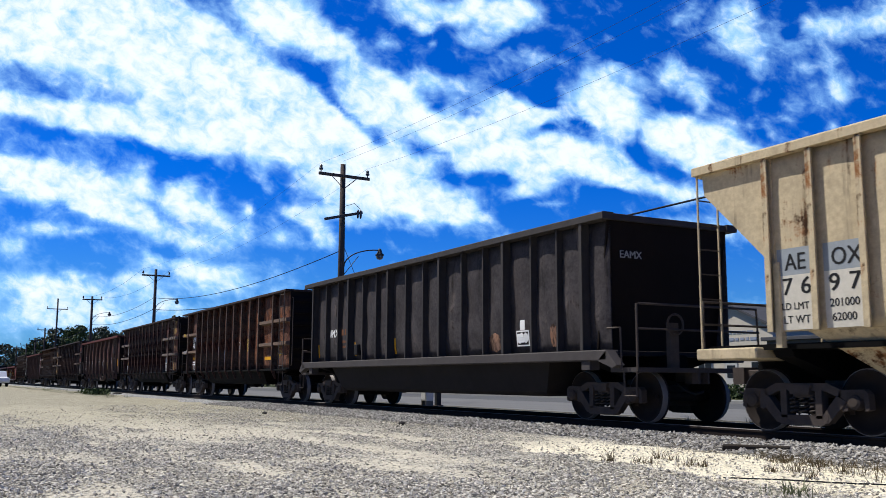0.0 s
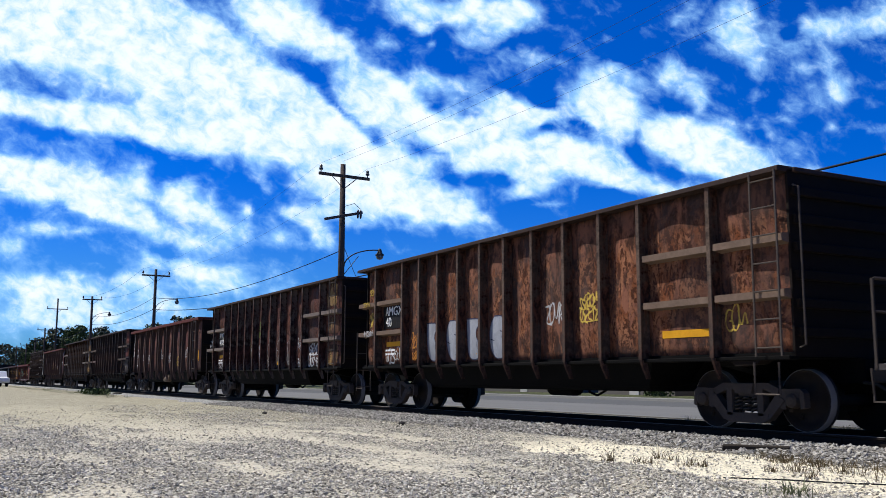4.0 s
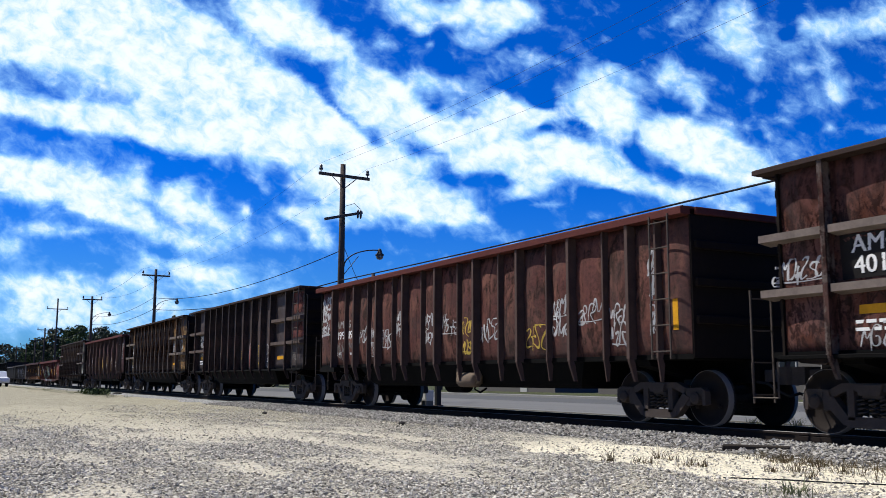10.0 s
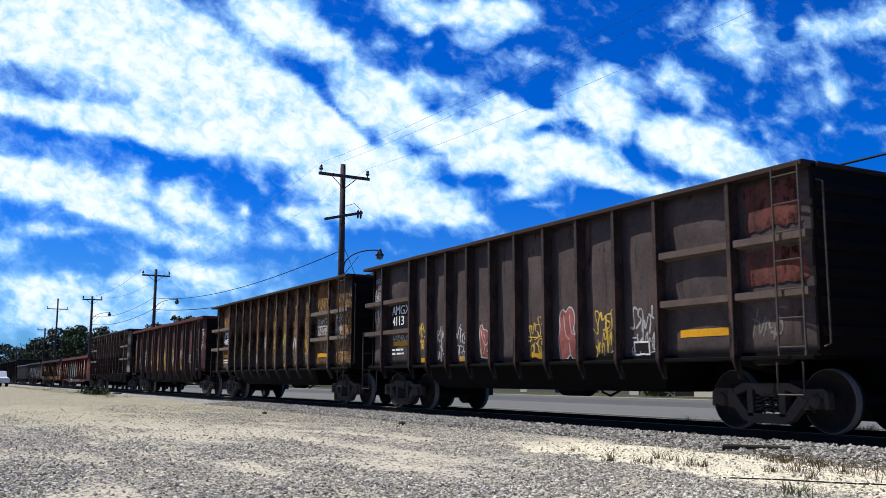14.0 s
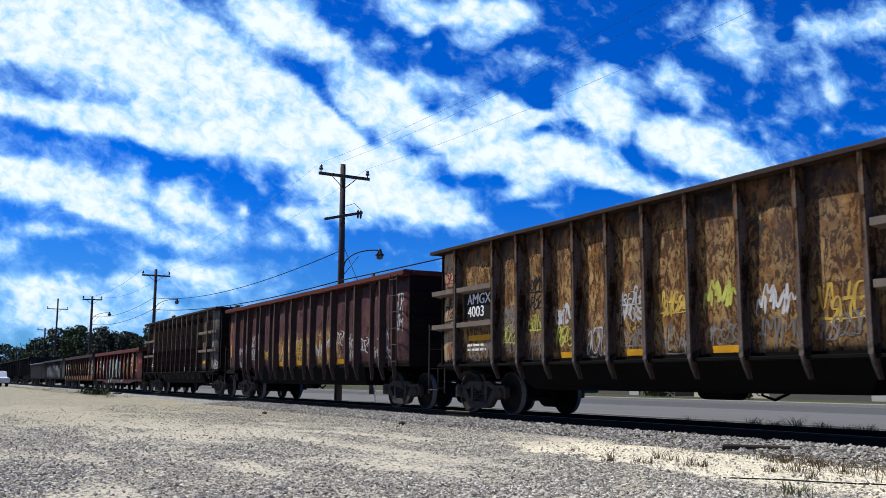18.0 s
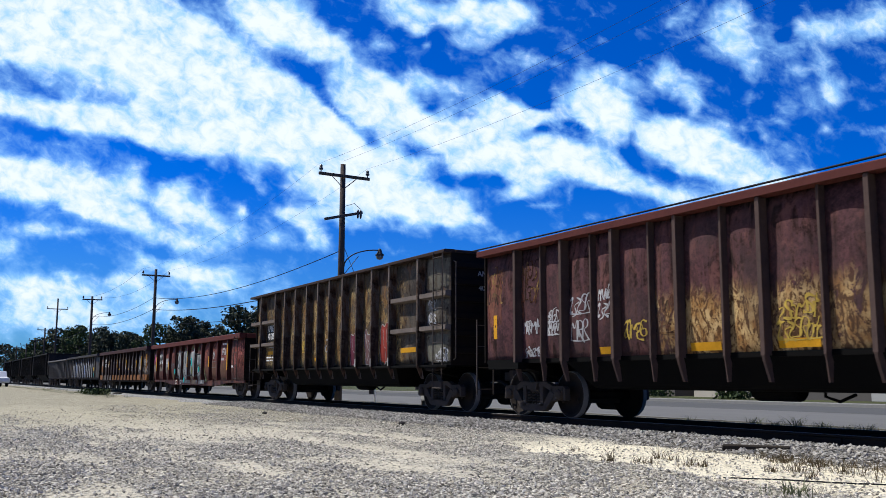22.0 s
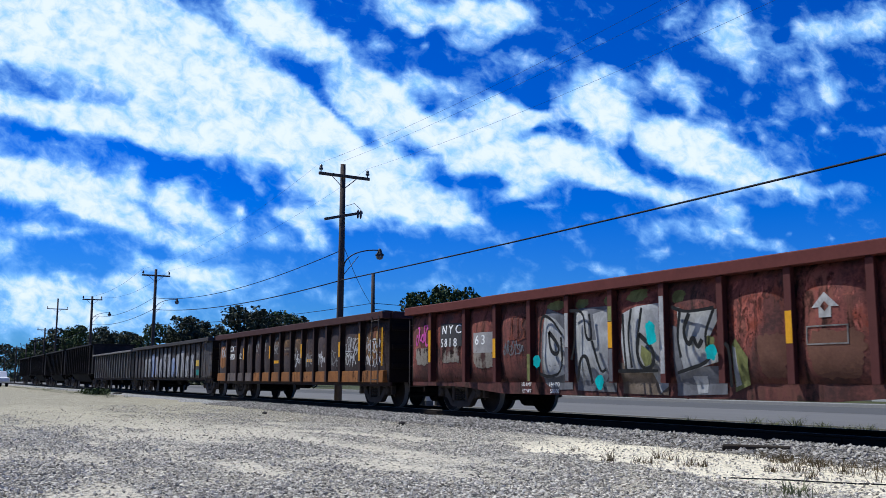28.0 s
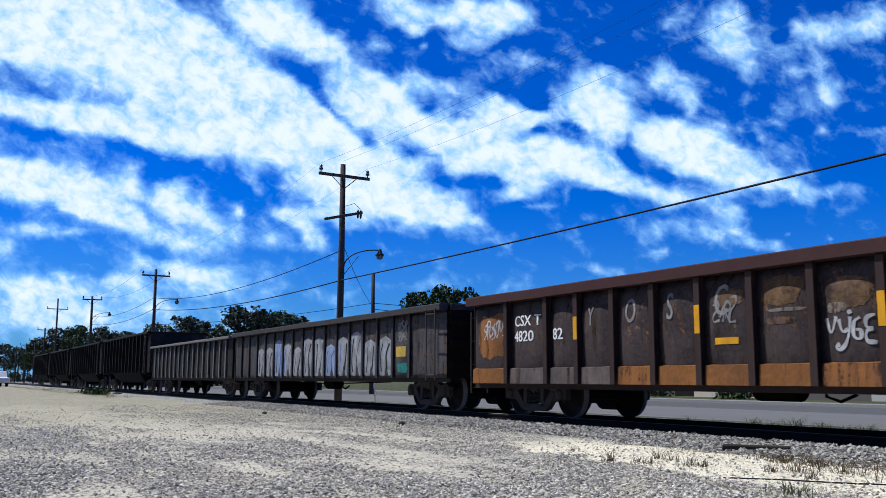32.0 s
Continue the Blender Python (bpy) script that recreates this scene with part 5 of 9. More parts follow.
def ends(car, L, zb, zt, paint, bars=(), slope=(0.0, 0.0), inset=0.0):
    """End walls with level stiffeners. slope: how far the foot of the left and right wall stands inside its top."""
    whole = L
    for s, lean in ((-1, slope[0]), (1, slope[1])):
        L = whole - (2 * inset if s < 0 else 0)
        bm = bmesh.new()
        prism(bm, [(s * L / 2, zt - 0.05), (s * (L / 2 - lean), zb), (s * (L / 2 - lean - 0.04), zb), (s * (L / 2 - 0.04), zt - 0.05)], "y", -PANEL_Y, PANEL_Y)
        part("end_wall", bm, paint, car)
        for z in bars:
            bm = bmesh.new()
            f = lean * (zt - z) / (zt - zb)
            e = s * (L / 2 - f)
            box(bm, min(e, e + s * 0.07), max(e, e + s * 0.07), -PANEL_Y + 0.05, PANEL_Y - 0.05, z - 0.07, z + 0.07, 0.015)
            part("end_stiffener", bm, paint, car)


def lettering(car, text, x, z, h, material, y=None, squeeze=1.0, label=""):
    """Stencilled words on the near side, from x rightwards, h high."""
    y = y or FACE["y"]
    cu = bpy.data.curves.new("lettering", "FONT")
    cu.body = text
    cu.size = h * 1.4
    cu.extrude = 0.0015
    cu.resolution_u = 3
    tmp = bpy.data.objects.new("tmp", cu)
    scene.collection.objects.link(tmp)
    dg = bpy.context.evaluated_depsgraph_get()
    me = bpy.data.meshes.new_from_object(tmp.evaluated_get(dg))
    bpy.data.objects.remove(tmp)
    bpy.data.curves.remove(cu)
    bold = bmesh.new()                           # a broad brush: the same strokes laid twice
    bold.from_mesh(me)
    for v in bold.verts:
        v.co.x += 0.05 * h
        v.co.z += 0.0012
    bold.from_mesh(me)
    bold.to_mesh(me)
    bold.free()
    me.name = "lettering"
    me.materials.clear()
    me.materials.append(material)
    for v in me.vertices:
        px, pz = x + v.co.x * squeeze, z + v.co.y
        v.co = (px, -on_skin(px, pz, y) - v.co.z, pz)
    return part("lettering", me, None, car, label)


def end_lettering(car, text, x, y, z, h, material):
    """Small stencilled words on the end wall that faces +x."""
    ob = lettering(car, text, 0, 0, h, material, RIB_Y)
    ob.matrix_basis = pose(x, y, z, 0, 0, 90) @ pose(0, RIB_Y, 0)
    return ob


def plate(car, name, x0, x1, z0, z1, material, y=None, thick=0.006, label=""):
    """A flat mark or thin plate that follows the sheet behind it."""
    y = y or FACE["y"]
    bm = bmesh.new()
    nx, nz = max(1, min(8, int((x1 - x0) / 0.1))), max(1, min(6, int((z1 - z0) / 0.15)))
    front, back = [], []
    for i in range(nx + 1):
        for k in range(nz + 1):
            px, pz = x0 + (x1 - x0) * i / nx, z0 + (z1 - z0) * k / nz
            d = on_skin(px, pz, y)
            front.append(bm.verts.new((px, -d, pz)))
            back.append(bm.verts.new((px, -d + max(thick, 0.006), pz)))
    m = nz + 1
    for i in range(nx):
        for k in range(nz):
            q = (i * m + k, (i + 1) * m + k, (i + 1) * m + k + 1, i * m + k + 1)
            bm.faces.new([front[j] for j in q])
            bm.faces.new([back[j] for j in reversed(q)])
    rim = [i * m for i in range(nx + 1)] + [nx * m + k for k in range(1, m)] + [i * m + nz for i in range(nx - 1, -1, -1)] + [k for k in range(nz - 1, 0, -1)]
    for p, q in zip(rim, rim[1:] + rim[:1]):
        bm.faces.new((front[q], front[p], back[p], back[q]))
    return part(name, bm, material, car, label)


def bars_of_writing(car, x, z, w, rows, material, h=0.05, gap=0.10, seed=1, y=None):
    """Lines of small stencilling that nobody can read, as plain bars."""
    rnd = random.Random(seed)
    y = y or FACE["y"]
    bm = bmesh.new()
    for k in range(rows):
        a = x
        end = x + w * (0.75 + 0.25 * rnd.random())
        while a < end:
            b = min(end, a + 0.08 + 0.22 * rnd.random())
            d = on_skin((a + b) / 2, z - k * gap, y)
            box(bm, a, b, -d - 0.001, -d + 0.003, z - k * gap, z - k * gap + h)
            a = b + 0.04
    part("stencil_lines", bm, material, car)


SPRAY = {}


def spray(name, colour, worn=0.6):
    """Sprayed paint that has faded and flaked in places."""
    if name not in SPRAY:
        n = Nodes("spray_" + name)
        v = n.scaled(1, 1, 1)
        a = n.noise(n.scaled(1, 1, 0.6), 4.0, 6, 0.7, 0.6)
        b = n.noise(v, 26.0, 4, 0.7)
        n_c = n.mix(n.step(a, 0.35, 0.68), tuple(c * worn for c in colour), colour)
        n_c = n.mix(n.math("MULTIPLY", n.step(n.math("ADD", n.math("MULTIPLY", b, 0.6), n.math("MULTIPLY", a, 0.5)), 0.62, 0.74), 0.6), n_c, tuple(c * 0.25 for c in colour))
        SPRAY[name] = n.done(n_c, 0.7, 0.0, 0.1)
    return SPRAY[name]


def smooth_line(pts):
    for _ in range(2):
        out = [pts[0]]
        for (a, b), (c, d) in zip(pts, pts[1:]):
            out += [(0.75 * a + 0.25 * c, 0.75 * b + 0.25 * d), (0.25 * a + 0.75 * c, 0.25 * b + 0.75 * d)]
        pts = out + [pts[-1]]
    return pts


def hand_stroke(rnd):
    """One sprayed letter-like stroke in a unit field."""
    kind = rnd.choice((0, 1, 1, 2, 2, 3, 4, 4, 5, 5, 6, 6, 7, 7))
    if kind == 0:
        return [(0.5 + 0.42 * math.sin(q), 0.5 + 0.5 * math.cos(q)) for q in [0.6 * j for j in range(11)]]
    if kind == 1:
        return [(0.0, 0.95), (0.9, 1.0), (0.1, 0.05), (1.0, 0.0)]
    if kind == 2:
        return [(0.0, 0.0), (0.15, 1.05), (0.5, 0.4), (0.85, 1.0), (1.0, 0.0)]
    if kind == 3:
        return [(0.85, 0.9), (0.2, 1.0), (0.0, 0.3), (0.4, -0.05), (0.95, 0.15), (0.8, 0.5), (0.45, 0.45)]
    if kind == 4:
        return [(0.9, 0.9), (0.3, 1.05), (0.1, 0.7), (0.85, 0.4), (0.8, 0.0), (0.0, 0.05)]
    if kind == 5:
        return [(0.0, 1.0), (0.4, 0.0), (0.75, 1.1), (1.0, 0.3)]
    if kind == 6:
        return [(0.15, -0.1), (0.2, 1.0), (0.8, 0.95), (0.85, 0.55), (0.25, 0.5), (0.95, -0.1)]
    return [(0.5, 1.15), (0.4, 0.5), (0.0, 0.55), (1.0, 0.65), (0.5, 0.6), (0.55, -0.15)]


def ribbon(bm, pts, width, y, phase=0.0, sway=0.12):
    """One sprayed line along (x, z) points."""
    prev = None
    last = len(pts) - 1
    for i, (x, z) in enumerate(pts):
        nx_, nz_ = pts[min(i + 1, last)]
        px, pz = pts[max(i - 1, 0)]
        d = math.hypot(nx_ - px, nz_ - pz) or 1e-3
        w = width * (0.36 + sway * math.sin(i * 0.7 + phase))
        ox, oz = -(nz_ - pz) / d * w, (nx_ - px) / d * w
        cur = (bm.verts.new((x + ox, -on_skin(x + ox, z + oz, y), z + oz)), bm.verts.new((x - ox, -on_skin(x - ox, z - oz, y), z - oz)))
        if prev:
            bm.faces.new((prev[0], prev[1], cur[1], cur[0]))
        prev = cur


def scribble(car, x0, x1, z0, z1, material, seed, width=0.03, strokes=3, y=None):
    """A sprayed tag: one to three compact rows of hand-drawn letters within a field of the side."""
    y = y or FACE["y"]
    rnd = random.Random(seed)
    bm = bmesh.new()
    lines = 1 if z1 - z0 < 0.48 else 2 if z1 - z0 < 1.0 else 3
    hh = min(0.46, (z1 - z0) / lines)
    low = z0 + max(0.0, (z1 - z0 - hh * lines)) * rnd.uniform(0.2, 0.8)
    depth = 0.0
    for row in range(lines):
        base = low + hh * row
        trim = (x1 - x0) * rnd.uniform(0.0, 0.16)
        u0, u1 = x0 + trim * rnd.random(), x1 - trim * rnd.random()
        count = max(3, min(strokes + 4, round((u1 - u0) / (hh * 0.36))))
        step = (u1 - u0) / count
        slant = rnd.uniform(0.0, 0.30)
        rise = rnd.uniform(-0.06, 0.22) * hh
        for k in range(count):
            tall = hh * rnd.uniform(0.60, 1.15)
            foot = base + rnd.uniform(-0.08, 0.20) * hh + rise * (k / count - 0.5)
            wide = step * rnd.uniform(1.0, 1.7)
            lean = rnd.uniform(-0.35, 0.35)
            flip = rnd.random() < 0.4
            line = [(1 - p if flip else p, q) for p, q in smooth_line(hand_stroke(rnd))]
            pts = [(u0 + step * (k - 0.15) + p * wide + (q - 0.5) * slant * tall, foot + (q + lean * (p - 0.5)) * tall) for p, q in line]
            ribbon(bm, [(min(max(px, x0), x1), min(max(pz, z0 - 0.03), z1 + 0.03)) for px, pz in pts], max(width, 0.030) * rnd.uniform(1.0, 1.7), y + depth, rnd.uniform(0, 6), 0.16)
            depth += 0.0004
        if rnd.random() < 0.3:
            ribbon(bm, smooth_line([(u0, base + 0.06 * hh), (u0 + (u1 - u0) * 0.6, base), (u1, base + 0.08 * hh)]), width, y + depth, 0.0)
    return part("graffiti", bm, material, car)


OUTLINES = (
    # strokes of large hollow letters in a unit field; the last pair is the small cross
    (((0.08, 0.0), (0.10, 0.78), (0.5, 0.9), (0.95, 1.0)), ((0.35, 0.0), (0.3, 0.16), (0.55, 0.05)), (0.85, 0.55)),
    (((0.1, 0.0), (0.12, 0.5), (0.25, 1.0), (0.12, 0.95), (0.95, 1.0), (0.75, 0.6)), ((0.2, 0.3), (0.6, 0.2), (0.5, 0.5), (0.95, 0.28)), (0.8, 0.48)),
    (((0.0, 1.15), (0.12, 0.95), (0.05, 0.6), (0.35, 0.35), (0.15, 0.0)), ((0.1, 0.95), (0.5, 1.0), (1.0, 0.96)), ((0.55, 0.0), (0.6, 0.3), (0.95, 0.35)), (0.92, 0.3)),
    (((0.0, 0.0), (0.05, 0.3), (0.25, 0.42), (0.02, 0.6), (0.1, 0.92), (0.5, 1.05), (0.95, 0.95), (0.98, 0.8)), ((0.5, 0.0), (0.6, 0.4), (0.85, 0.55), (0.6, 0.85)), (0.55, 0.65)),
    (((0.02, 0.0), (0.1, 0.7), (0.25, 1.05), (0.95, 1.05)), ((0.15, 0.7), (0.5, 0.62), (0.95, 1.1)), ((0.3, 0.4), (0.75, 0.75), (0.9, 0.65), (0.95, 0.35), (0.6, 0.05)), (0.5, 0.52)),
    (((0.3, 0.1), (0.05, 0.3), (0.22, 0.52), (0.05, 0.85), (0.3, 0.98), (0.45, 0.85), (0.62, 1.0), (0.72, 0.9), (0.5, 0.4), (0.3, 0.2)), ((0.6, 0.0), (0.65, 0.45), (0.85, 0.68), (1.0, 0.68)), ((0.75, 0.9), (0.9, 1.15)), (0.88, 0.48)),
)


def outline_tag(car, x0, x1, z0, z1, material, which):
    """A loose sprayed outline of one large hollow letter, with a small cross beside it."""
    y = FACE["y"]
    bm = bmesh.new()
    w, h = x1 - x0, z1 - z0
    strokes = OUTLINES[which]
    for n, line in enumerate(strokes[:-1]):
        pts = []
        for (a, b), (c, d) in zip(line, line[1:]):
            pts += [(a, b), (a * 0.6 + c * 0.4, b * 0.6 + d * 0.4)]
        pts.append(line[-1])
        ribbon(bm, smooth_line([(x0 + w * u, z0 + h * v) for u, v in pts]), 0.030 - 0.005 * n, y + 0.0008 * n)
    u, v = strokes[-1]
    cx, cz, k = x0 + w * u, z0 + h * v, 0.045
    ribbon(bm, [(cx - k, cz - k * 1.4), (cx + k, cz + k * 1.4)], 0.022, y + 0.004)
    ribbon(bm, [(cx + k, cz - k * 1.4), (cx - k, cz + k * 1.4)], 0.022, y + 0.0045)
    return part("graffiti", bm, material, car)


BUBBLES = (
    # rounded letter outlines in a unit field, each with its inner lines
    (((0.05, 0.02), (0.0, 0.42), (0.12, 0.60), (0.08, 0.88), (0.26, 1.0), (0.42, 0.90), (0.56, 1.02), (0.78, 0.98), (0.86, 0.74), (0.72, 0.56), (0.95, 0.36), (0.98, 0.02), (0.62, 0.0), (0.50, 0.12), (0.36, 0.0)),
     (((0.30, 0.86), (0.36, 0.45), (0.52, 0.40)), ((0.60, 0.86), (0.62, 0.50), (0.78, 0.48)), ((0.50, 0.10), (0.52, 0.34)))),
    (((0.10, 0.04), (0.16, 0.32), (0.02, 0.60), (0.04, 0.94), (0.26, 1.0), (0.36, 0.82), (0.62, 0.84), (0.88, 0.66), (0.88, 0.42), (1.0, 0.08), (0.62, 0.0), (0.30, 0.03)),
     (((0.14, 0.86), (0.28, 0.55), (0.55, 0.34), (0.78, 0.50)), ((0.30, 0.12), (0.50, 0.34), (0.52, 0.62), (0.36, 0.70)), ((0.60, 0.20), (0.80, 0.24)))),
    (((0.0, 1.0), (0.86, 0.98), (0.95, 0.86), (0.62, 0.76), (0.58, 0.52), (0.90, 0.42), (0.96, 0.14), (0.52, 0.0), (0.12, 0.08), (0.0, 0.50)), (((0.66, 0.50), (0.60, 0.30), (0.82, 0.22)),)),
    (((0.30, 1.0), (0.74, 1.0), (0.95, 0.78), (0.84, 0.62), (1.0, 0.36), (0.86, 0.06), (0.42, 0.0), (0.10, 0.18), (0.0, 0.55), (0.10, 0.86)), (((0.60, 0.66), (0.78, 0.62), (0.70, 0.50)), ((0.08, 0.48), (0.30, 0.44)))))


def throw_up(car, x0, x1, z0, z1, fill, line, which, edge=0.05):
    """A filled bubble letter with a sprayed outline and a few inner lines."""
    y = FACE["y"]
    w, h = x1 - x0, z1 - z0
    shape, inner = BUBBLES[which % 4]
    ring = smooth_line([(x0 + w * p, z0 + h * q) for p, q in shape + shape[:1]])
    blob(car, ring[:-1], fill, y)
    for n, stroke in enumerate(inner):
        bm = bmesh.new()
        ribbon(bm, smooth_line([(x0 + w * p, z0 + h * q) for p, q in stroke]), edge * 0.8, y + 0.006 + 0.002 * n)
        part("graffiti", bm, line, car)
    bm = bmesh.new()
    ribbon(bm, ring, edge, y + 0.012)
    part("graffiti", bm, line, car)


def blob(car, pts, material, y=None, name="graffiti"):
    """A filled sprayed field: outline of (x, z) pairs on the near side."""
    y = y or FACE["y"]
    bm = bmesh.new()
    vs = [bm.verts.new((x, -y, z)) for x, z in pts]
    f = bm.faces.new(vs)
    f.normal_update()
    if f.normal.y > 0:
        f.normal_flip()
    bmesh.ops.triangulate(bm, faces=[f])
    for _ in range(4):
        long = [e for e in bm.edges if e.calc_length() > 0.10]
        if long:
            bmesh.ops.subdivide_edges(bm, edges=long, cuts=1)
            bmesh.ops.triangulate(bm, faces=[g for g in bm.faces if len(g.verts) > 4])
    for v in bm.verts:
        v.co.y = -on_skin(v.co.x, v.co.z, y)
    return part(name, bm, material, car)


def ragged(car, x0, x1, z0, z1, material, seed, name, y=None, square=0.75):
    """A worn patch of older paint with a torn outline."""
    rnd = random.Random(seed)
    y = y or FACE["y"] - 0.012
    pts = []
    for j in range(44):
        q = 2 * math.pi * j / 44
        c, s = math.cos(q), math.sin(q)
        k = 1.0 / max(abs(c), abs(s)) ** square
        r = 0.85 + 0.16 * noise.noise(Vector((c * 1.5 + seed, s * 1.5, 0.0))) + rnd.uniform(-0.09, 0.06)
        pts.append(((x0 + x1) / 2 + (x1 - x0) / 2 * min(1.0, max(-1.0, r * k * c)), (z0 + z1) / 2 + (z1 - z0) / 2 * min(1.05, max(-1.05, r * k * s))))
    return blob(car, pts, material, y, name)


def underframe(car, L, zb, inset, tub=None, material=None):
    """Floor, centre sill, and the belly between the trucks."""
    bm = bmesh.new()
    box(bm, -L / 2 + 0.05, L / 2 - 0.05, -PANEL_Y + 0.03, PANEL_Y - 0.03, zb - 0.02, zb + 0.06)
    part("floor", bm, material or STEEL_SHADED, car)
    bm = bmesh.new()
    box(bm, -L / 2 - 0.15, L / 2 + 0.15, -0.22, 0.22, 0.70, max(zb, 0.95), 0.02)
    part("centre_sill", bm, STEEL_SHADED, car)
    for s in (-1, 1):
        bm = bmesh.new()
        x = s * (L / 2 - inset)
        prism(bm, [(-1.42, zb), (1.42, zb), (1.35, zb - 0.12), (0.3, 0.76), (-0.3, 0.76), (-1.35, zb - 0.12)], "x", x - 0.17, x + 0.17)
        part("body_bolster", bm, STEEL_SHADED, car)
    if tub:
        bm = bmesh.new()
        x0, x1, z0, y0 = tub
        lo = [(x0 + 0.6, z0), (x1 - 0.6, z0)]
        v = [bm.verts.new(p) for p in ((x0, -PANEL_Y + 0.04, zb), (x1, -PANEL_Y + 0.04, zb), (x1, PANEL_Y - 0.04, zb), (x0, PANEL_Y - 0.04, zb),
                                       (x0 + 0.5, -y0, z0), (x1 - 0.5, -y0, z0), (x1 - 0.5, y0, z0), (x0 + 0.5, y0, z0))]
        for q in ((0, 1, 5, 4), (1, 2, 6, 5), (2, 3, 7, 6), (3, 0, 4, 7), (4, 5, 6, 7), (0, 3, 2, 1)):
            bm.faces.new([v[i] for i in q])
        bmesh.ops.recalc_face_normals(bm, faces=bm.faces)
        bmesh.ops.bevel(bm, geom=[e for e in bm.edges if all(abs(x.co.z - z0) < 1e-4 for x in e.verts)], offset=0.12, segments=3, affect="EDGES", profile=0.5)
        part("belly", bm, material or STEEL_SHADED, car)


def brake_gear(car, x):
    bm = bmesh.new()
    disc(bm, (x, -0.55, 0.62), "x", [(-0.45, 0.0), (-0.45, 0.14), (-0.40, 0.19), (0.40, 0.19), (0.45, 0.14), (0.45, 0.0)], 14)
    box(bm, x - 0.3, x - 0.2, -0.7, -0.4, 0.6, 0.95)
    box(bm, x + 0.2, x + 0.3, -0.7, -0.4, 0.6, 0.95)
    part("air_reservoir", bm, STEEL_SHADED, car)
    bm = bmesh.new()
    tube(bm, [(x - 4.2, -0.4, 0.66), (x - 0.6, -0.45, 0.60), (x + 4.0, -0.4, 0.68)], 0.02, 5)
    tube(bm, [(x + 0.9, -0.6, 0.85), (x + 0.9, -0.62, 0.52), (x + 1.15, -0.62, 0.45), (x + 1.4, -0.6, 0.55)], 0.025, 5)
    part("brake_rods", bm, STEEL_SHADED, car)


def new_car(x, label, group="cars of the freight train"):
    c = thing("railcar", pose(x, TRACK_Y, RAIL_Z), label, "railcar", group)
    moving.append((c, x))
    SKIN.clear()
    return c


GON_RIBS = (1.15, 2.78, 3.72, 4.67, 5.64, 6.62, 7.60, 8.64, 9.71, 10.79, 11.86, 13.49)


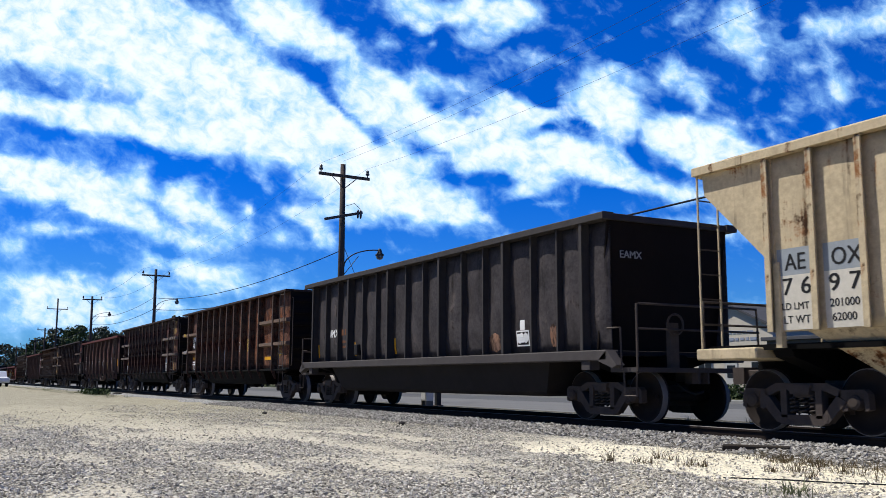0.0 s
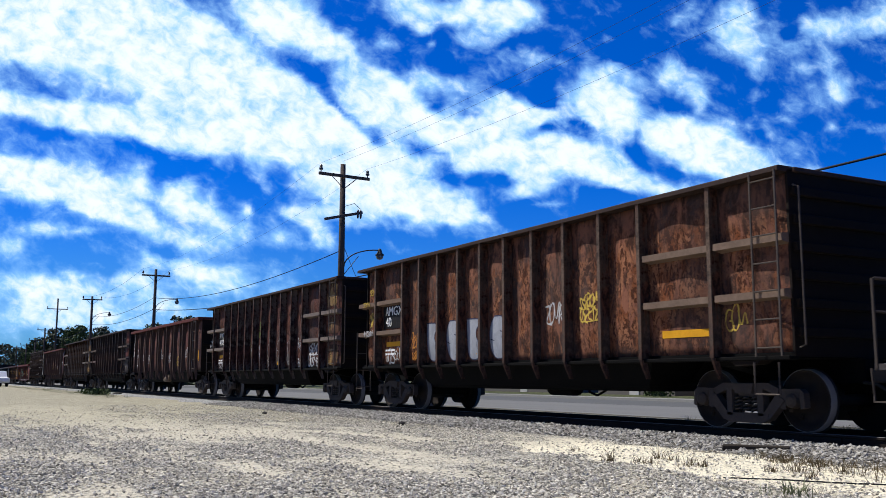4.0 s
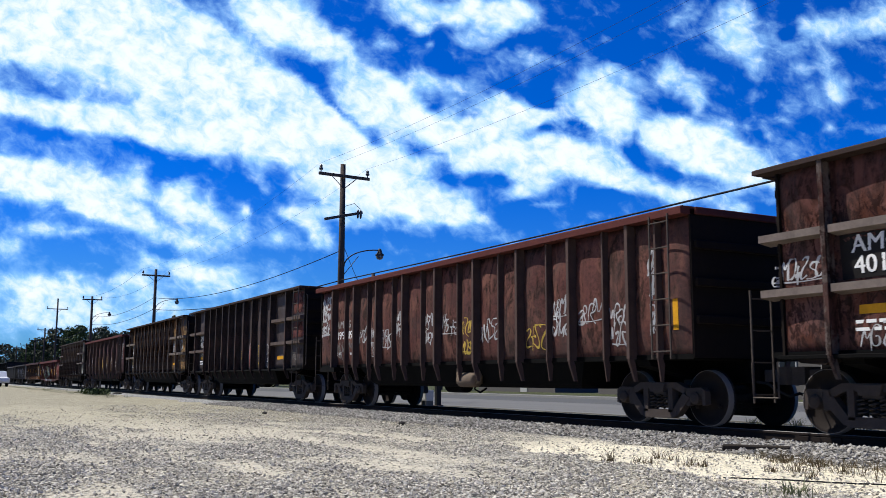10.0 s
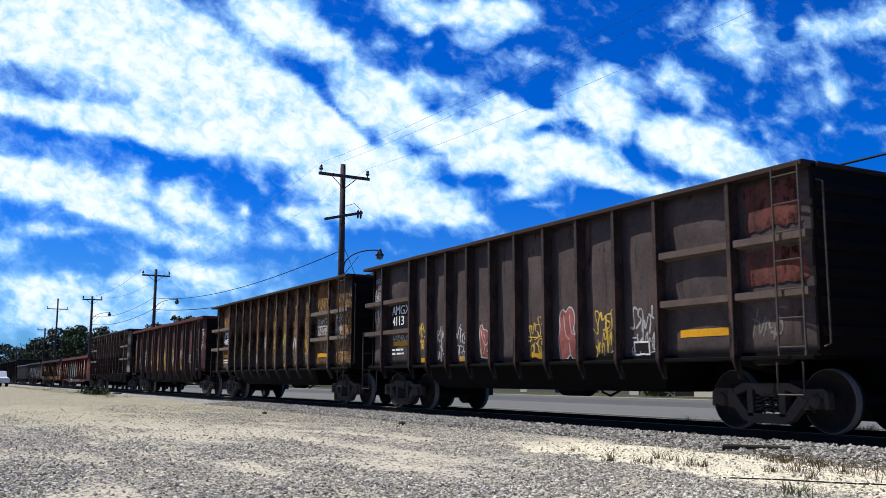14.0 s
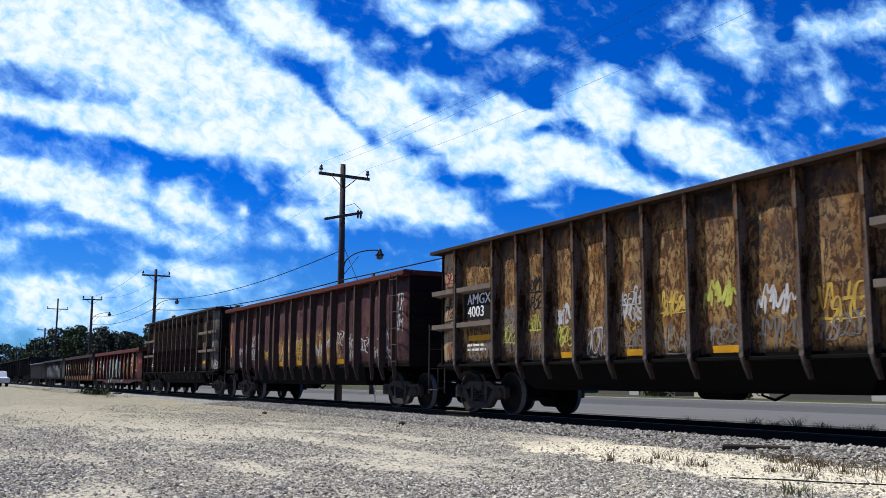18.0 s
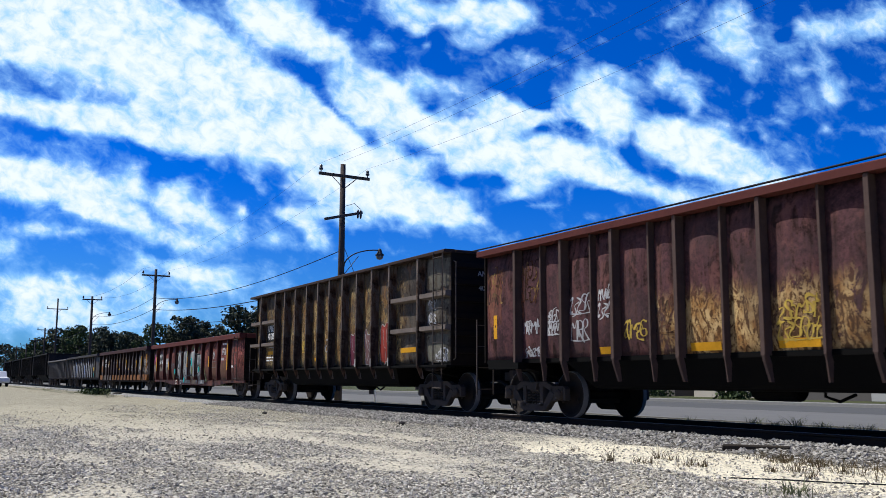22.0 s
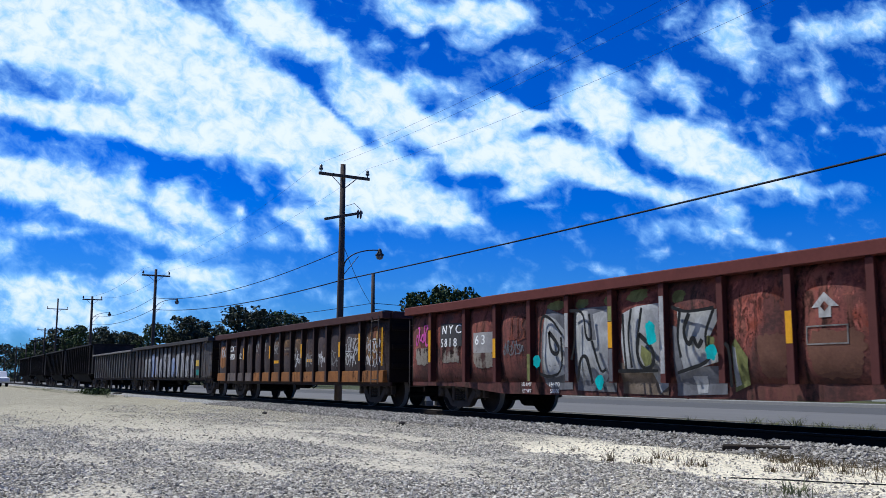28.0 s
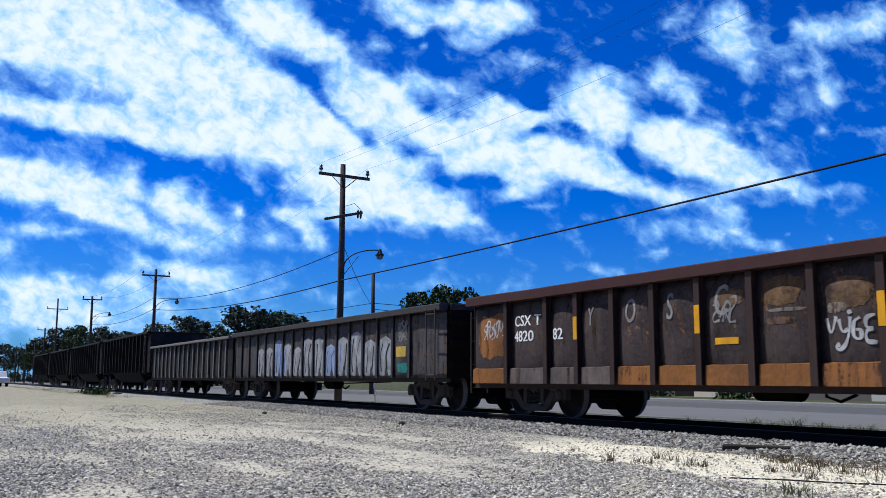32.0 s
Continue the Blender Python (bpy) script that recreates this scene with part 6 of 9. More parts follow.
def tall_gondola(x, label, paint, rib_paint, bar_paint, number, seed, L=14.9, drift=0.0, strips=((4, 1.30),), posts=None):
    """High-sided ribbed coal gondola with boxed corner fields, ladders at the corners and a low belly."""
    car = new_car(x, label)
    FACE["y"] = DEEPEST
    ribs = [r * L / 14.9 + drift * (0.0 if i in (0, 11) else 0.45 if i == 1 else 1.0) for i, r in enumerate(GON_RIBS)]
    ribs = list(posts) if posts else ribs
    zb, zt = 1.08, 3.78
    side(car, L, ribs, zb, zt - 0.02, paint, rib_paint, 0.055, 0.76, 0.078, seed=seed, dent=0.03, inset=0.24, sheet=1.39, splits=(1.97, 2.76))
    chords(car, L, zt, CHORD_DARK, 0.08, 0.31)
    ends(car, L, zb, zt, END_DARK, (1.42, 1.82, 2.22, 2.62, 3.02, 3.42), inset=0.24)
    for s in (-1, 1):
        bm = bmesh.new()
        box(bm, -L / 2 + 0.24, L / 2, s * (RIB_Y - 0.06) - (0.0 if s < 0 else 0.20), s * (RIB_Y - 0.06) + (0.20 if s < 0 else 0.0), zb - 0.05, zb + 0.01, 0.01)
        part("side_sill", bm, STEEL_SHADED, car)
    # level bars in the corner fields
    for a, b in ((0.02, ribs[0] - 0.06), (ribs[0] + 0.06, ribs[1] - 0.07), (ribs[10] + 0.07, ribs[11] - 0.07), (ribs[11] + 0.07, L - 0.02)):
        for z in (1.97, 2.76):
            bm = bmesh.new()
            prism(bm, [(-RIB_Y + 0.03, z + 0.045), (-RIB_Y + 0.03, z - 0.06), (-1.35, z - 0.10), (-1.35, z + 0.075)], "x", -L / 2 + a, -L / 2 + b)
            part("side_stiffener", bm, bar_paint, car, "level box stiffener")
    running_gear(car, L, 1.32)
    underframe(car, L, zb, 1.32, (-L / 2 + 3.0, L / 2 - 3.0, 0.55, 1.05))
    brake_gear(car, 0.8)
    ladder(car, L / 2 - 0.28, -RIB_Y - 0.03, 1.08, 3.72, 0.46, "x")
    ladder(car, -L / 2 - 0.26, -1.30, 0.42, 2.05, 0.42, "y")
    ladder(car, -L / 2 + 0.36, RIB_Y + 0.05, 1.05, 3.70, 0.46, "x")
    bm = bmesh.new()
    tube(bm, [(L / 2 - 0.58, -RIB_Y, 1.0), (L / 2 - 0.58, -RIB_Y, 0.55), (L / 2 - 0.14, -RIB_Y, 0.55), (L / 2 - 0.14, -RIB_Y, 1.0)], 0.018, 5)
    part("stirrup", bm, BAR_STEEL, car)
    bm = bmesh.new()
    tube(bm, [(L / 2 + 0.06, -1.42, 1.20), (L / 2 + 0.16, -1.42, 1.24), (L / 2 + 0.16, -1.42, 3.46), (L / 2 + 0.06, -1.42, 3.50)], 0.016, 5)
    part("grab_bar", bm, BAR_STEEL, car, "long upright grab bar on the end wall")
    bm = bmesh.new()
    tube(bm, [(-L / 2 - 0.26, -1.52, 1.0), (-L / 2 - 0.26, -1.52, 0.50), (-L / 2 + 0.2, -1.52, 0.50), (-L / 2 + 0.2, -1.52, 1.0)], 0.018, 5)
    part("stirrup", bm, BAR_STEEL, car)
    for s in (-1, 1):
        bm = bmesh.new()
        prism(bm, [(s * (L / 2 - 0.50), zb - 0.03), (s * (L / 2 - 1.16), zb - 0.03), (s * (L / 2 - 1.02), zb - 0.13), (s * (L / 2 - 0.62), zb - 0.10)], "y", -1.54, -1.3)
        part("jacking_bracket", bm, END_DARK, car)
    plate(car, "reflector", -L / 2 + ribs[0] + 0.35, -L / 2 + ribs[1] - 0.35, 1.60, 1.72, REFLECTOR, label="yellow reflective strip")
    if number[1] != "4018":
        plate(car, "reflector", -L / 2 + ribs[10] + 0.35, -L / 2 + ribs[11] - 0.25, 1.42, 1.54, REFLECTOR, label="yellow reflective strip")
    for i, z in strips:
        plate(car, "reflector", -L / 2 + ribs[i] + 0.30, -L / 2 + ribs[i + 1] - 0.22, z, z + 0.11, REFLECTOR, label="yellow reflective strip")
    plate(car, "number_board", -L / 2 + ribs[0] + 0.10, -L / 2 + ribs[1] - 0.10, 2.07, 2.66, BOARD_BLACK, FACE["y"] - 0.003, 0.05, label="black number board")
    a = -L / 2 + ribs[0] + 0.28
    if number:
        lettering(car, number[0], a, 2.41, 0.24, LETTER_WHITE, squeeze=1.05)
        lettering(car, number[1], a + 0.02, 2.13, 0.24, LETTER_WHITE, squeeze=1.10)
    bars_of_writing(car, a + 0.02, 1.48, 0.8, 2, LETTER_WHITE, 0.045, 0.1, seed)
    return car, ribs, L


CHORD_DARK = plain("dark_chord", (0.040, 0.026, 0.022), 0.75, 0.0, 0.4, 3.0, 0.3)
# end walls face away from the sun; their shade is put into this near-black
END_DARK = plain("shade_dark_end", (0.012, 0.008, 0.006), 0.8, 0.0, 0.5, 2.0, 0.3)
CHALK = plain("chalky_stencil", (0.34, 0.33, 0.31), 0.8, 0.0, 0.6, 9.0, 0.0)
BOARD_BLACK = plain("board_black", (0.018, 0.016, 0.015), 0.6, 0.0, 0.3, 5.0, 0.05)

# ---------------------------------------------------------------- the train, front to back


def low_gondola(x, L, zb, zt, ribs, label, paint, rib_paint, chord_paint, seed, chord=0.17, bulge=0.07, belly=0.0, rib_w=0.12, thin=(), sill=None, depth=RIB_Y):
    """Mill gondola: low bowed sides between ribs under a broad top chord."""
    car = new_car(x, label)
    FACE["y"] = SHALLOW
    side(car, L, ribs, zb, zt - chord, paint, rib_paint, bulge, None, rib_w, seed=seed, dent=0.02, thin=thin, depth=depth, sheet=1.43 if depth == RIB_Y else 1.47)
    chords(car, L, zt, chord_paint, chord, 0.30, 0.0, RIB_Y + 0.05)
    ends(car, L, zb, zt, END_DARK, (1.1, 1.6, 2.1))
    for s in (-1, 1):
        bm = bmesh.new()
        n = 20
        top, bot = [], []
        for i in range(n + 1):
            u = i / n
            xx = -L / 2 + L * u
            dip = belly * min(1.0, max(0.0, (min(u, 1 - u) - 0.14) * 9))
            top.append(bm.verts.new((xx, s * (PANEL_Y - 0.025), zb + 0.005)))
            bot.append(bm.verts.new((xx, s * (PANEL_Y - 0.025), zb - 0.10 - dip)))
        bt = [bm.verts.new((v.co.x, s * (PANEL_Y - 0.08), v.co.z)) for v in top]
        bb = [bm.verts.new((v.co.x, s * (PANEL_Y - 0.08), v.co.z)) for v in bot]
        for i in range(n):
            for q in ((top[i], top[i + 1], bot[i + 1], bot[i]), (bt[i], bb[i], bb[i + 1], bt[i + 1]), (top[i], bt[i], bt[i + 1], top[i + 1]), (bot[i], bot[i + 1], bb[i + 1], bb[i])):
                bm.faces.new(q)
        bm.faces.new((top[0], bot[0], bb[0], bt[0]))
        bm.faces.new((top[n], bt[n], bb[n], bot[n]))
        bmesh.ops.recalc_face_normals(bm, faces=bm.faces)
        part("side_sill", bm, sill or CHORD_DARK, car)
    running_gear(car, L, 1.75)
    underframe(car, L, max(zb + 0.25, 0.95), 1.75)
    brake_gear(car, -0.6)
    ladder(car, L / 2 - 0.42, -RIB_Y - 0.06, zb - 0.05, zt - 0.12, 0.44, "x")
    ladder(car, -L / 2 - 0.12, -1.25, 0.45, zt - 0.3, 0.42, "y")
    return car


def ribbed_gondola(x, L, label, paint, rib_paint, chord_paint, seed, zt=3.52, lead=0.0):
    """High-sided gondola with close ribs, every other one thinner, under a red top chord."""
    car = new_car(x, label)
    FACE["y"] = DEEP
    zb = 1.10
    ribs = [1.30, 2.14, 2.90, 3.74, 4.42, 5.32, 6.03, 6.96, 7.77, 8.77, 9.58, 10.53, 11.33, 12.30, 13.10, 14.05, 14.80, 15.45]
    ribs = [r + lead for r in ribs]
    n = len(ribs)
    side(car, L, ribs, zb, zt - 0.12, paint, rib_paint, 0.10, 0.72, 0.075, thin=tuple(range(1, n, 2)), seed=seed, dent=0.03, depth=1.62, sheet=1.395)
    chords(car, L, zt, chord_paint, 0.13, 0.30)
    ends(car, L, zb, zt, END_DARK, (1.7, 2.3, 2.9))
    running_gear(car, L, 1.30)
    underframe(car, L, zb, 1.30, (-L / 2 + 2.9, L / 2 - 2.9, 0.58, 1.1))
    brake_gear(car, -1.0)
    ladder(car, L / 2 - 0.50, -RIB_Y - 0.05, 1.08, zt - 0.1, 0.44, "x")
    ladder(car, -L / 2 - 0.22, -1.30, 0.42, 2.05, 0.42, "y")
    plate(car, "side_pad", -L / 2 + 0.45, -L / 2 + 1.6, 0.96, 1.09, STEEL_SHADED, RIB_Y, 0.2)
    return car, ribs


def build_train():
    # tan covered hopper at the front
    tan = car_paint("faded_tan_paint", (0.70, 0.56, 0.35), (0.26, 0.11, 0.04), None, 0.31, 2.0, grime=0.08, vary=0.32, dusty=0.14)
    L = 14.0
    car = new_car(-3.9, "faded tan covered hopper car with rust runs")
    ribs = [1.42, 2.20, 2.98, 3.80, 4.75, 5.9, 7.0, 7.95, 8.9, 9.85, 10.74, 11.62, 12.50]
    side(car, L, ribs, 1.42, 3.92, tan, tan, 0.02, None, 0.095, seed=3, dent=0.01, open_ends=True, sheet=1.50)
    chords(car, L, 4.06, tan, 0.14, 0.22)
    bm = bmesh.new()
    prism(bm, [(-1.64, 4.03), (-0.9, 4.30), (0.9, 4.30), (1.64, 4.03)], "x", -L / 2 + 0.05, L / 2 - 0.05)
    part("roof", bm, tan, car)
    bm = bmesh.new()
    box(bm, -L / 2 + 0.6, L / 2 - 0.6, -0.45, 0.45, 4.36, 4.40)
    for k in range(14):
        box(bm, -L / 2 + 0.8 + k * 0.95, -L / 2 + 0.86 + k * 0.95, -0.42, 0.42, 4.29, 4.37)
    part("running_board", bm, BAR_STEEL, car)
    for s in (-1, 1):
        bm = bmesh.new()
        prism(bm, [(s * (L / 2 - 0.10), 4.0), (s * (L / 2 - 0.14), 3.60), (s * (L / 2 - 1.50), 2.30), (s * (L / 2 - 1.50), 2.36), (s * (L / 2 - 0.20), 3.62), (s * (L / 2 - 0.16), 4.0)], "y", -1.49, 1.49)
        part("end_slope_sheet", bm, tan, car)
        for q in (-1, 1):
            bm = bmesh.new()
            prism(bm, [(s * (L / 2 - 0.10), 4.0), (s * (L / 2 - 0.14), 3.60), (s * (L / 2 - 1.46), 2.34), (s * (L / 2 - 1.46), 4.0)], "y", q * 1.50, q * 1.53)
            part("end_side_panel", bm, tan, car)
            bm = bmesh.new()
            box(bm, s * (L / 2 - 1.5) - 0.05, s * (L / 2 - 1.5) + 0.05, q * 1.5 - 0.05, q * 1.5 + 0.05, 1.2, 2.4)
            part("end_post", bm, tan, car)
        for yy in (-1.45, 1.45):
            ladder(car, s * (L / 2 - 0.02), yy * 0.93, 1.1, 4.05, 0.42, "y", tan)
        bm = bmesh.new()
        box(bm, s * L / 2 - 0.1 if s < 0 else L / 2 - 1.1, s * L / 2 + 1.1 if s < 0 else L / 2 + 0.1, -1.58, 1.58, 1.05, 1.22, 0.02)
        part("end_sill", bm, tan, car)
        bm = bmesh.new()
        tube(bm, [(s * (L / 2), -1.5, 1.2), (s * (L / 2), -1.5, 1.95), (s * (L / 2), 1.5, 1.95), (s * (L / 2), 1.5, 1.2)], 0.022, 5)
        tube(bm, [(s * (L / 2), -1.5, 1.6), (s * (L / 2), 1.5, 1.6)], 0.018, 5)
        part("handrail", bm, BAR_STEEL, car)
    for k in (-1, 0, 1):
        bm = bmesh.new()
        c = k * 3.4
        v = [bm.verts.new(p) for p in ((c - 1.7, -1.5, 1.45), (c + 1.7, -1.5, 1.45), (c + 1.7, 1.5, 1.45), (c - 1.7, 1.5, 1.45), (c - 0.45, -0.5, 0.42), (c + 0.45, -0.5, 0.42), (c + 0.45, 0.5, 0.42), (c - 0.45, 0.5, 0.42))]
        for q in ((0, 1, 5, 4), (1, 2, 6, 5), (2, 3, 7, 6), (3, 0, 4, 7), (4, 5, 6, 7), (0, 3, 2, 1)):
            bm.faces.new([v[i] for i in q])
        bmesh.ops.recalc_face_normals(bm, faces=bm.faces)
        part("discharge_hopper", bm, tan, car)
    running_gear(car, L, 1.42)
    underframe(car, L, 1.2, 1.42)
    grey = plain("patch_grey_paint", (0.26, 0.28, 0.29), 0.6)
    white = plain("patch_white_paint", (0.52, 0.48, 0.40), 0.6)
    a = -L / 2
    for i, (t1, t2) in ((1, ("AE", "76")), (2, ("OX", "97"))):
        x0, x1 = a + ribs[i - 1] + 0.08, a + ribs[i] - 0.08
        plate(car, "number_patch", x0, x1, 2.20, 2.58, grey, FACE["y"] - 0.02, label="grey repainted patch")
        plate(car, "data_patch", x0, x1, 1.44, 2.20, white, FACE["y"] - 0.02, label="white repainted patch")
        lettering(car, t1, x0 + (0.13 if i == 1 else 0.12), 2.27, 0.24, LETTER_BLACK, FACE["y"] - 0.008, 0.92)
        lettering(car, t2[0], x0 + 0.06, 1.93, 0.24, LETTER_BLACK, FACE["y"] - 0.008, 1.15)
        lettering(car, t2[1], x0 + 0.38, 1.93, 0.24, LETTER_BLACK, FACE["y"] - 0.008, 1.15)
    lettering(car, "LD LMT", a + ribs[0] + 0.12, 1.72, 0.10, LETTER_BLACK, FACE["y"] - 0.008)
    lettering(car, "LT WT", a + ribs[0] + 0.14, 1.53, 0.11, LETTER_BLACK, FACE["y"] - 0.008)
    lettering(car, "201000", a + ribs[1] + 0.15, 1.72, 0.11, LETTER_BLACK, FACE["y"] - 0.008)
    lettering(car, "62000", a + ribs[1] + 0.17, 1.53, 0.11, LETTER_BLACK, FACE["y"] - 0.008)

    # black bathtub gondola
    black = car_paint("black_gondola_paint", (0.072, 0.062, 0.061), (0.11, 0.090, 0.083), None, 0.30, 11.0, grime=0.10, vary=0.8, dusty=0.35)
    grey_black = plain("dusty_black_rib", (0.052, 0.046, 0.043), 0.7, 0.0, 0.4, 3.0, 0.2)
    dusty_sill = plain("dusty_black_sill", (0.064, 0.056, 0.053), 0.75, 0.0, 0.4, 1.5, 0.2)
    L = 15.0
    car = new_car(-20.75, "black high-sided bathtub gondola car")
    ribs = [0.58, 1.55, 2.5, 3.40, 4.3, 5.2, 6.05, 7.0, 7.95, 8.88, 9.85, 10.8, 11.7, 12.66, 13.55, 14.4]
    side(car, L, ribs, 1.28, 3.62, black, grey_black, 0.07, None, 0.08, seed=21, dent=0.035, sheet=1.40, thin=(1, 2, 4, 5, 7, 8, 10, 11, 13, 14))
    chords(car, L, 3.74, grey_black, 0.13, 0.26, 0.10)
    FACE["y"] = DEEP
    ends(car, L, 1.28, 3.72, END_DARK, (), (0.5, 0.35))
    end_lettering(car, "EAMX", L / 2 - 0.06, -1.15, 2.95, 0.14, CHALK)
    for s in (-1, 1):
        bm = bmesh.new()
        box(bm, -L / 2 - 0.15, L / 2 + 0.15, s * 1.66 - (0.0 if s < 0 else 0.28), s * 1.66 + (0.28 if s < 0 else 0.0), 1.08, 1.27, 0.02)
        part("side_sill", bm, dusty_sill, car)
    bm = bmesh.new()
    for s in (-1, 1):
        prism(bm, [(s * (L / 2 + 0.15), 1.27), (s * (L / 2 + 0.42), 1.0), (s * (L / 2 + 0.30), 0.95), (s * (L / 2 - 0.1), 1.08)], "y", -1.66, -1.48)
        box(bm, min(s * L / 2, s * (L / 2 + 0.75)), max(s * L / 2, s * (L / 2 + 0.75)), -1.45, 1.45, 0.88, 0.96)
        box(bm, s * (L / 2 - 0.5) - 0.12, s * (L / 2 - 0.5) + 0.12, -1.62, -1.4, 0.92, 1.08)
    part("end_platform", bm, dusty_sill, car)
    for s in (-1, 1):
        bm = bmesh.new()
        e = L / 2 + 0.72
        tube(bm, [(s * e, -1.45, 0.90), (s * e, -1.45, 2.05), (s * e, -1.40, 2.05), (s * e, 1.40, 2.05), (s * e, 1.45, 0.90)], 0.024, 5)
        tube(bm, [(s * e, -1.45, 1.62), (s * e, 1.45, 1.62)], 0.02, 5)
        tube(bm, [(s * (L / 2 + 0.05), -1.55, 1.65), (s * (L / 2 + 0.40), -1.55, 1.65), (s * (L / 2 + 0.42), -1.55, 0.92)], 0.02, 5)
        tube(bm, [(s * (L / 2 + 0.42), -1.5, 0.9), (s * (L / 2 + 0.44), -1.5, 0.48), (s * (L / 2 + 0.74), -1.5, 0.48), (s * (L / 2 + 0.76), -1.5, 0.9)], 0.02, 5)
        part("handrail", bm, BAR_STEEL, car)
    bm = bmesh.new()
    disc(bm, (L / 2 + 0.62, -0.5, 1.72), "x", [(-0.01, 0.19), (0.02, 0.20), (0.03, 0.17), (0.0, 0.16), (-0.01, 0.19)], 16)
    box(bm, L / 2 + 0.50, L / 2 + 0.60, -0.6, -0.4, 0.95, 1.75)
    part("hand_brake", bm, BAR_STEEL, car, "hand brake wheel and stand")
    running_gear(car, L, 0.75)
    underframe(car, L, 1.2, 0.75, (-L / 2 + 1.6, L / 2 - 1.9, 0.42, 1.15), plain("bathtub_black", (0.020, 0.017, 0.016), 0.8, 0.0, 0.6, 0.9, 0.3))
    lettering(car, "E", -L / 2 + 1.31, 1.98, 0.24, LETTER_WHITE, FACE["y"] + 0.002, 0.95)
    lettering(car, "AMX", -L / 2 + 1.66, 1.98, 0.24, LETTER_WHITE, FACE["y"] + 0.002, 0.98)
    for k, (z, tall) in enumerate(((2.02, 0.17), (1.80, 0.07), (1.66, 0.06))):
        bars_of_writing(car, -L / 2 + 2.60, z, 0.62, 1, spray("orange_stencil", (0.20, 0.085, 0.040)), tall, 0.1, 40 + k)
    bm = bmesh.new()
    box(bm, -L / 2 + 3.74, -L / 2 + 3.98, -1.56, -1.42, 1.42, 1.72, 0.015)
    part("retainer_box", bm, BOARD_BLACK, car, "small black box beside the reflector")
    for x in (0.68, 3.54, 6.16):
        plate(car, "reflector", -L / 2 + x, -L / 2 + x + 0.10, 1.40, 1.80, REFLECTOR, label="yellow reflective strip")
    plate(car, "data_plate", 4.48, 4.92, 1.42, 1.74, LETTER_WHITE, label="white-framed data stencil")
    plate(car, "data_field", 4.51, 4.89, 1.45, 1.71, BOARD_BLACK, FACE["y"] + 0.003)
    plate(car, "data_plate", 4.63, 4.80, 1.75, 1.95, LETTER_WHITE)
    bars_of_writing(car, 4.55, 1.61, 0.28, 2, LETTER_WHITE, 0.05, 0.11, 3, FACE["y"] + 0.006)
    stain = car_paint("orange_stain", (0.50, 0.25, 0.14), (0.22, 0.13, 0.09), None, 0.5, 27.0, grime=0.05, dusty=0.25)
    ragged(car, 3.30, 3.92, 1.31, 1.74, stain, 309, "rust_stain", FACE["y"] - 0.002, 0.3)
    ragged(car, 5.66, 5.92, 1.33, 1.86, stain, 316, "rust_stain", FACE["y"] - 0.002, 0.3)

    # the tall rusty gondolas and what stands between them
    def tall(x, label, paint, rust, peel, amount, shift, number, seed, rib=(0.19, 0.13, 0.095), drift=0.0, strips=((4, 1.30),), L=14.9, posts=None, **kw):
        p = car_paint("peeling_paint_%d" % seed, paint, rust, peel, amount, shift, **kw)
        rib = tuple(c * 0.85 for c in rib)
        r = car_paint("rib_paint_%d" % seed, rib, tuple(0.6 * c for c in rust), None, 0.5, shift + 2, grime=0.1)
        b = plain("bar_paint_%d" % seed, tuple(c * min(1.15, 0.15 / max(rib)) for c in rib), 0.8, 0.0, 0.7, 3.0, 0.3)
        return tall_gondola(x, label, p, r, b, number, seed, L, drift, strips, posts)

    OLD_YELLOW = car_paint("old_yellow_paint", (0.62, 0.38, 0.12), (0.14, 0.055, 0.03), None, 0.55, 15.0, grime=0.1)
    OLD_RED = car_paint("old_red_paint", (0.21, 0.070, 0.060), (0.12, 0.04, 0.03), None, 0.5, 16.0, grime=0.1)
    OXIDE_PATCH = car_paint("oxide_patch", (0.34, 0.13, 0.08), (0.16, 0.05, 0.035), None, 0.5, 18.0, grime=0.1)
    W, Y = spray("white", (0.52, 0.51, 0.50)), spray("yellow", (0.62, 0.42, 0.08))
    R_, G_ = spray("red", (0.25, 0.026, 0.035)), spray("green", (0.22, 0.36, 0.06))
    S_, O_ = spray("silver", (0.42, 0.42, 0.41), 0.6), spray("orange", (0.55, 0.22, 0.04))
    K_, T_ = spray("black", (0.02, 0.02, 0.02)), spray("teal", (0.02, 0.42, 0.42))
    P_, B_ = spray("pink", (0.60, 0.10, 0.35)), spray("blue", (0.10, 0.16, 0.45))

    car, rb, L = tall(-37.68, "rusty brown high-sided gondola car with silver throw-up graffiti", (0.125, 0.066, 0.050), (0.21, 0.085, 0.050), (0.27, 0.118, 0.060), 0.6, 1.0, ("AMGX", "40"), 31, cover=0.46)
    a = -L / 2
    for i, k in ((2, 0), (3, 1), (4, 2), (5, 3)):
        x0, x1 = a + rb[i] + 0.16, a + rb[i + 1] - 0.16
        throw_up(car, x0 - 0.06, x1 + 0.02, 1.16, 2.10, spray("chrome", (0.33, 0.34, 0.37), 0.75), spray("dark_blue", (0.06, 0.06, 0.10)), (2, 3, 2, 3)[k], 0.03)
    scribble(car, a + rb[1] + 0.15, a + rb[2] - 0.1, 1.55, 2.0, O_, 61, 0.03, 4)
    scribble(car, a + rb[1] + 0.25, a + rb[2] - 0.15, 1.25, 1.45, O_, 62, 0.024, 3)
    scribble(car, a + rb[0] + 0.3, a + rb[1] - 0.1, 1.18, 1.55, W, 63, 0.026, 3)
    lettering(car, "SEMA", a + 0.40, 3.02, 0.18, Y, squeeze=0.85)
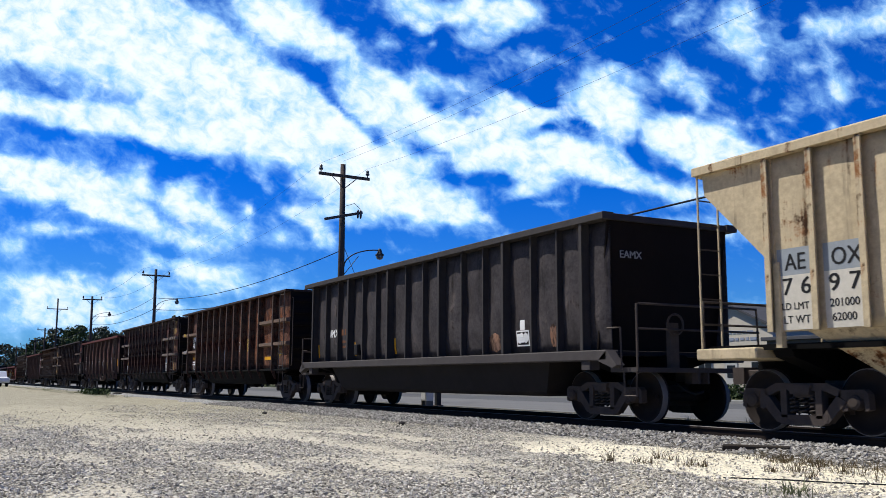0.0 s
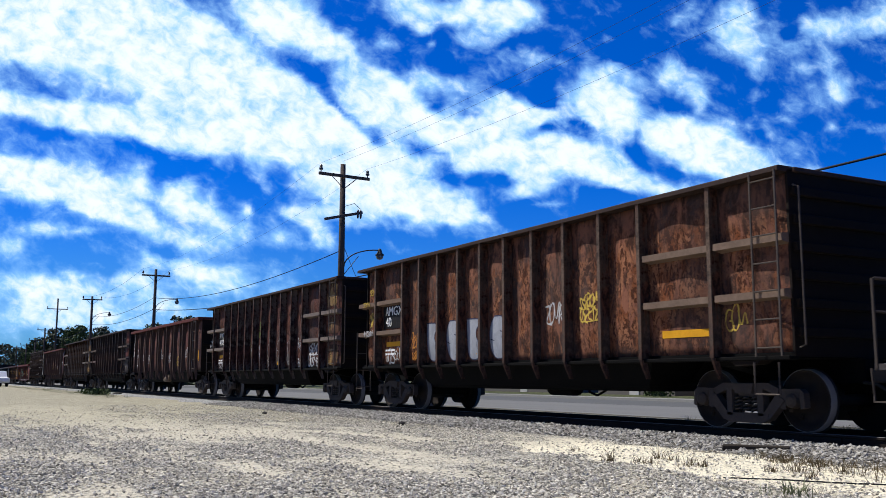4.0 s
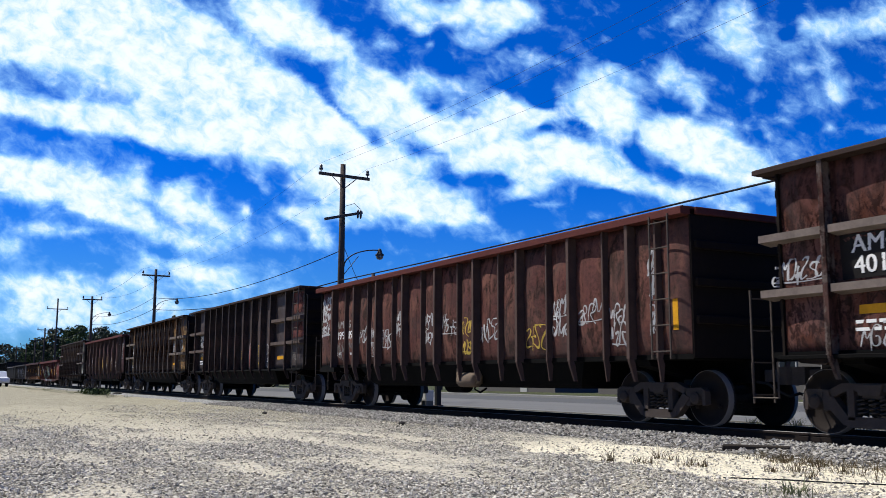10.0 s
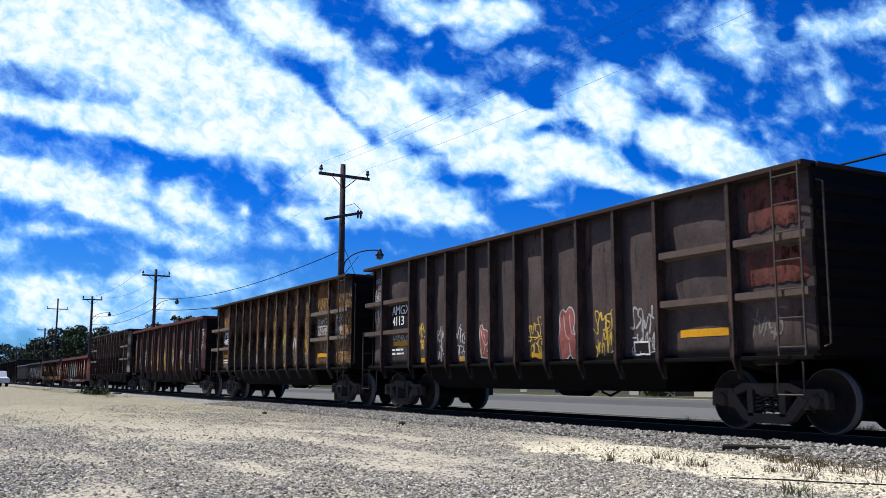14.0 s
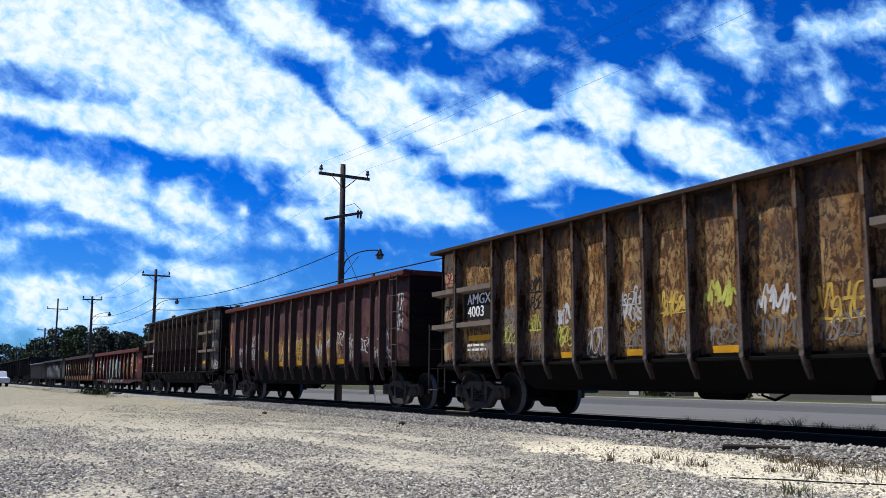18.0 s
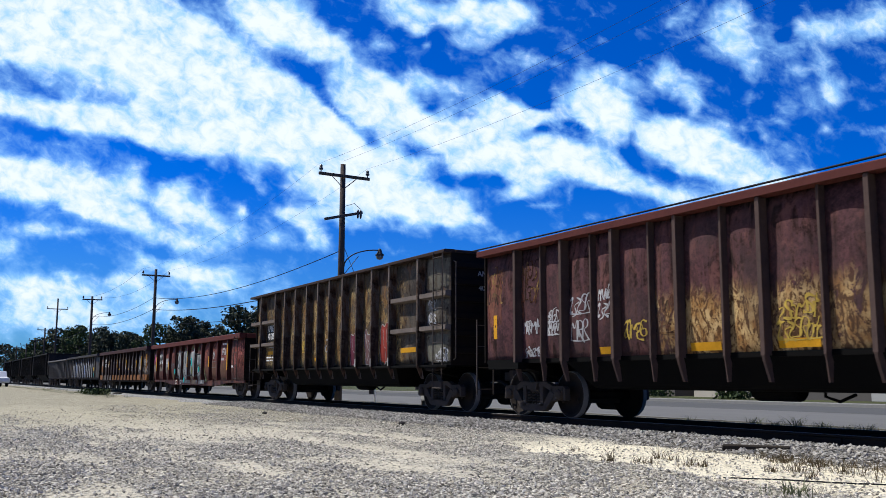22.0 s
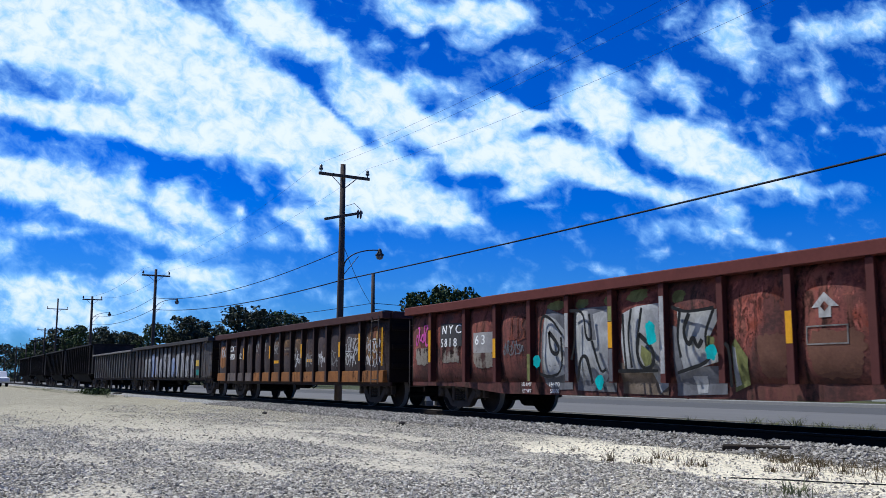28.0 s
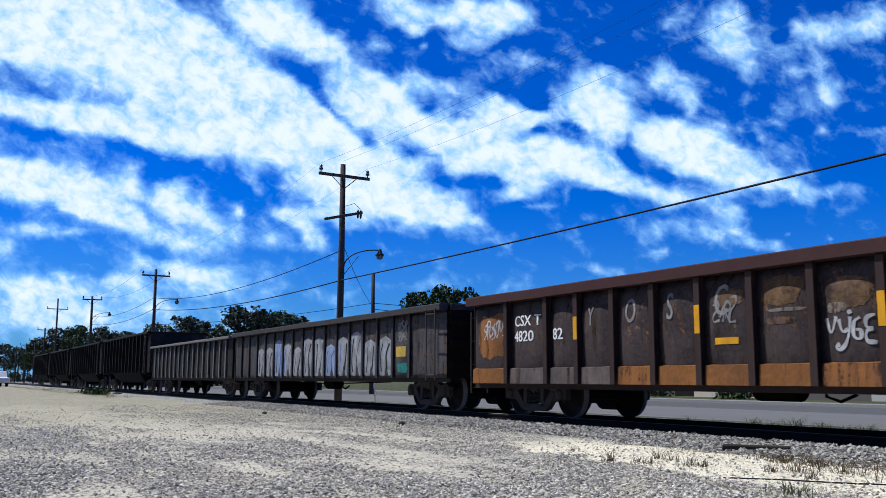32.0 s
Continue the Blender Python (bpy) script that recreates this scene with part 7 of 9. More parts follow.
    lettering(car, "SEMA", a + 0.40, 2.70, 0.13, Y, RIB_Y + 0.002)
    scribble(car, a + 0.35, a + rb[0] - 0.12, 2.2, 2.58, Y, 65, 0.028, 3)
    scribble(car, a + 0.45, a + rb[0] - 0.10, 1.90, 2.03, W, 69, 0.03, 3, RIB_Y)
    scribble(car, a + rb[7] + 0.2, a + rb[8] - 0.2, 1.8, 2.2, W, 66, 0.024, 2)
    scribble(car, a + rb[8] + 0.2, a + rb[9] - 0.2, 1.8, 2.3, Y, 67, 0.024, 3)
    scribble(car, L / 2 - 1.35, L / 2 - 0.8, 1.5, 1.9, Y, 68, 0.026, 3)

    car, rb, L = tall(-54.15, "rusty brown high-sided gondola car with a yellow repainted corner", (0.095, 0.048, 0.044), (0.115, 0.047, 0.038), (0.135, 0.060, 0.048), 0.52, 5.0, ("AMGX", "4018"), 32, rib=(0.27, 0.215, 0.185), drift=0.07, strips=((3, 1.20), (5, 1.22), (7, 1.24)))
    a = -L / 2
    faint = spray("faint_grey", (0.105, 0.09, 0.082), 0.5)
    pale = spray("pale_yellow", (0.50, 0.45, 0.25))
    tags = {2: 0, 3: 1, 4: 2, 6: 3, 7: 4, 8: 5}
    worn = spray("worn_white", (0.46, 0.45, 0.43), 0.5)
    for i in range(1, 10):
        x0, x1 = a + rb[i] + 0.20, a + rb[i + 1] - 0.10
        if i in tags:
            ragged(car, x0 + 0.1 * (i % 2), x1, 1.14, 1.42 + 0.13 * (i % 3), faint, 350 + i, "graffiti", FACE["y"] - 0.006, 0.6)
            outline_tag(car, x0, x1, 1.13, 1.98 + 0.04 * (i % 3), pale if i in (3, 4) else worn, tags[i])
            if i in (4, 6):
                scribble(car, x0 + 0.1, x1, 1.68 if i == 4 else 1.16, 1.90 if i == 4 else 1.36, worn, 180 + i, 0.024, 4)
        elif i == 9:
            scribble(car, x0, x1, 1.72, 2.12, W, 188, 0.028, 4)
            scribble(car, x0, x1, 1.15, 1.42, W, 189, 0.030, 4)
        else:
            scribble(car, x0, x1, 1.15 + 0.1 * (i % 3), 1.95, W, 80 + i, 0.026, 3)
    scribble(car, a + rb[5] + 0.2, a + rb[6] - 0.2, 2.3, 2.8, G_, 93, 0.028, 3)
    scribble(car, a + rb[10] + 0.15, a + rb[11] - 0.1, 1.15, 1.85, W, 94, 0.05, 3)
    scribble(car, a + rb[0] + 0.3, a + rb[1] - 0.2, 1.15, 1.45, W, 95, 0.028, 3)
    scribble(car, a + 0.1, a + rb[0] - 0.12, 2.1, 2.4, W, 96, 0.028, 3)
    ragged(car, L / 2 - 1.40, L / 2 - 0.30, 2.88, 3.70, OLD_YELLOW, 301, "old_paint")
    ragged(car, L / 2 - 1.10, L / 2 - 0.20, 2.08, 2.66, OLD_YELLOW, 302, "old_paint")
    ragged(car, L / 2 - 1.25, L / 2 - 0.25, 1.14, 1.86, OLD_YELLOW, 303, "old_paint")

    red_rust = car_paint("dull_red_paint", (0.185, 0.066, 0.052), (0.16, 0.066, 0.048), None, 0.50, 7.0, grime=0.75, vary=0.9)
    dark_rib = plain("dark_red_rib", (0.085, 0.056, 0.047), 0.8, 0.0, 0.5, 3.0, 0.3)
    red_chord = plain("oxide_red_chord", (0.095, 0.029, 0.024), 0.75, 0.0, 0.35, 3.0, 0.2)
    car, rb = ribbed_gondola(-71.2, 16.2, "dull red ribbed high-sided gondola car with white tags", red_rust, dark_rib, red_chord, 41)
    a, L = -8.1, 16.2
    lettering(car, "A M", a + rb[0] + 0.15, 2.22, 0.22, CHALK, squeeze=0.92)
    lettering(car, "G X", a + rb[1] + 0.12, 2.22, 0.22, CHALK, squeeze=1.0)
    lettering(car, "199", a + rb[0] + 0.15, 1.90, 0.23, LETTER_WHITE, squeeze=1.15)
    lettering(car, "892", a + rb[1] + 0.10, 1.90, 0.23, LETTER_WHITE, squeeze=1.25)
    lettering(car, "LT WT", a + rb[0] + 0.16, 1.44, 0.085, LETTER_WHITE, squeeze=0.95)
    lettering(car, "5610", a + rb[1] + 0.26, 1.44, 0.085, LETTER_WHITE, squeeze=1.3)
    scribble(car, a + rb[0] + 0.14, a + rb[1] - 0.1, 1.35, 1.78, spray("ashy_grey", (0.22, 0.20, 0.18), 0.5), 102, 0.03, 4)
    scribble(car, a + rb[1] + 0.12, a + rb[2] - 0.12, 1.56, 1.80, spray("ashy_grey", (0.22, 0.20, 0.18), 0.5), 103, 0.03, 4)
    scribble(car, a + 0.10, a + 0.88, 2.05, 3.2, W, 101, 0.045, 3)
    for i in range(2, 16):
        if i not in (6, 11):
            z = 1.35 + 0.22 * (i % 3)
            scribble(car, a + rb[i] + 0.09, a + rb[i + 1] - 0.08, z, z + 0.44 + 0.3 * (i % 2), Y if i in (9, 12) else W, 110 + i, 0.030, 3)
    scribble(car, L / 2 - 0.98, L / 2 - 0.76, 1.4, 3.0, W, 130, 0.026, 2)
    plate(car, "reflector", L / 2 - 0.42, L / 2 - 0.30, 1.55, 2.05, REFLECTOR, label="yellow reflective strip")
    bm = bmesh.new()
    disc(bm, (0.80, -1.30, 0.74), "x", [(-0.36, 0.0), (-0.36, 0.12), (-0.31, 0.165), (0.31, 0.165), (0.36, 0.12), (0.36, 0.0)], 18)
    box(bm, 0.3, 0.42, -1.35, -1.25, 0.66, 1.05)
    box(bm, 1.18, 1.30, -1.35, -1.25, 0.66, 1.05)
    part("brake_cylinder", bm, plain("dusty_cylinder", (0.15, 0.112, 0.08), 0.8), car, "pale dusty brake cylinder", smooth=True)

    car, rb, L = tall(-88.26, "dark brown high-sided gondola car with red and yellow tags", (0.115, 0.088, 0.083), (0.13, 0.080, 0.066), None, 0.32, 8.0, ("AMGX", "4113"), 33, rib=(0.10, 0.074, 0.062), vary=0.5)
    a = -L / 2
    faded = spray("faded_red", (0.36, 0.12, 0.10), 0.4)
    for i, m in ((2, W), (3, W), (6, Y), (8, Y), (9, W)):
        scribble(car, a + rb[i] + 0.2, a + rb[i + 1] - 0.18, 1.2, 1.95, m, 140 + i, 0.03, 3)
    throw_up(car, a + rb[4] + 0.28, a + rb[5] - 0.18, 1.2, 1.95, faded, W, 1, 0.035)
    throw_up(car, a + rb[7] + 0.22, a + rb[8] - 0.18, 1.12, 2.10, faded, W, 0, 0.035)
    scribble(car, a + rb[1] + 0.2, a + rb[2] - 0.15, 1.5, 2.1, Y, 151, 0.03, 3)
    lettering(car, "PROPERTY", a + 0.32, 3.33, 0.12, W, squeeze=0.78)
    lettering(car, "OF", a + 0.55, 3.15, 0.13, W)
    scribble(car, a + 0.3, a + rb[0] - 0.12, 2.85, 3.12, W, 152, 0.03, 3)
    scribble(car, a + 0.3, a + rb[0] - 0.12, 2.15, 2.6, W, 153, 0.032, 4)
    scribble(car, a + rb[0] + 0.25, a + rb[1] - 0.15, 1.74, 1.90, W, 154, 0.026, 3)
    for k, (z0, z1) in enumerate(((2.86, 3.70), (2.06, 2.68))):
        ragged(car, L / 2 - 1.34, L / 2 - 0.10, z0, z1, OLD_RED, 304 + k, "old_paint", FACE["y"] - 0.004, 1.0)
    scribble(car, L / 2 - 1.25, L / 2 - 0.55, 1.35, 1.75, spray("ashy_grey", (0.22, 0.20, 0.18), 0.5), 155, 0.03, 4)
    plate(car, "data_plate", a + rb[9] + 0.25, a + rb[9] + 0.65, 1.16, 1.40, LETTER_WHITE, label="small white-framed data stencil")
    plate(car, "data_field", a + rb[9] + 0.28, a + rb[9] + 0.62, 1.19, 1.37, BOARD_BLACK, FACE["y"] + 0.006)
    for i in (1, 3, 6):
        plate(car, "reflector", a + rb[i] + 0.30, a + rb[i + 1] - 0.25, 1.16, 1.27, REFLECTOR, label="yellow reflective strip")

    car, rb, L = tall(-104.4, "peeling tan and brown high-sided gondola car with many tags", (0.085, 0.062, 0.045), (0.20, 0.095, 0.04), (0.35, 0.225, 0.090), 0.5, 13.0, ("AMGX", "4003"), 34, rib=(0.26, 0.21, 0.175), peel_low=1.15, peel_high=3.40, cover=0.36, strips=((3, 1.16), (5, 1.16), (7, 1.16)))
    a = -L / 2
    YG_ = spray("yellow_green", (0.50, 0.50, 0.10))
    CREAM = car_paint("peeling_cream_paint", (0.55, 0.42, 0.24), (0.22, 0.085, 0.05), None, 0.42, 14.0, grime=0.1, vary=0.5, dusty=0.2)
    ashy = spray("ashy_grey", (0.22, 0.20, 0.18), 0.5)
    for i, z0, z1, m, wd in ((1, 1.75, 2.25, ashy, 0.03), (1, 1.5, 1.85, YG_, 0.03), (2, 2.15, 2.8, K_, 0.03), (2, 1.72, 2.0, YG_, 0.036), (3, 1.82, 2.14, W, 0.046), (3, 1.40, 1.72, YG_, 0.03), (4, 1.2, 1.65, W, 0.03),
                             (5, 1.75, 2.3, W, 0.03), (6, 1.82, 2.15, Y, 0.036), (7, 1.88, 2.25, YG_, 0.046), (8, 1.7, 2.1, W, 0.036), (9, 1.55, 2.0, Y, 0.036)):
        scribble(car, a + rb[i] + 0.16, a + rb[i + 1] - 0.14, z0, z1, m, 160 + i + int(z0 * 10), wd, 3)
    for i in (1, 2, 4, 5, 6, 7, 8, 9):
        scribble(car, a + rb[i] + 0.12, a + rb[i + 1] - 0.12, 1.16 if i % 2 == 0 else 1.32, 1.62, ashy, 220 + i, 0.03, 3)
    scribble(car, a + rb[0] + 0.2, a + rb[1] - 0.1, 1.15, 1.55, ashy, 172, 0.032, 4)
    scribble(car, a + rb[10] + 0.2, a + rb[11] - 0.15, 2.1, 2.6, W, 173, 0.035, 4)
    scribble(car, L / 2 - 1.4, L / 2 - 0.75, 2.1, 2.7, W, 174, 0.032, 4)
    for k, (z0, z1) in enumerate(((2.86, 3.70), (2.06, 2.68), (1.12, 1.88))):
        ragged(car, a + 0.26, a + rb[0] - 0.08, z0, z1, CREAM, 380 + k, "old_paint", FACE["y"] - 0.004, 1.0)
        if k < 2:
            scribble(car, a + 0.32, a + rb[0] - 0.15, z0 + 0.1, z0 + 0.5, (R_, K_)[k], 385 + k, 0.03, 3)

    maroon = car_paint("faded_maroon_paint", (0.145, 0.062, 0.064), (0.14, 0.060, 0.052), (0.50, 0.34, 0.15), 0.46, 17.0, peel_low=1.0, peel_high=2.15, peel_x=(-2.6, 3.6), cover=0.30, dusty=0.45)
    car, rb = ribbed_gondola(-121.52, 16.44, "maroon ribbed high-sided gondola car with faded tags", maroon, dark_rib, red_chord, 43, lead=0.14)
    a, L = -8.22, 16.44
    plate(car, "reflector", a + 0.42, a + 0.58, 1.60, 2.10, REFLECTOR, label="yellow reflective strip")
    for i, z0, z1, m in ((0, 1.65, 1.92, W), (0, 2.3, 3.1, OLD_YELLOW), (0, 1.2, 1.36, W), (1, 1.6, 2.1, W), (2, 1.95, 2.3, W), (2, 1.45, 1.85, W), (3, 1.85, 2.4, W), (4, 1.45, 1.8, Y), (5, 1.5, 2.1, OLD_YELLOW),
                         (8, 1.3, 1.9, Y), (10, 1.4, 1.8, W), (11, 1.7, 2.0, W), (12, 1.75, 2.15, W), (13, 1.3, 2.0, W), (14, 1.5, 1.9, W), (15, 1.35, 1.6, W)):
        scribble(car, a + rb[i] + 0.12, a + rb[i + 1] - 0.12, z0, z1, m, 180 + i + int(z0 * 10), 0.030, 3)
    scribble(car, a + 0.12, a + 0.86, 2.3, 3.1, OLD_YELLOW, 199, 0.034, 4)
    for i in (3, 6, 8, 12):
        plate(car, "reflector", a + rb[i] + 0.12, a + rb[i + 1] - 0.16, 1.20, 1.33, REFLECTOR, label="yellow reflective strip")
    plate(car, "reflector", L / 2 - 0.88, L / 2 - 0.76, 1.55, 2.05, REFLECTOR, label="yellow reflective strip")
    scribble(car, L / 2 - 0.72, L / 2 - 0.30, 2.0, 2.9, W, 198, 0.028, 2)
    scribble(car, L / 2 - 1.9, L / 2 - 1.1, 1.3, 2.0, W, 197, 0.026, 3)
    ragged(car, a + 0.10, a + 0.85, 1.70, 3.10, OXIDE_PATCH, 306, "rust_patch")
    ragged(car, a + 1.15, a + 1.65, 1.90, 3.20, OXIDE_PATCH, 307, "rust_patch")

    car, rb, L = tall(-138.83, "yellow-brown peeling high-sided gondola car with red graffiti", (0.140, 0.115, 0.085), (0.15, 0.085, 0.050), (0.36, 0.265, 0.115), 0.40, 19.0, ("AMGX", "4010"), 35, rib=(0.29, 0.235, 0.20), L=15.2, posts=(1.26, 2.86, 3.87, 4.92, 5.98, 6.98, 7.93, 8.95, 10.0, 11.03, 12.14, 13.78), peel_low=1.2, peel_high=3.4, cover=0.39, peel_x=(-7.4, 5.2))
    a = -L / 2
    end_lettering(car, "AMGX", L / 2 + 0.012, -0.75, 3.18, 0.13, CHALK)
    end_lettering(car, "4010", L / 2 + 0.012, -0.72, 2.84, 0.13, CHALK)
    thin_white = spray("worn_white", (0.46, 0.45, 0.43), 0.5)
    for i, fill, which in ((7, spray("plum", (0.15, 0.035, 0.055)), 0), (8, spray("dusty_plum", (0.19, 0.105, 0.10)), 1), (9, spray("brick_red", (0.33, 0.050, 0.035)), 0)):
        throw_up(car, a + rb[i] + 0.15, a + rb[i + 1] - 0.12, 1.12, 2.05 + 0.09 * (i - 7), fill, thin_white, which, 0.032)
        plate(car, "graffiti", a + rb[i + 1] - 0.03, a + rb[i + 1] + 0.03, 1.09, 1.30, thin_white, RIB_Y + 0.002)
    ash_green = car_paint("ash_green_paint", (0.23, 0.215, 0.165), (0.11, 0.085, 0.06), None, 0.42, 20.0, grime=0.1, vary=0.6, dusty=0.4)
    for k, (z0, z1) in enumerate(((2.84, 3.70), (2.05, 2.68), (1.12, 1.88))):
        ragged(car, L / 2 - 1.34, L / 2 - 0.06, z0, z1, ash_green, 395 + k, "old_paint", FACE["y"] - 0.004, 1.0)
    scribble(car, L / 2 - 0.75, L / 2 - 0.2, 1.18, 1.45, W, 238, 0.03, 3)
    for i in (3, 5):
        scribble(car, a + rb[i] + 0.2, a + rb[i + 1] - 0.2, 1.6, 1.95, Y if i == 3 else W, 230 + i, 0.026, 3)
    scribble(car, L / 2 - 1.25, L / 2 - 0.75, 2.08, 2.72, W, 236, 0.04, 4)
    scribble(car, a + rb[0] + 0.2, a + rb[1] - 0.2, 1.85, 2.0, W, 237, 0.026, 3)

    # low gondolas
    oxide = car_paint("oxide_red_paint", (0.29, 0.088, 0.070), (0.19, 0.070, 0.050), (0.37, 0.115, 0.088), 0.42, 23.0, peel_low=1.2, peel_high=2.2, cover=0.48, grime=0.5)
    oxide_rib = plain("oxide_red_rib", (0.080, 0.028, 0.025), 0.75, 0.0, 0.4, 3.0, 0.25)
    oxide_chord = plain("oxide_top_chord", (0.105, 0.033, 0.028), 0.75, 0.0, 0.4, 3.0, 0.25)
    L, lead = 16.53, 0.13
    rb = [1.13, 2.75, 4.04, 5.33, 6.60, 7.88, 9.20, 10.48, 11.76, 13.07, 14.60]
    car = low_gondola(-155.865, L, 0.70, 2.51, [r + lead for r in rb], "oxide red low gondola car with a large silver mural", oxide, oxide_rib, oxide_chord, 51, 0.19, 0.13, 0.14, sill=oxide)
    a = -L / 2 + lead
    MOSS_ = spray("moss_green", (0.20, 0.205, 0.075), 0.45)
    GREY_ = spray("grey", (0.16, 0.16, 0.17))
    dark = plain("patch_dark_grey", (0.055, 0.053, 0.052), 0.7)
    plate(car, "number_patch", a + 1.52, a + 2.46, 1.50, 2.02, dark, FACE["y"] + 0.020, 0.008, "dark repainted patch")
    lettering(car, "N Y C", a + 1.60, 1.79, 0.20, LETTER_WHITE, FACE["y"] + 0.023, 1.15)
    lettering(car, "5 8 1 8", a + 1.56, 1.49, 0.20, LETTER_WHITE, FACE["y"] + 0.023, 0.92)
    pale = car_paint("flaking_primer", (0.46, 0.40, 0.32), (0.075, 0.030, 0.026), None, 0.48, 25.0, grime=0.3, vary=0.7, dusty=0.4)
    ragged(car, a + 1.50, a + 2.48, 1.08, 1.58, pale, 312, "worn_patch", FACE["y"] + 0.015)
    ragged(car, a + 3.0, a + 3.88, 0.95, 1.42, pale, 313, "worn_patch", FACE["y"] + 0.013)
    ragged(car, a + 0.22, a + 1.0, 1.05, 1.55, pale, 314, "worn_patch", FACE["y"] + 0.012)
    plate(car, "number_patch", a + 3.05, a + 3.85, 1.32, 1.76, plain("patch_mid_grey", (0.28, 0.265, 0.25), 0.7, 0.0, 0.6, 5.0), FACE["y"] + 0.018, 0.008)
    lettering(car, "6 3", a + 3.14, 1.50, 0.21, LETTER_WHITE, FACE["y"] + 0.023, 1.15)
    lettering(car, "LD LMT", a + 4.80, 0.62, 0.075, LETTER_WHITE, FACE["y"] + 0.030)
    lettering(car, "184400", a + 5.75, 0.62, 0.085, LETTER_WHITE, FACE["y"] + 0.030)
    lettering(car, "LT WT", a + 4.83, 0.49, 0.075, LETTER_WHITE, FACE["y"] + 0.030)
    lettering(car, "58600", a + 5.79, 0.49, 0.085, LETTER_WHITE, FACE["y"] + 0.030)
    for r, z0, z1 in ((rb[0], 1.15, 1.9), (rb[2], 1.2, 1.6), (rb[5], 1.3, 1.75), (rb[8], 1.25, 1.7), (rb[10], 1.1, 2.15)):
        plate(car, "reflector", a + r - 0.055, a + r + 0.055, z0, z1, REFLECTOR, RIB_Y + 0.004, label="yellow reflective strip")
    scribble(car, a + 0.30, a + 0.98, 1.55, 2.0, P_, 241, 0.05, 4, FACE["y"] + 0.02)
    # mural: silver wildstyle letters with black lines, moss fringes above and teal splashes, one bay after another
    PLUM_ = spray("dull_tan", (0.20, 0.155, 0.115), 0.5)

    def bay(k, pts):
        return [(a + rb[k] + (rb[k + 1] - rb[k]) * p, 0.50 + 1.80 * q) for p, q in pts]

    fills = ((3, GREY_, ((0.25, 0.10), (0.28, 0.60), (0.40, 0.90), (0.93, 0.80), (0.94, 0.04), (0.45, 0.03))), (3, S_, ((0.31, 0.20), (0.33, 0.55), (0.37, 0.84), (0.66, 0.77), (0.90, 0.60), (0.93, 0.22), (0.58, 0.16))))
    fills += ((4, GREY_, ((0.06, 0.03), (0.06, 0.86), (0.94, 0.86), (0.94, 0.02))), (4, S_, ((0.12, 0.50), (0.11, 0.84), (0.44, 0.83), (0.47, 0.53), (0.63, 0.53), (0.56, 0.79), (0.90, 0.84), (0.92, 0.24), (0.70, 0.10), (0.23, 0.10))))
    fills += ((5, PLUM_, ((0.08, 0.01), (0.08, 0.30), (0.94, 0.30), (0.94, 0.00))), (5, S_, ((0.12, 0.52), (0.18, 0.77), (0.45, 0.82), (0.92, 0.84), (0.94, 0.08), (0.80, 0.02), (0.72, 0.20), (0.22, 0.21))))
    fills += ((6, GREY_, ((0.10, 0.00), (0.10, 0.62), (0.25, 0.60), (0.28, 0.24), (0.95, 0.26), (0.94, 0.02))), (6, S_, ((0.25, 0.42), (0.22, 0.78), (0.45, 0.72), (0.94, 0.74), (0.74, 0.48), (0.92, 0.30), (0.30, 0.20))), (6, S_, ((0.42, 0.17), (0.66, 0.17), (0.62, 0.03), (0.46, 0.02))))
    fills += ((7, MOSS_, ((0.07, 0.04), (0.07, 0.42), (0.16, 0.48), (0.36, 0.32), (0.30, 0.10))), (7, S_, ((0.08, 0.08), (0.09, 0.42), (0.15, 0.40), (0.17, 0.10))))
    for k, (b, paint, pts) in enumerate(fills):
        blob(car, bay(b, pts), paint, FACE["y"] + 0.010 + 0.004 * k)
    lines = ((3, 1, ((0.31, 0.20), (0.33, 0.55), (0.37, 0.84), (0.66, 0.77), (0.90, 0.60))), (3, 2, ((0.57, 0.64), (0.84, 0.48), (0.78, 0.39), (0.60, 0.44), (0.57, 0.64))), (3, 1, ((0.88, 0.58), (0.92, 0.22), (0.58, 0.16), (0.33, 0.20))))
    lines += ((4, 1, ((0.10, 0.84), (0.44, 0.83), (0.47, 0.54), (0.63, 0.53), (0.56, 0.79))), (4, 2, ((0.28, 0.12), (0.34, 0.36), (0.48, 0.38), (0.56, 0.24), (0.62, 0.10))), (4, 1, ((0.62, 0.52), (0.80, 0.20), (0.92, 0.24))), (4, 1, ((0.24, 0.80), (0.22, 0.50), (0.14, 0.34))))
    lines += ((5, 2, ((0.59, 0.56), (0.86, 0.42), (0.86, 0.26), (0.68, 0.22), (0.54, 0.36), (0.59, 0.56))), (5, 1, ((0.29, 0.76), (0.30, 0.50), (0.34, 0.23))), (5, 1, ((0.46, 0.80), (0.38, 0.55), (0.45, 0.25))), (5, 1, ((0.66, 0.80), (0.58, 0.55))), (5, 1, ((0.18, 0.22), (0.94, 0.22))))
    lines += ((6, 1, ((0.37, 0.76), (0.30, 0.51), (0.36, 0.33))), (6, 2, ((0.52, 0.71), (0.40, 0.56), (0.50, 0.42), (0.58, 0.52), (0.65, 0.40), (0.73, 0.48))), (6, 1, ((0.94, 0.74), (0.74, 0.48), (0.92, 0.30), (0.30, 0.20))), (6, 1, ((0.22, 0.78), (0.45, 0.72), (0.94, 0.74))), (7, 1, ((0.09, 0.44), (0.16, 0.40), (0.18, 0.08))))
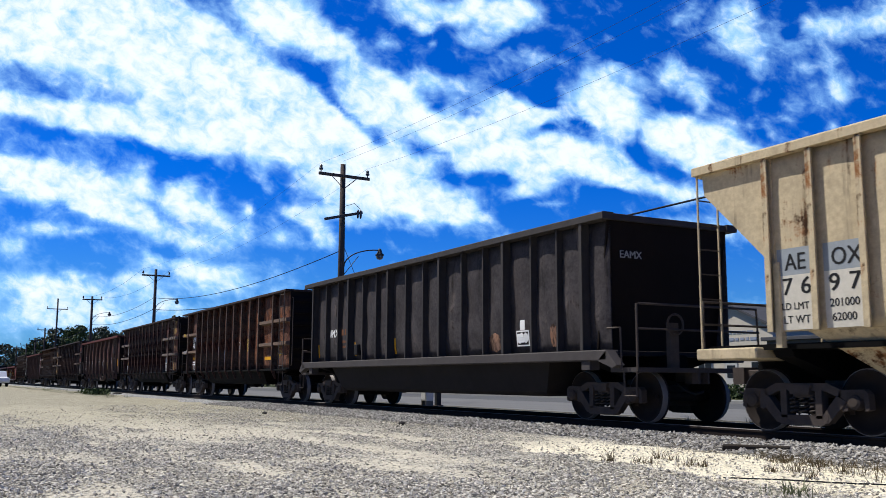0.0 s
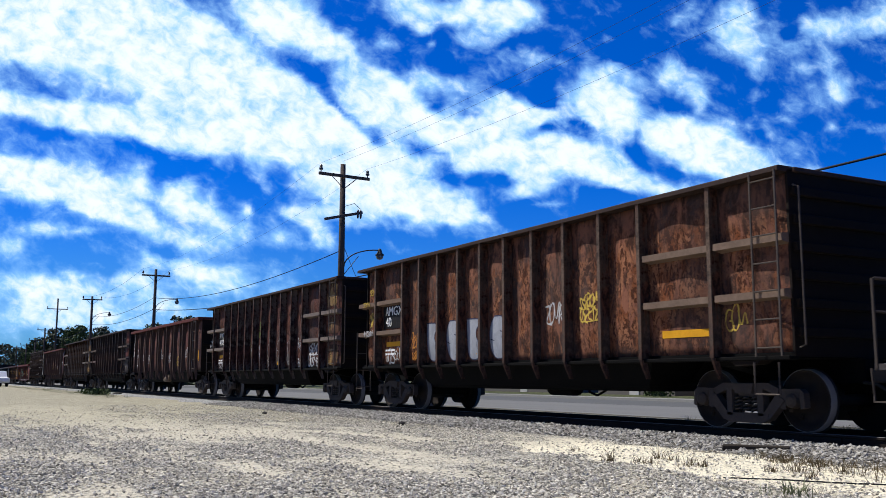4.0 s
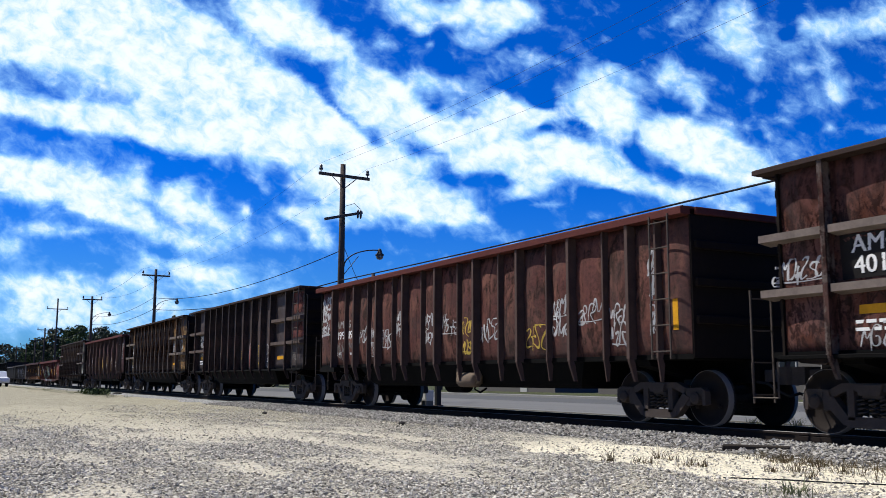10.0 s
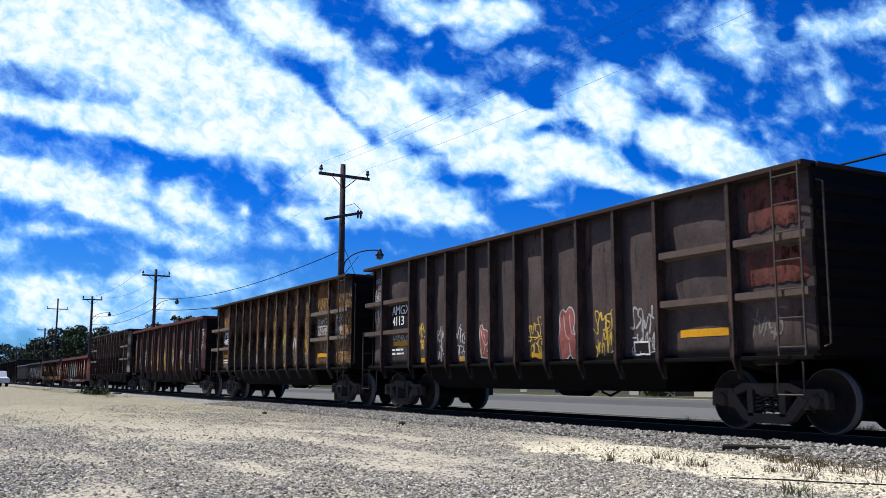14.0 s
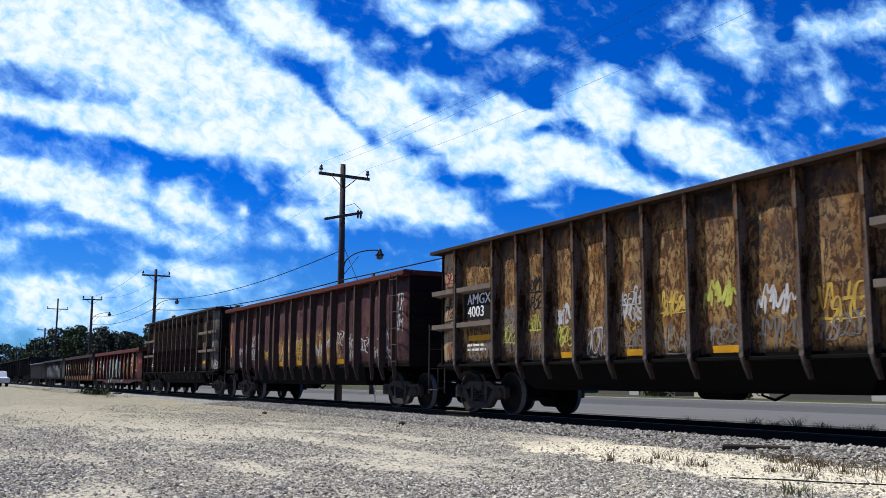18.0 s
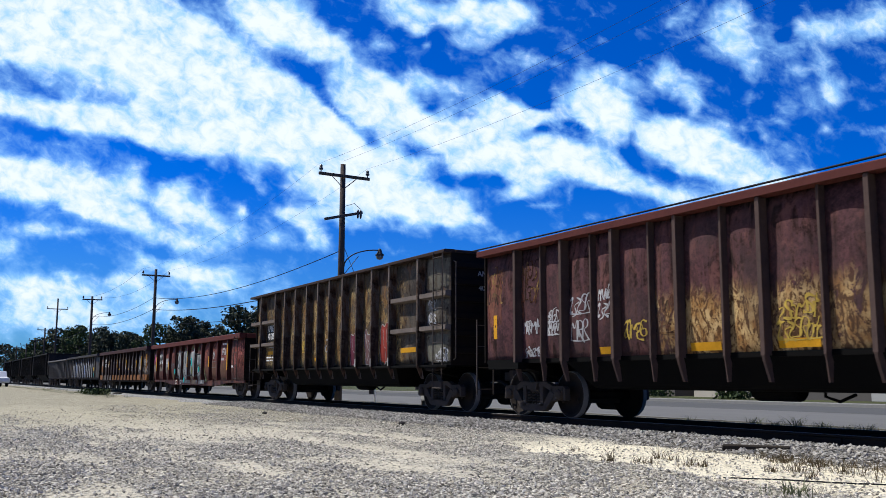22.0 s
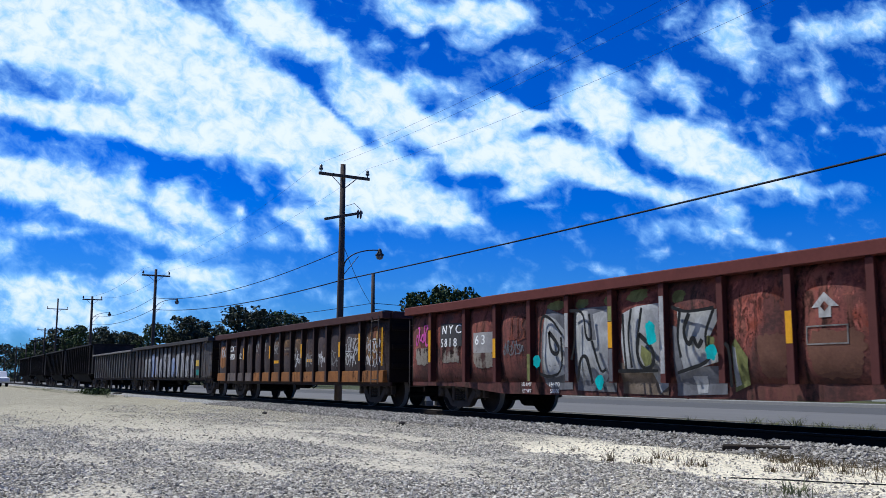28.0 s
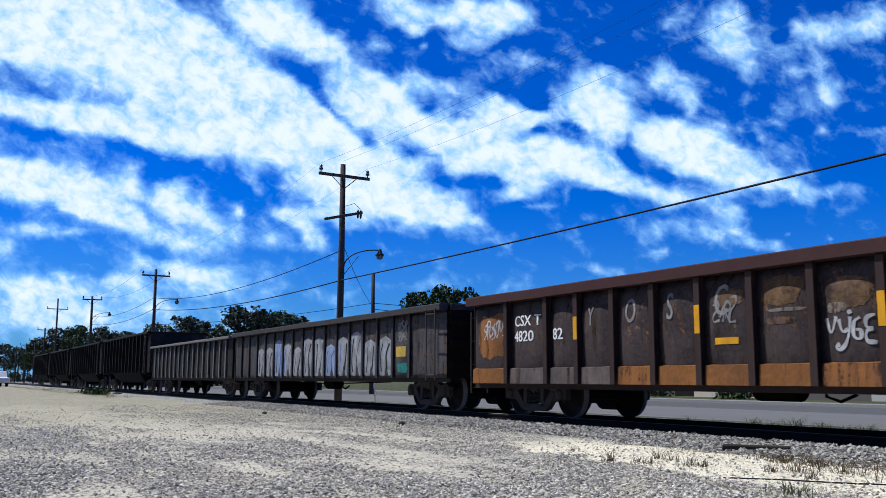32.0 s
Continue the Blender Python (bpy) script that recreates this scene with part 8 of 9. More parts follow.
    for k, (b, bold, pts) in enumerate(lines):
        bm = bmesh.new()
        ribbon(bm, smooth_line(bay(b, pts)), 0.045 + 0.03 * bold, FACE["y"] + 0.085 + 0.002 * k, 0.0, 0.05)
        part("graffiti", bm, K_, car)
    blob(car, bay(5, ((0.62, 0.46), (0.80, 0.38), (0.80, 0.28), (0.68, 0.26), (0.60, 0.36))), MOSS_, FACE["y"] + 0.080)
    ragged(car, a + rb[6] + 0.95, a + rb[7] - 0.10, 1.05, 1.45, MOSS_, 342, "graffiti", FACE["y"] + 0.080, 0.3)
    for k, (b, p, q) in enumerate(((3, 0.30, 0.34), (4, 0.82, 0.12), (5, 0.84, 0.60), (5, 0.86, 0.52), (6, 0.89, 0.37))):
        (bx, bz), = bay(b, ((p, q),))
        ragged(car, bx - 0.14, bx + 0.14, bz - 0.15, bz + 0.14, T_, 330 + k, "graffiti", FACE["y"] + 0.14, 0.15)
    for k, (b, p, q, w_, h_) in enumerate(((3, 0.62, 0.92, 0.34, 0.11), (4, 0.25, 0.91, 0.26, 0.10), (4, 0.86, 0.92, 0.16, 0.11), (5, 0.45, 0.93, 0.34, 0.13), (6, 0.22, 0.88, 0.20, 0.12))):
        (bx, bz), = bay(b, ((p, q),))
        ragged(car, bx - w_, bx + w_, bz - h_, bz + h_, MOSS_, 320 + k, "graffiti", FACE["y"] + 0.004, 0.2)
    for b, z0, z1, paint in ((4, 1.35, 1.98, S_), (4, 0.72, 1.34, GREY_), (5, 1.76, 2.02, MOSS_), (5, 0.72, 1.28, GREY_), (6, 0.85, 2.10, S_), (3, 0.72, 1.25, MOSS_)):
        plate(car, "graffiti", a + rb[b] - 0.05, a + rb[b] + 0.05, z0, z1, paint, RIB_Y + 0.003)
    ragged(car, a + rb[3] - 0.22, a + rb[3] - 0.07, 0.74, 1.42, MOSS_, 341, "graffiti", FACE["y"] + 0.016, 0.3)
    scribble(car, a + rb[2] + 0.5, a + rb[3] - 0.25, 1.55, 2.0, OXIDE_PATCH, 261, 0.03, 2, FACE["y"] + 0.02)
    scribble(car, a + rb[2] + 0.2, a + rb[3] - 0.3, 1.25, 1.5, GREY_, 262, 0.03, 4, FACE["y"] + 0.02)
    for i in (7, 8, 9):                                  # brown dirt thrown up over the lower half
        ragged(car, a + rb[i] + (0.60 if i == 7 else 0.15), a + rb[i + 1] - 0.12, 0.72, 1.50, plain("road_dirt", (0.125, 0.062, 0.042), 0.9, 0.0, 0.7, 4.0, 0.1) if i == 7 else bpy.data.materials["road_dirt"], 370 + i, "dirt_stain", FACE["y"] - 0.004, 0.6)
    x0 = a + rb[8] + 0.55
    blob(car, [(x0, 1.92), (x0 + 0.22, 1.72), (x0 + 0.10, 1.72), (x0 + 0.10, 1.58), (x0 - 0.10, 1.58), (x0 - 0.10, 1.72), (x0 - 0.22, 1.72)], spray("worn_white", (0.46, 0.45, 0.43), 0.5), FACE["y"] + 0.02)
    blob(car, [(x0, 1.80), (x0 + 0.07, 1.73), (x0, 1.66), (x0 - 0.07, 1.73)], oxide, FACE["y"] + 0.03)
    for dx0, dx1, dz0, dz1 in ((-0.34, 0.34, 1.46, 1.48), (-0.34, 0.34, 1.22, 1.24), (-0.34, -0.32, 1.24, 1.46), (0.32, 0.34, 1.24, 1.46)):
        plate(car, "faded_mark", x0 + dx0, x0 + dx1, dz0, dz1, spray("ashy_grey", (0.22, 0.20, 0.18), 0.5), FACE["y"] + 0.03)
    x0 = a + rb[9] + 0.75                                      # worn company roundel as plain rings
    for k, (r0, r1) in enumerate(((0.22, 0.30), (0.10, 0.16))):
        ring = [(x0 + r1 * math.cos(q), 1.72 + r1 * math.sin(q)) for q in [math.pi * j / 12 for j in range(13)]] + [(x0 + r0 * math.cos(q), 1.72 + r0 * math.sin(q)) for q in [math.pi * j / 12 for j in range(12, -1, -1)]]
        blob(car, ring, W, FACE["y"] + 0.02)
    plate(car, "faded_mark", x0 - 0.38, x0 + 0.05, 1.50, 1.60, W, FACE["y"] + 0.02)
    bars_of_writing(car, x0 - 0.35, 2.12, 0.8, 1, LETTER_WHITE, 0.08)
    bars_of_writing(car, a + rb[10] + 0.35, 1.2, 0.5, 1, LETTER_WHITE, 0.08)

    brown = car_paint("dark_brown_paint", (0.082, 0.060, 0.057), (0.10, 0.066, 0.046), (0.23, 0.135, 0.070), 0.30, 29.0, vary=1.0, peel_low=1.45, peel_high=2.15, cover=0.52, peel_x=(-2.6, 8.0))
    brown_rib = plain("dark_brown_rib", (0.042, 0.027, 0.024), 0.75, 0.0, 0.45, 3.0, 0.25)
    orange = car_paint("orange_rust_strip", (0.38, 0.155, 0.042), (0.24, 0.10, 0.04), None, 0.36, 31.0, grime=0.1, vary=0.5, dusty=0.3)
    ash = car_paint("grey_lower_paint", (0.20, 0.16, 0.14), (0.14, 0.09, 0.06), None, 0.4, 33.0, grime=0.1, vary=0.5)
    rb = [1.41, 2.83, 3.81, 4.85, 5.89, 6.94, 8.0, 9.08, 10.15, 11.22, 12.28, 13.35, 14.8]
    car = low_gondola(-173.715, L, 0.67, 2.53, [r + lead for r in rb], "dark brown low gondola car with an orange rusted lower edge", brown, brown_rib, plain("dark_maroon_chord", (0.055, 0.027, 0.026), 0.75, 0.0, 0.4, 3.0, 0.25), 57, 0.19, 0.13, 0.0)
    xs = [0.06 - lead] + rb + [L - lead - 0.06]
    for i, (p, q) in enumerate(zip(xs, xs[1:])):
        bm = bmesh.new()
        prism(bm, [(-PANEL_Y - 0.13, 0.67), (-PANEL_Y - 0.12, 0.97), (-PANEL_Y + 0.02, 1.00), (-PANEL_Y + 0.02, 0.67)], "x", a + p + 0.09, a + q - 0.09)
        part("lower_panel", bm, orange if i not in (1, 2, 3) else ash, car, "orange rusted lower panel" if i not in (1, 2, 3) else "grey lower panel")
    ragged(car, a + 0.15, a + 1.30, 1.12, 2.20, orange, 308, "rust_patch")
    ragged(car, L / 2 - 1.35, L / 2 - 0.12, 1.10, 2.25, OLD_YELLOW, 311, "rust_patch")
    plate(car, "reflector", L / 2 - 0.16, L / 2 - 0.06, 1.1, 2.1, REFLECTOR, RIB_Y + 0.004, label="yellow reflective strip")
    lettering(car, "CSX T", a + 1.62, 1.82, 0.22, LETTER_WHITE, FACE["y"] + 0.012, 1.1)
    lettering(car, "4820", a + 1.60, 1.51, 0.22, LETTER_WHITE, FACE["y"] + 0.012, 1.2)
    lettering(car, "82", a + 2.98, 1.51, 0.22, LETTER_WHITE, FACE["y"] + 0.012, 1.2)
    for r, z0, z1 in ((rb[2], 1.48, 1.90), (rb[5], 1.46, 1.9), (rb[8], 1.42, 1.86), (rb[11], 1.38, 1.82), (rb[12], 1.25, 2.0)):
        plate(car, "reflector", a + r - 0.055, a + r + 0.055, z0, z1, REFLECTOR, RIB_Y + 0.004, label="yellow reflective strip")
    chalk = spray("chalk", (0.26, 0.25, 0.24))
    for i, word, h in ((2, "Y", 0.34), (3, "O", 0.42), (4, "S", 0.44), (5, "C", 0.48)):       # large faint chalked letters, one a bay
        lettering(car, word, a + rb[i] + 0.28, 1.72, h, chalk, FACE["y"] + 0.012, 0.62)
    scribble(car, a + xs[0] + 0.55, a + xs[1] - 0.12, 1.62, 1.95, W, 270, 0.024, 3, FACE["y"] + 0.012)
    scribble(car, a + rb[5] + 0.22, a + rb[6] - 0.3, 1.58, 1.95, chalk, 275, 0.026, 2, FACE["y"] + 0.012)
    # a bold white hand-drawn tag
    x0, w_ = a + rb[7] + 0.16, rb[8] - rb[7] - 0.34
    for k, line in enumerate((((0.0, 0.95), (0.10, 0.40), (0.24, 0.98)), ((0.30, 0.90), (0.36, 0.50), (0.50, 0.60)), ((0.55, 0.95), (0.50, 0.30), (0.32, 0.0), (0.18, 0.10), (0.30, 0.20)), ((0.74, 0.92), (0.60, 0.80), (0.60, 0.35), (0.76, 0.30), (0.76, 0.58), (0.66, 0.58)),
                              ((1.0, 0.98), (0.84, 0.92), (0.84, 0.62), (0.98, 0.60), (0.84, 0.55), (0.84, 0.22), (1.02, 0.22)), ((0.50, 1.06), (0.56, 1.10), (0.58, 1.04)))):
        bm = bmesh.new()
        ribbon(bm, smooth_line([(x0 + w_ * p, 1.13 + 0.46 * q) for p, q in line]), 0.066, FACE["y"] + 0.02 + 0.002 * k, k)
        part("graffiti", bm, W, car)
    tan_patch = car_paint("tan_rust_patch", (0.22, 0.13, 0.065), (0.10, 0.06, 0.045), None, 0.45, 35.0, grime=0.1)
    for k, (i, p, q, z0, z1, m) in enumerate(((5, 0.20, 0.85, 1.82, 2.14, tan_patch), (6, 0.10, 0.85, 1.76, 2.26, tan_patch), (6, 0.15, 0.75, 1.52, 1.64, tan_patch), (6, 0.20, 0.90, 1.70, 1.76, pale), (7, 0.10, 0.90, 1.66, 2.12, tan_patch), (7, 0.15, 0.50, 1.62, 1.78, pale))):
        ragged(car, a + rb[i] + p * (rb[i + 1] - rb[i]), a + rb[i] + q * (rb[i + 1] - rb[i]), z0, z1, m, 390 + k, "worn_patch", FACE["y"] - 0.006, 0.5)
    for i in (8, 9, 10, 11, 12):
        scribble(car, a + rb[i] + 0.2, a + (rb + [L - lead])[i + 1] - 0.25, 1.15 if i < 11 else 1.10, 1.55 if i < 11 else 1.95, chalk if i in (8, 10) else W, 292 + i, 0.028, 3, FACE["y"] + 0.012)
    plate(car, "reflector", a + rb[5] + 0.3, a + rb[6] - 0.3, 1.28, 1.38, REFLECTOR, FACE["y"] + 0.012)
    plate(car, "reflector", a + rb[8] + 0.3, a + rb[9] - 0.3, 1.28, 1.38, REFLECTOR, FACE["y"] + 0.012)

    grey_p = car_paint("dull_grey_paint", (0.12, 0.11, 0.11), (0.10, 0.065, 0.045), None, 0.4, 37.0)
    grey_rib = plain("dull_grey_rib", (0.05, 0.045, 0.045), 0.75, 0.0, 0.45, 3.0, 0.25)
    L = 17.3
    rb = [0.95 + 0.965 * i for i in range(16)]
    car = low_gondola(-191.85, L, 0.78, 2.52, rb, "dull grey low gondola car covered in pale graffiti", grey_p, grey_rib, grey_rib, 61, 0.15, 0.03, 0.0, rib_w=0.10, depth=1.545)
    a = -L / 2
    pale_grey = spray("pale_grey", (0.36, 0.36, 0.37), 0.5)
    pale_blue = spray("pale_blue", (0.30, 0.36, 0.50))
    for i in range(2, 14):                               # a wall-high piece in pale letters that lean over the ribs
        x0, x1 = a + rb[i] + 0.03, a + rb[i + 1] - 0.03
        w_ = x1 - x0
        t = 1.95 + 0.16 * math.sin(i * 1.9)
        blob(car, [(x0, 0.86), (x0 + w_ * 0.42, 0.84), (x0 + w_ * 0.55, 1.15), (x0 + w_ * 0.70, 0.84), (x1, 0.88), (x1 - w_ * 0.06, 1.5), (x1, t - 0.15), (x0 + w_ * 0.5, t), (x0 + w_ * 0.05, t - 0.1)], pale_blue if i % 5 == 4 else pale_grey, FACE["y"] + 0.004)
        for k, (p, q, r) in enumerate(((0.22, 0.95, 0.30), (0.62, 1.0, 0.78))):
            bm = bmesh.new()
            ribbon(bm, smooth_line([(x0 + w_ * p, q), (x0 + w_ * (p + 0.10 * (-1) ** i), 1.4), (x0 + w_ * r, t - 0.2)]), 0.05 + 0.03 * ((i + k) % 3), FACE["y"] + 0.012 + 0.004 * k, 0.0, 0.05)
            part("graffiti", bm, B_ if (i + k) % 5 == 0 else K_, car)
        if i > 2:
            plate(car, "graffiti", a + rb[i] - 0.045, a + rb[i] + 0.045, 0.90, t - 0.25, pale_grey, 1.549)
    blob(car, [(a + rb[14] + 0.15, 1.32), (a + rb[15] - 0.25, 1.32), (a + rb[15] - 0.25, 1.58), (a + rb[14] + 0.15, 1.58)], Y, FACE["y"] + 0.004)
    ragged(car, a + rb[14] + 0.2, a + rb[15] - 0.1, 0.90, 1.18, spray("faint_teal", (0.04, 0.22, 0.20)), 345, "graffiti", FACE["y"] + 0.004)
    scribble(car, a + rb[14] + 0.25, a + rb[15] - 0.2, 1.7, 2.2, chalk, 330, 0.03, 4, FACE["y"] + 0.004)

    coal = car_paint("sooty_black_paint", (0.03, 0.027, 0.026), (0.05, 0.03, 0.02), None, 0.35, 41.0)
    coal_rib = plain("sooty_rib", (0.15, 0.14, 0.135), 0.75, 0.0, 0.4, 3.0, 0.2)
    L = 15.3
    rb = [0.8 + (L - 1.6) * i / 15 for i in range(16)]
    low_gondola(-208.6, L, 0.78, 2.46, rb, "sooty dark low gondola car with pale ribs", coal, coal_rib, coal_rib, 67, 0.10, 0.02, 0.0, depth=1.56)

    # four dark hoppers at the tail
    for k in range(4):
        x = -225.1 - 17.0 * k
        L = 15.4
        car = new_car(x, "sooty black high-sided hopper car" if k < 3 else "sooty black high-sided hopper car closing the train")
        rb = [0.8 + (L - 1.6) * i / 12 for i in range(13)]
        dark_coal = coal
        dark_rib2 = plain("tail_rib", (0.018, 0.016, 0.015), 0.75, 0.0, 0.4, 3.0, 0.2) if k == 0 else dark_rib2
        side(car, L, rb, 1.1, 3.25, dark_coal, dark_rib2, 0.02, None, 0.11, seed=70 + k)
        chords(car, L, 3.36, dark_rib2, 0.11, 0.24)
        ends(car, L, 1.1, 3.34, dark_coal, (1.8, 2.5))
        running_gear(car, L, 1.5)
        underframe(car, L, 1.1, 1.5, (-L / 2 + 3.0, L / 2 - 3.0, 0.5, 0.9))
        ladder(car, L / 2 - 0.4, -RIB_Y - 0.05, 1.0, 3.2, 0.44, "x")
        ladder(car, -L / 2 - 0.05, -1.3, 0.5, 3.2, 0.42, "y")


build_train()

# ---------------------------------------------------------------- loose stones, weeds and small things on the ground
def stones(name, count, place, size, material, label, seed):
    rs = np.random.RandomState(seed)
    base = np.array([(1, 0, 0), (0, 1, 0), (-1, 0, 0), (0, -1, 0), (0, 0, 0.8), (0, 0, -0.6)], float)
    tri = np.array([(0, 1, 4), (1, 2, 4), (2, 3, 4), (3, 0, 4), (1, 0, 5), (2, 1, 5), (3, 2, 5), (0, 3, 5)])
    pts = place(rs, count)
    n = len(pts)
    s = size[0] + (size[1] - size[0]) * rs.rand(n, 1, 1) ** 1.6
    v = base[None] * (0.6 + 0.7 * rs.rand(n, 6, 3)) + 0.25 * rs.randn(n, 6, 3)
    a = rs.rand(n) * 6.283
    c, sn = np.cos(a), np.sin(a)
    x = v[:, :, 0] * c[:, None] - v[:, :, 1] * sn[:, None]
    y = v[:, :, 0] * sn[:, None] + v[:, :, 1] * c[:, None]
    v = np.stack([x, y, v[:, :, 2] * 0.8], 2) * s + pts[:, None, :]
    f = (tri[None] + 6 * np.arange(n)[:, None, None]).reshape(-1, 3)
    me = bpy.data.meshes.new(name)
    me.from_pydata(v.reshape(-1, 3).tolist(), [], f.tolist())
    me.materials.append(material)
    tagged(new(name, me), label, "gravel", kind="stuff")


def on_lot(rs, n):
    x = -5.0 - 30 * rs.rand(n) ** 1.7
    y = 0.03 * -x + (9.3 + 0.03 * x) * rs.rand(n)
    c = np.array([gravel_cover(a, b) for a, b in zip(x, y)])
    keep = rs.rand(n) < (0.12 + 0.88 * np.clip((c - 0.2) * 1.4, 0, 1) ** 1.2) * np.clip((x + 34) / 20, 0.15, 1)
    x, y = x[keep], y[keep]
    return np.stack([x, y, np.full(len(x), 0.010) + 0.012 * rs.rand(len(x))], 1)


def on_ballast(rs, n):
    x = -2.5 - 33 * rs.rand(n)
    y = 9.0 + 1.65 * rs.rand(n) ** 0.8
    z = np.interp(y, [8.9, 9.5, 10.2, 10.6], [0.0, 0.03, 0.06, 0.075])
    return np.stack([x, y, z + 0.03 * rs.rand(n)], 1)


def between_rails(rs, n):
    x = -2.5 - 30 * rs.rand(n)
    y = 10.6 + 2.9 * rs.rand(n)
    keep = (np.abs(np.abs(y - TRACK_Y) - 0.7525) > 0.12)
    return np.stack([x[keep], y[keep], 0.05 + 0.02 * rs.rand(int(keep.sum()))], 1)


stones("loose_gravel", 150000, on_lot, (0.008, 0.023), LOT_STONE, "loose grey gravel chips strewn over the lot", 11)
stones("ballast_stones", 22000, on_ballast, (0.018, 0.044), BALLAST_STONE, "loose grey ballast stones beside the rail", 12)
stones("track_stones", 3500, between_rails, (0.02, 0.045), BALLAST_STONE, "grey ballast stones between the rails", 13)

STRAW = plain("dry_straw", (0.12, 0.092, 0.05), 0.9, 0.0, 0.4, 20.0, 0.0)
GREEN_WEED = plain("green_weed", (0.15, 0.16, 0.08), 0.8, 0.0, 0.4, 20.0, 0.0)


def weed(x, y, h, n, seed, material, label, spread=0.18, broad=1.0):
    rnd = random.Random(seed)
    bm = bmesh.new()
    for k in range(n):
        a = rnd.uniform(0, 6.28)
        r = rnd.uniform(0.0, spread)
        bx, by = r * math.cos(a), r * math.sin(a)
        hh = h * rnd.uniform(0.15, 1.0) ** 1.5
        lx, ly = rnd.gauss(0, 0.6) * hh, rnd.gauss(0, 0.6) * hh
        w = rnd.uniform(0.002, 0.005) * broad
        px, py = math.cos(a + 1.57) * w, math.sin(a + 1.57) * w
        b0, b1 = bm.verts.new((bx - px, by - py, -0.02)), bm.verts.new((bx + px, by + py, -0.02))
        m0, m1 = bm.verts.new((bx + lx * 0.4 - px * 0.8, by + ly * 0.4 - py * 0.8, hh * 0.6)), bm.verts.new((bx + lx * 0.4 + px * 0.8, by + ly * 0.4 + py * 0.8, hh * 0.6))
        tip = bm.verts.new((bx + lx, by + ly, hh))
        bm.faces.new((b0, b1, m1, m0))
        bm.faces.new((m0, m1, tip))
    solid("weed_tuft", bm, material, label, "weed", "weeds beside the track", at=pose(x, y, 0))


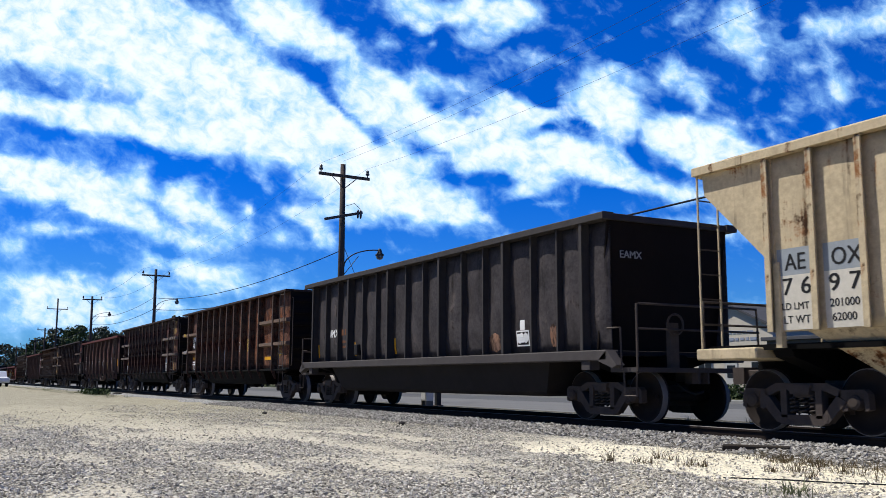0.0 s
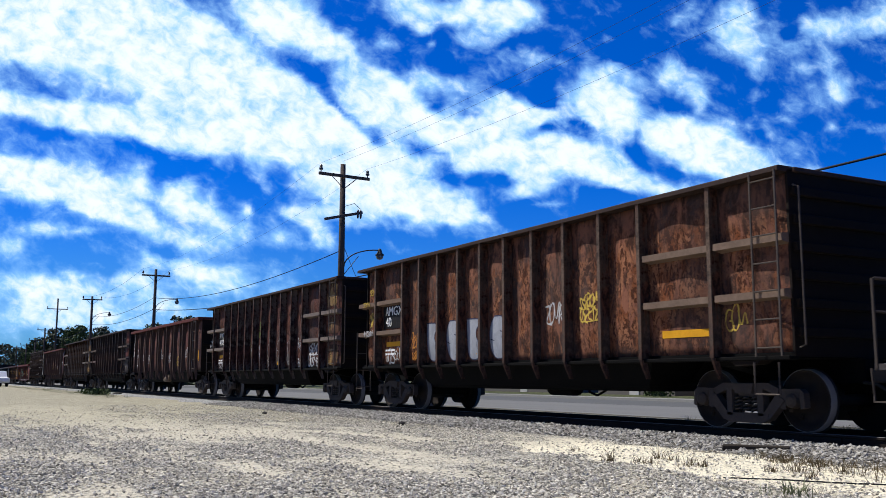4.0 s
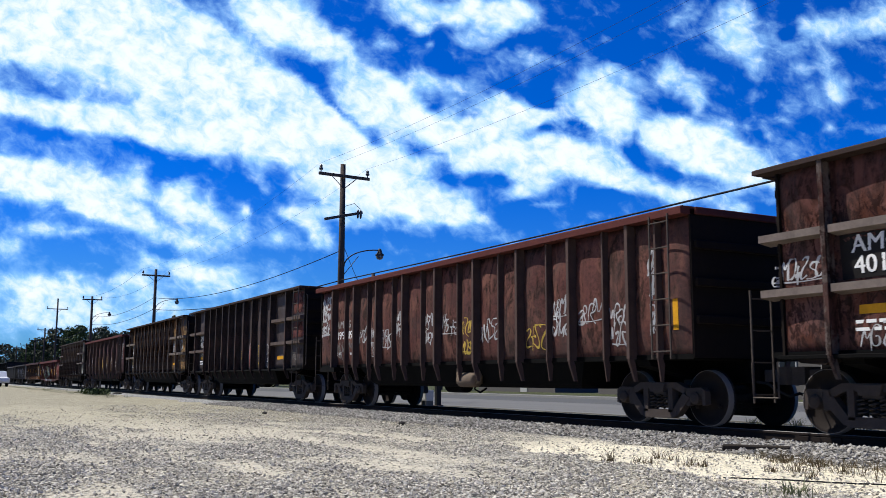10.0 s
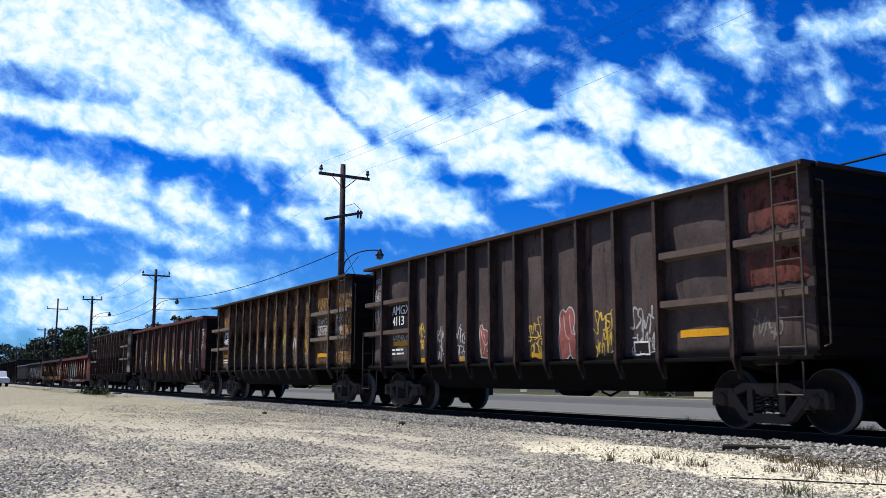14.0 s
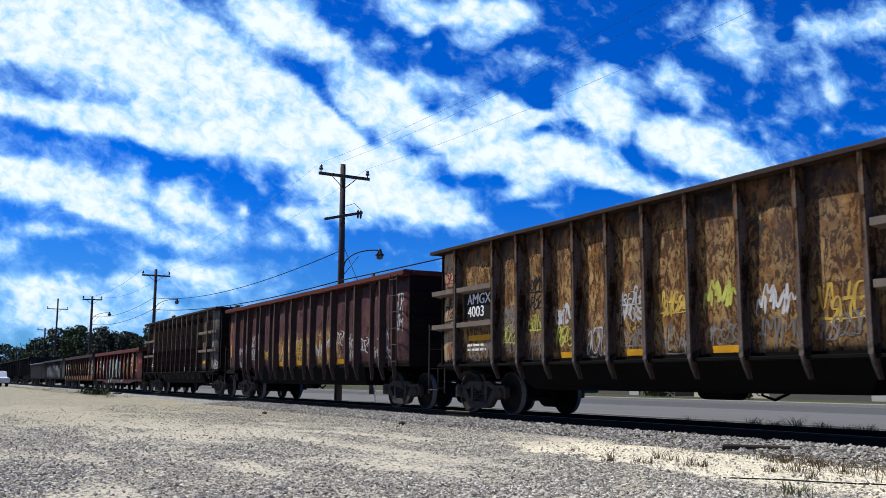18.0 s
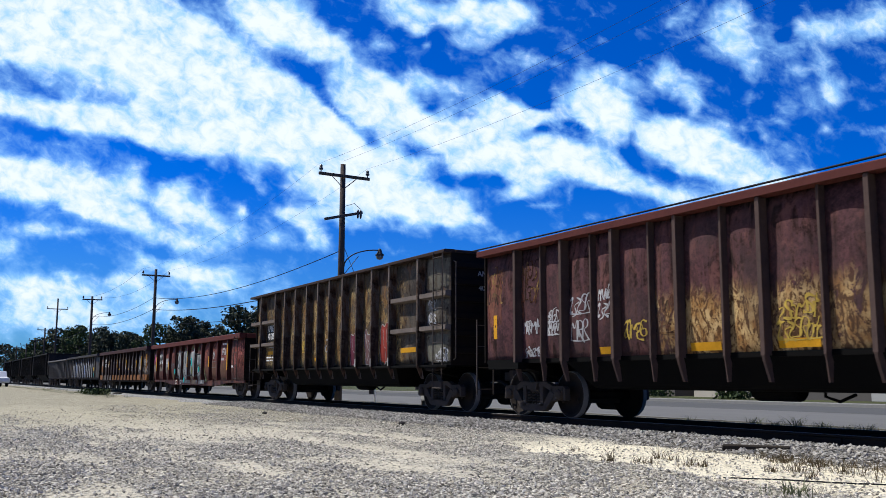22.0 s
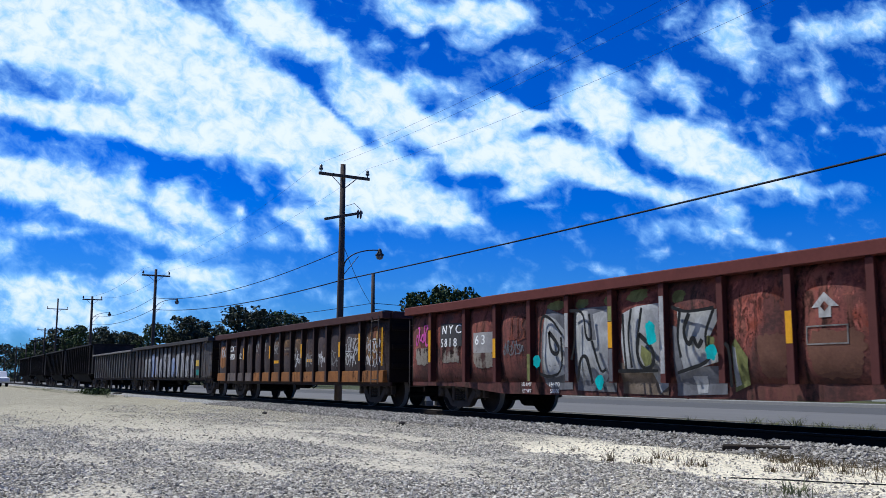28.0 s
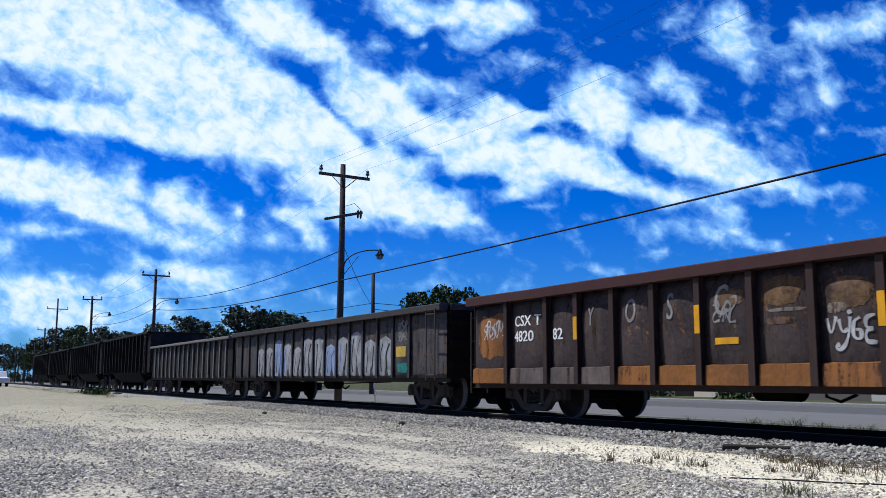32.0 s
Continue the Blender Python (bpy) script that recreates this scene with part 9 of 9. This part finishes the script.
def build_weeds():
    rnd = random.Random(8)
    for i, (x, y, h, n) in enumerate(((-8.6, 6.86, 0.22, 40), (-8.75, 6.95, 0.12, 40), (-8.46, 7.15, 0.10, 70), (-8.35, 7.25, 0.10, 60), (-8.65, 7.62, 0.20, 50), (-8.5, 7.7, 0.14, 50), (-7.92, 7.45, 0.15, 60), (-7.8, 7.5, 0.10, 60),
                                      (-7.0, 7.88, 0.34, 14), (-6.9, 7.95, 0.16, 50), (-7.1, 7.8, 0.10, 60), (-6.75, 8.1, 0.22, 30), (-6.55, 8.2, 0.18, 50), (-6.3, 8.15, 0.26, 16), (-6.05, 8.3, 0.20, 30), (-10.3, 7.6, 0.08, 30), (-6.35, 7.5, 0.12, 40), (-5.9, 7.9, 0.24, 14))):
        weed(x, y, h, n, 500 + i, STRAW, "dry brown weed tuft growing from the sand", 0.10 + 0.08 * rnd.random())
    for i in range(46):                                 # dry grass along the foot of the ballast
        x = rnd.uniform(-8.6, -5.6)
        weed(x, 8.55 + 0.25 * rnd.random() - 0.10 * (x + 7.0) + 0.5 * rnd.random() ** 2, rnd.uniform(0.06, 0.15), 26, 620 + i, STRAW, "low dry brown grass tuft at the foot of the ballast", 0.14)
    for i, (x, y, h, n) in enumerate(((-5.46, 6.2, 0.16, 40), (-10.1, 14.9, 0.25, 40), (-11.4, 15.0, 0.22, 40), (-13.0, 15.0, 0.3, 40), (-8.2, 14.9, 0.2, 34), (-14.2, 15.1, 0.25, 40), (-6.6, 15.0, 0.2, 34), (-16.0, 15.0, 0.2, 34), (-9.2, 15.1, 0.16, 50), (-9.7, 15.0, 0.22, 50), (-10.7, 15.1, 0.2, 50), (-11.9, 15.1, 0.16, 50), (-12.4, 15.0, 0.2, 50), (-7.4, 15.1, 0.14, 40), (-13.6, 15.1, 0.18, 40), (-15.1, 15.0, 0.16, 40))):
        weed(x, y, h, n * 3, 540 + i, GREEN_WEED, "green weed tuft growing beside the track", 0.30, 1.6)
    for i in range(16):
        weed(rnd.uniform(-100, -45), rnd.uniform(7.6, 9.0), rnd.uniform(0.2, 0.5), 50, 560 + i, GREEN_WEED, "green grass tuft along the track verge", 0.5)
    tagged(new("bush", hedge(-62.0, -58.5, 8.8, 0.35, 91)), "dark green bush growing beside the track", "bush")


build_weeds()


def build_litter():
    bm = bmesh.new()
    box(bm, -0.42, 0.42, -0.09, 0.09, -0.01, 0.07, 0.012)
    for v in bm.verts:
        v.co.z += 0.01 * noise.noise(v.co * 4)
    solid("timber_offcut", bm, TIE_WOOD, "dark weathered timber lying on the ballast", "timber", at=pose(-8.95, 9.55, 0.03, 0, 0, 40))
    bm = bmesh.new()
    tube(bm, [(-6.75, 6.75, 0.012), (-6.3, 7.05, 0.02), (-5.9, 7.3, 0.018), (-5.5, 7.62, 0.02), (-4.9, 7.95, 0.012), (-4.2, 8.4, 0.01)], 0.008, 6)
    solid("hose", bm, plain("black_pipe", (0.015, 0.015, 0.016), 0.6), "thin black pipe lying on the sand", "pipe", smooth=True)
    for i, (x, y) in enumerate(((-60, 9.9), (-59.4, 10.0), (-17.6, 8.6), (-24.5, 7.9))):
        bm = bmesh.new()
        bmesh.ops.create_icosphere(bm, subdivisions=2, radius=0.16 if i < 2 else 0.07)
        for v in bm.verts:
            v.co *= 1 + 0.35 * noise.noise(v.co * 6 + Vector((i, 0, 0)))
            v.co.z *= 0.6
        solid("rock", bm, plain("dark_rock", (0.06, 0.055, 0.05), 0.9), "dark broken rock lying beside the track", "rock", "rocks", at=pose(x, y, 0.04))


build_litter()


def motions():
    """The train rolls along the track, its wheels turn, the clouds drift."""
    for car, x in moving:
        walk(car, [(t, pose(x + START + s, TRACK_Y, RAIL_Z)) for t, s in ROLLED])
    ticks = [k / 10 for k in range(321)]
    turns = [(t, math.degrees(rolled(t) / WHEEL_R)) for t in ticks]
    for w, ax in axles:
        walk(w, [(t, pose(ax, 0, WHEEL_R, 0, a, 0)) for t, a in turns])
    walk(clouds, [(0.0, pose(0, 0, 0, 0.07, 0.04, -0.30)), (16.5, pose(0, 0, 0)), (32.0, pose(0, 0, 0, -0.07, -0.04, 0.30))])


motions()
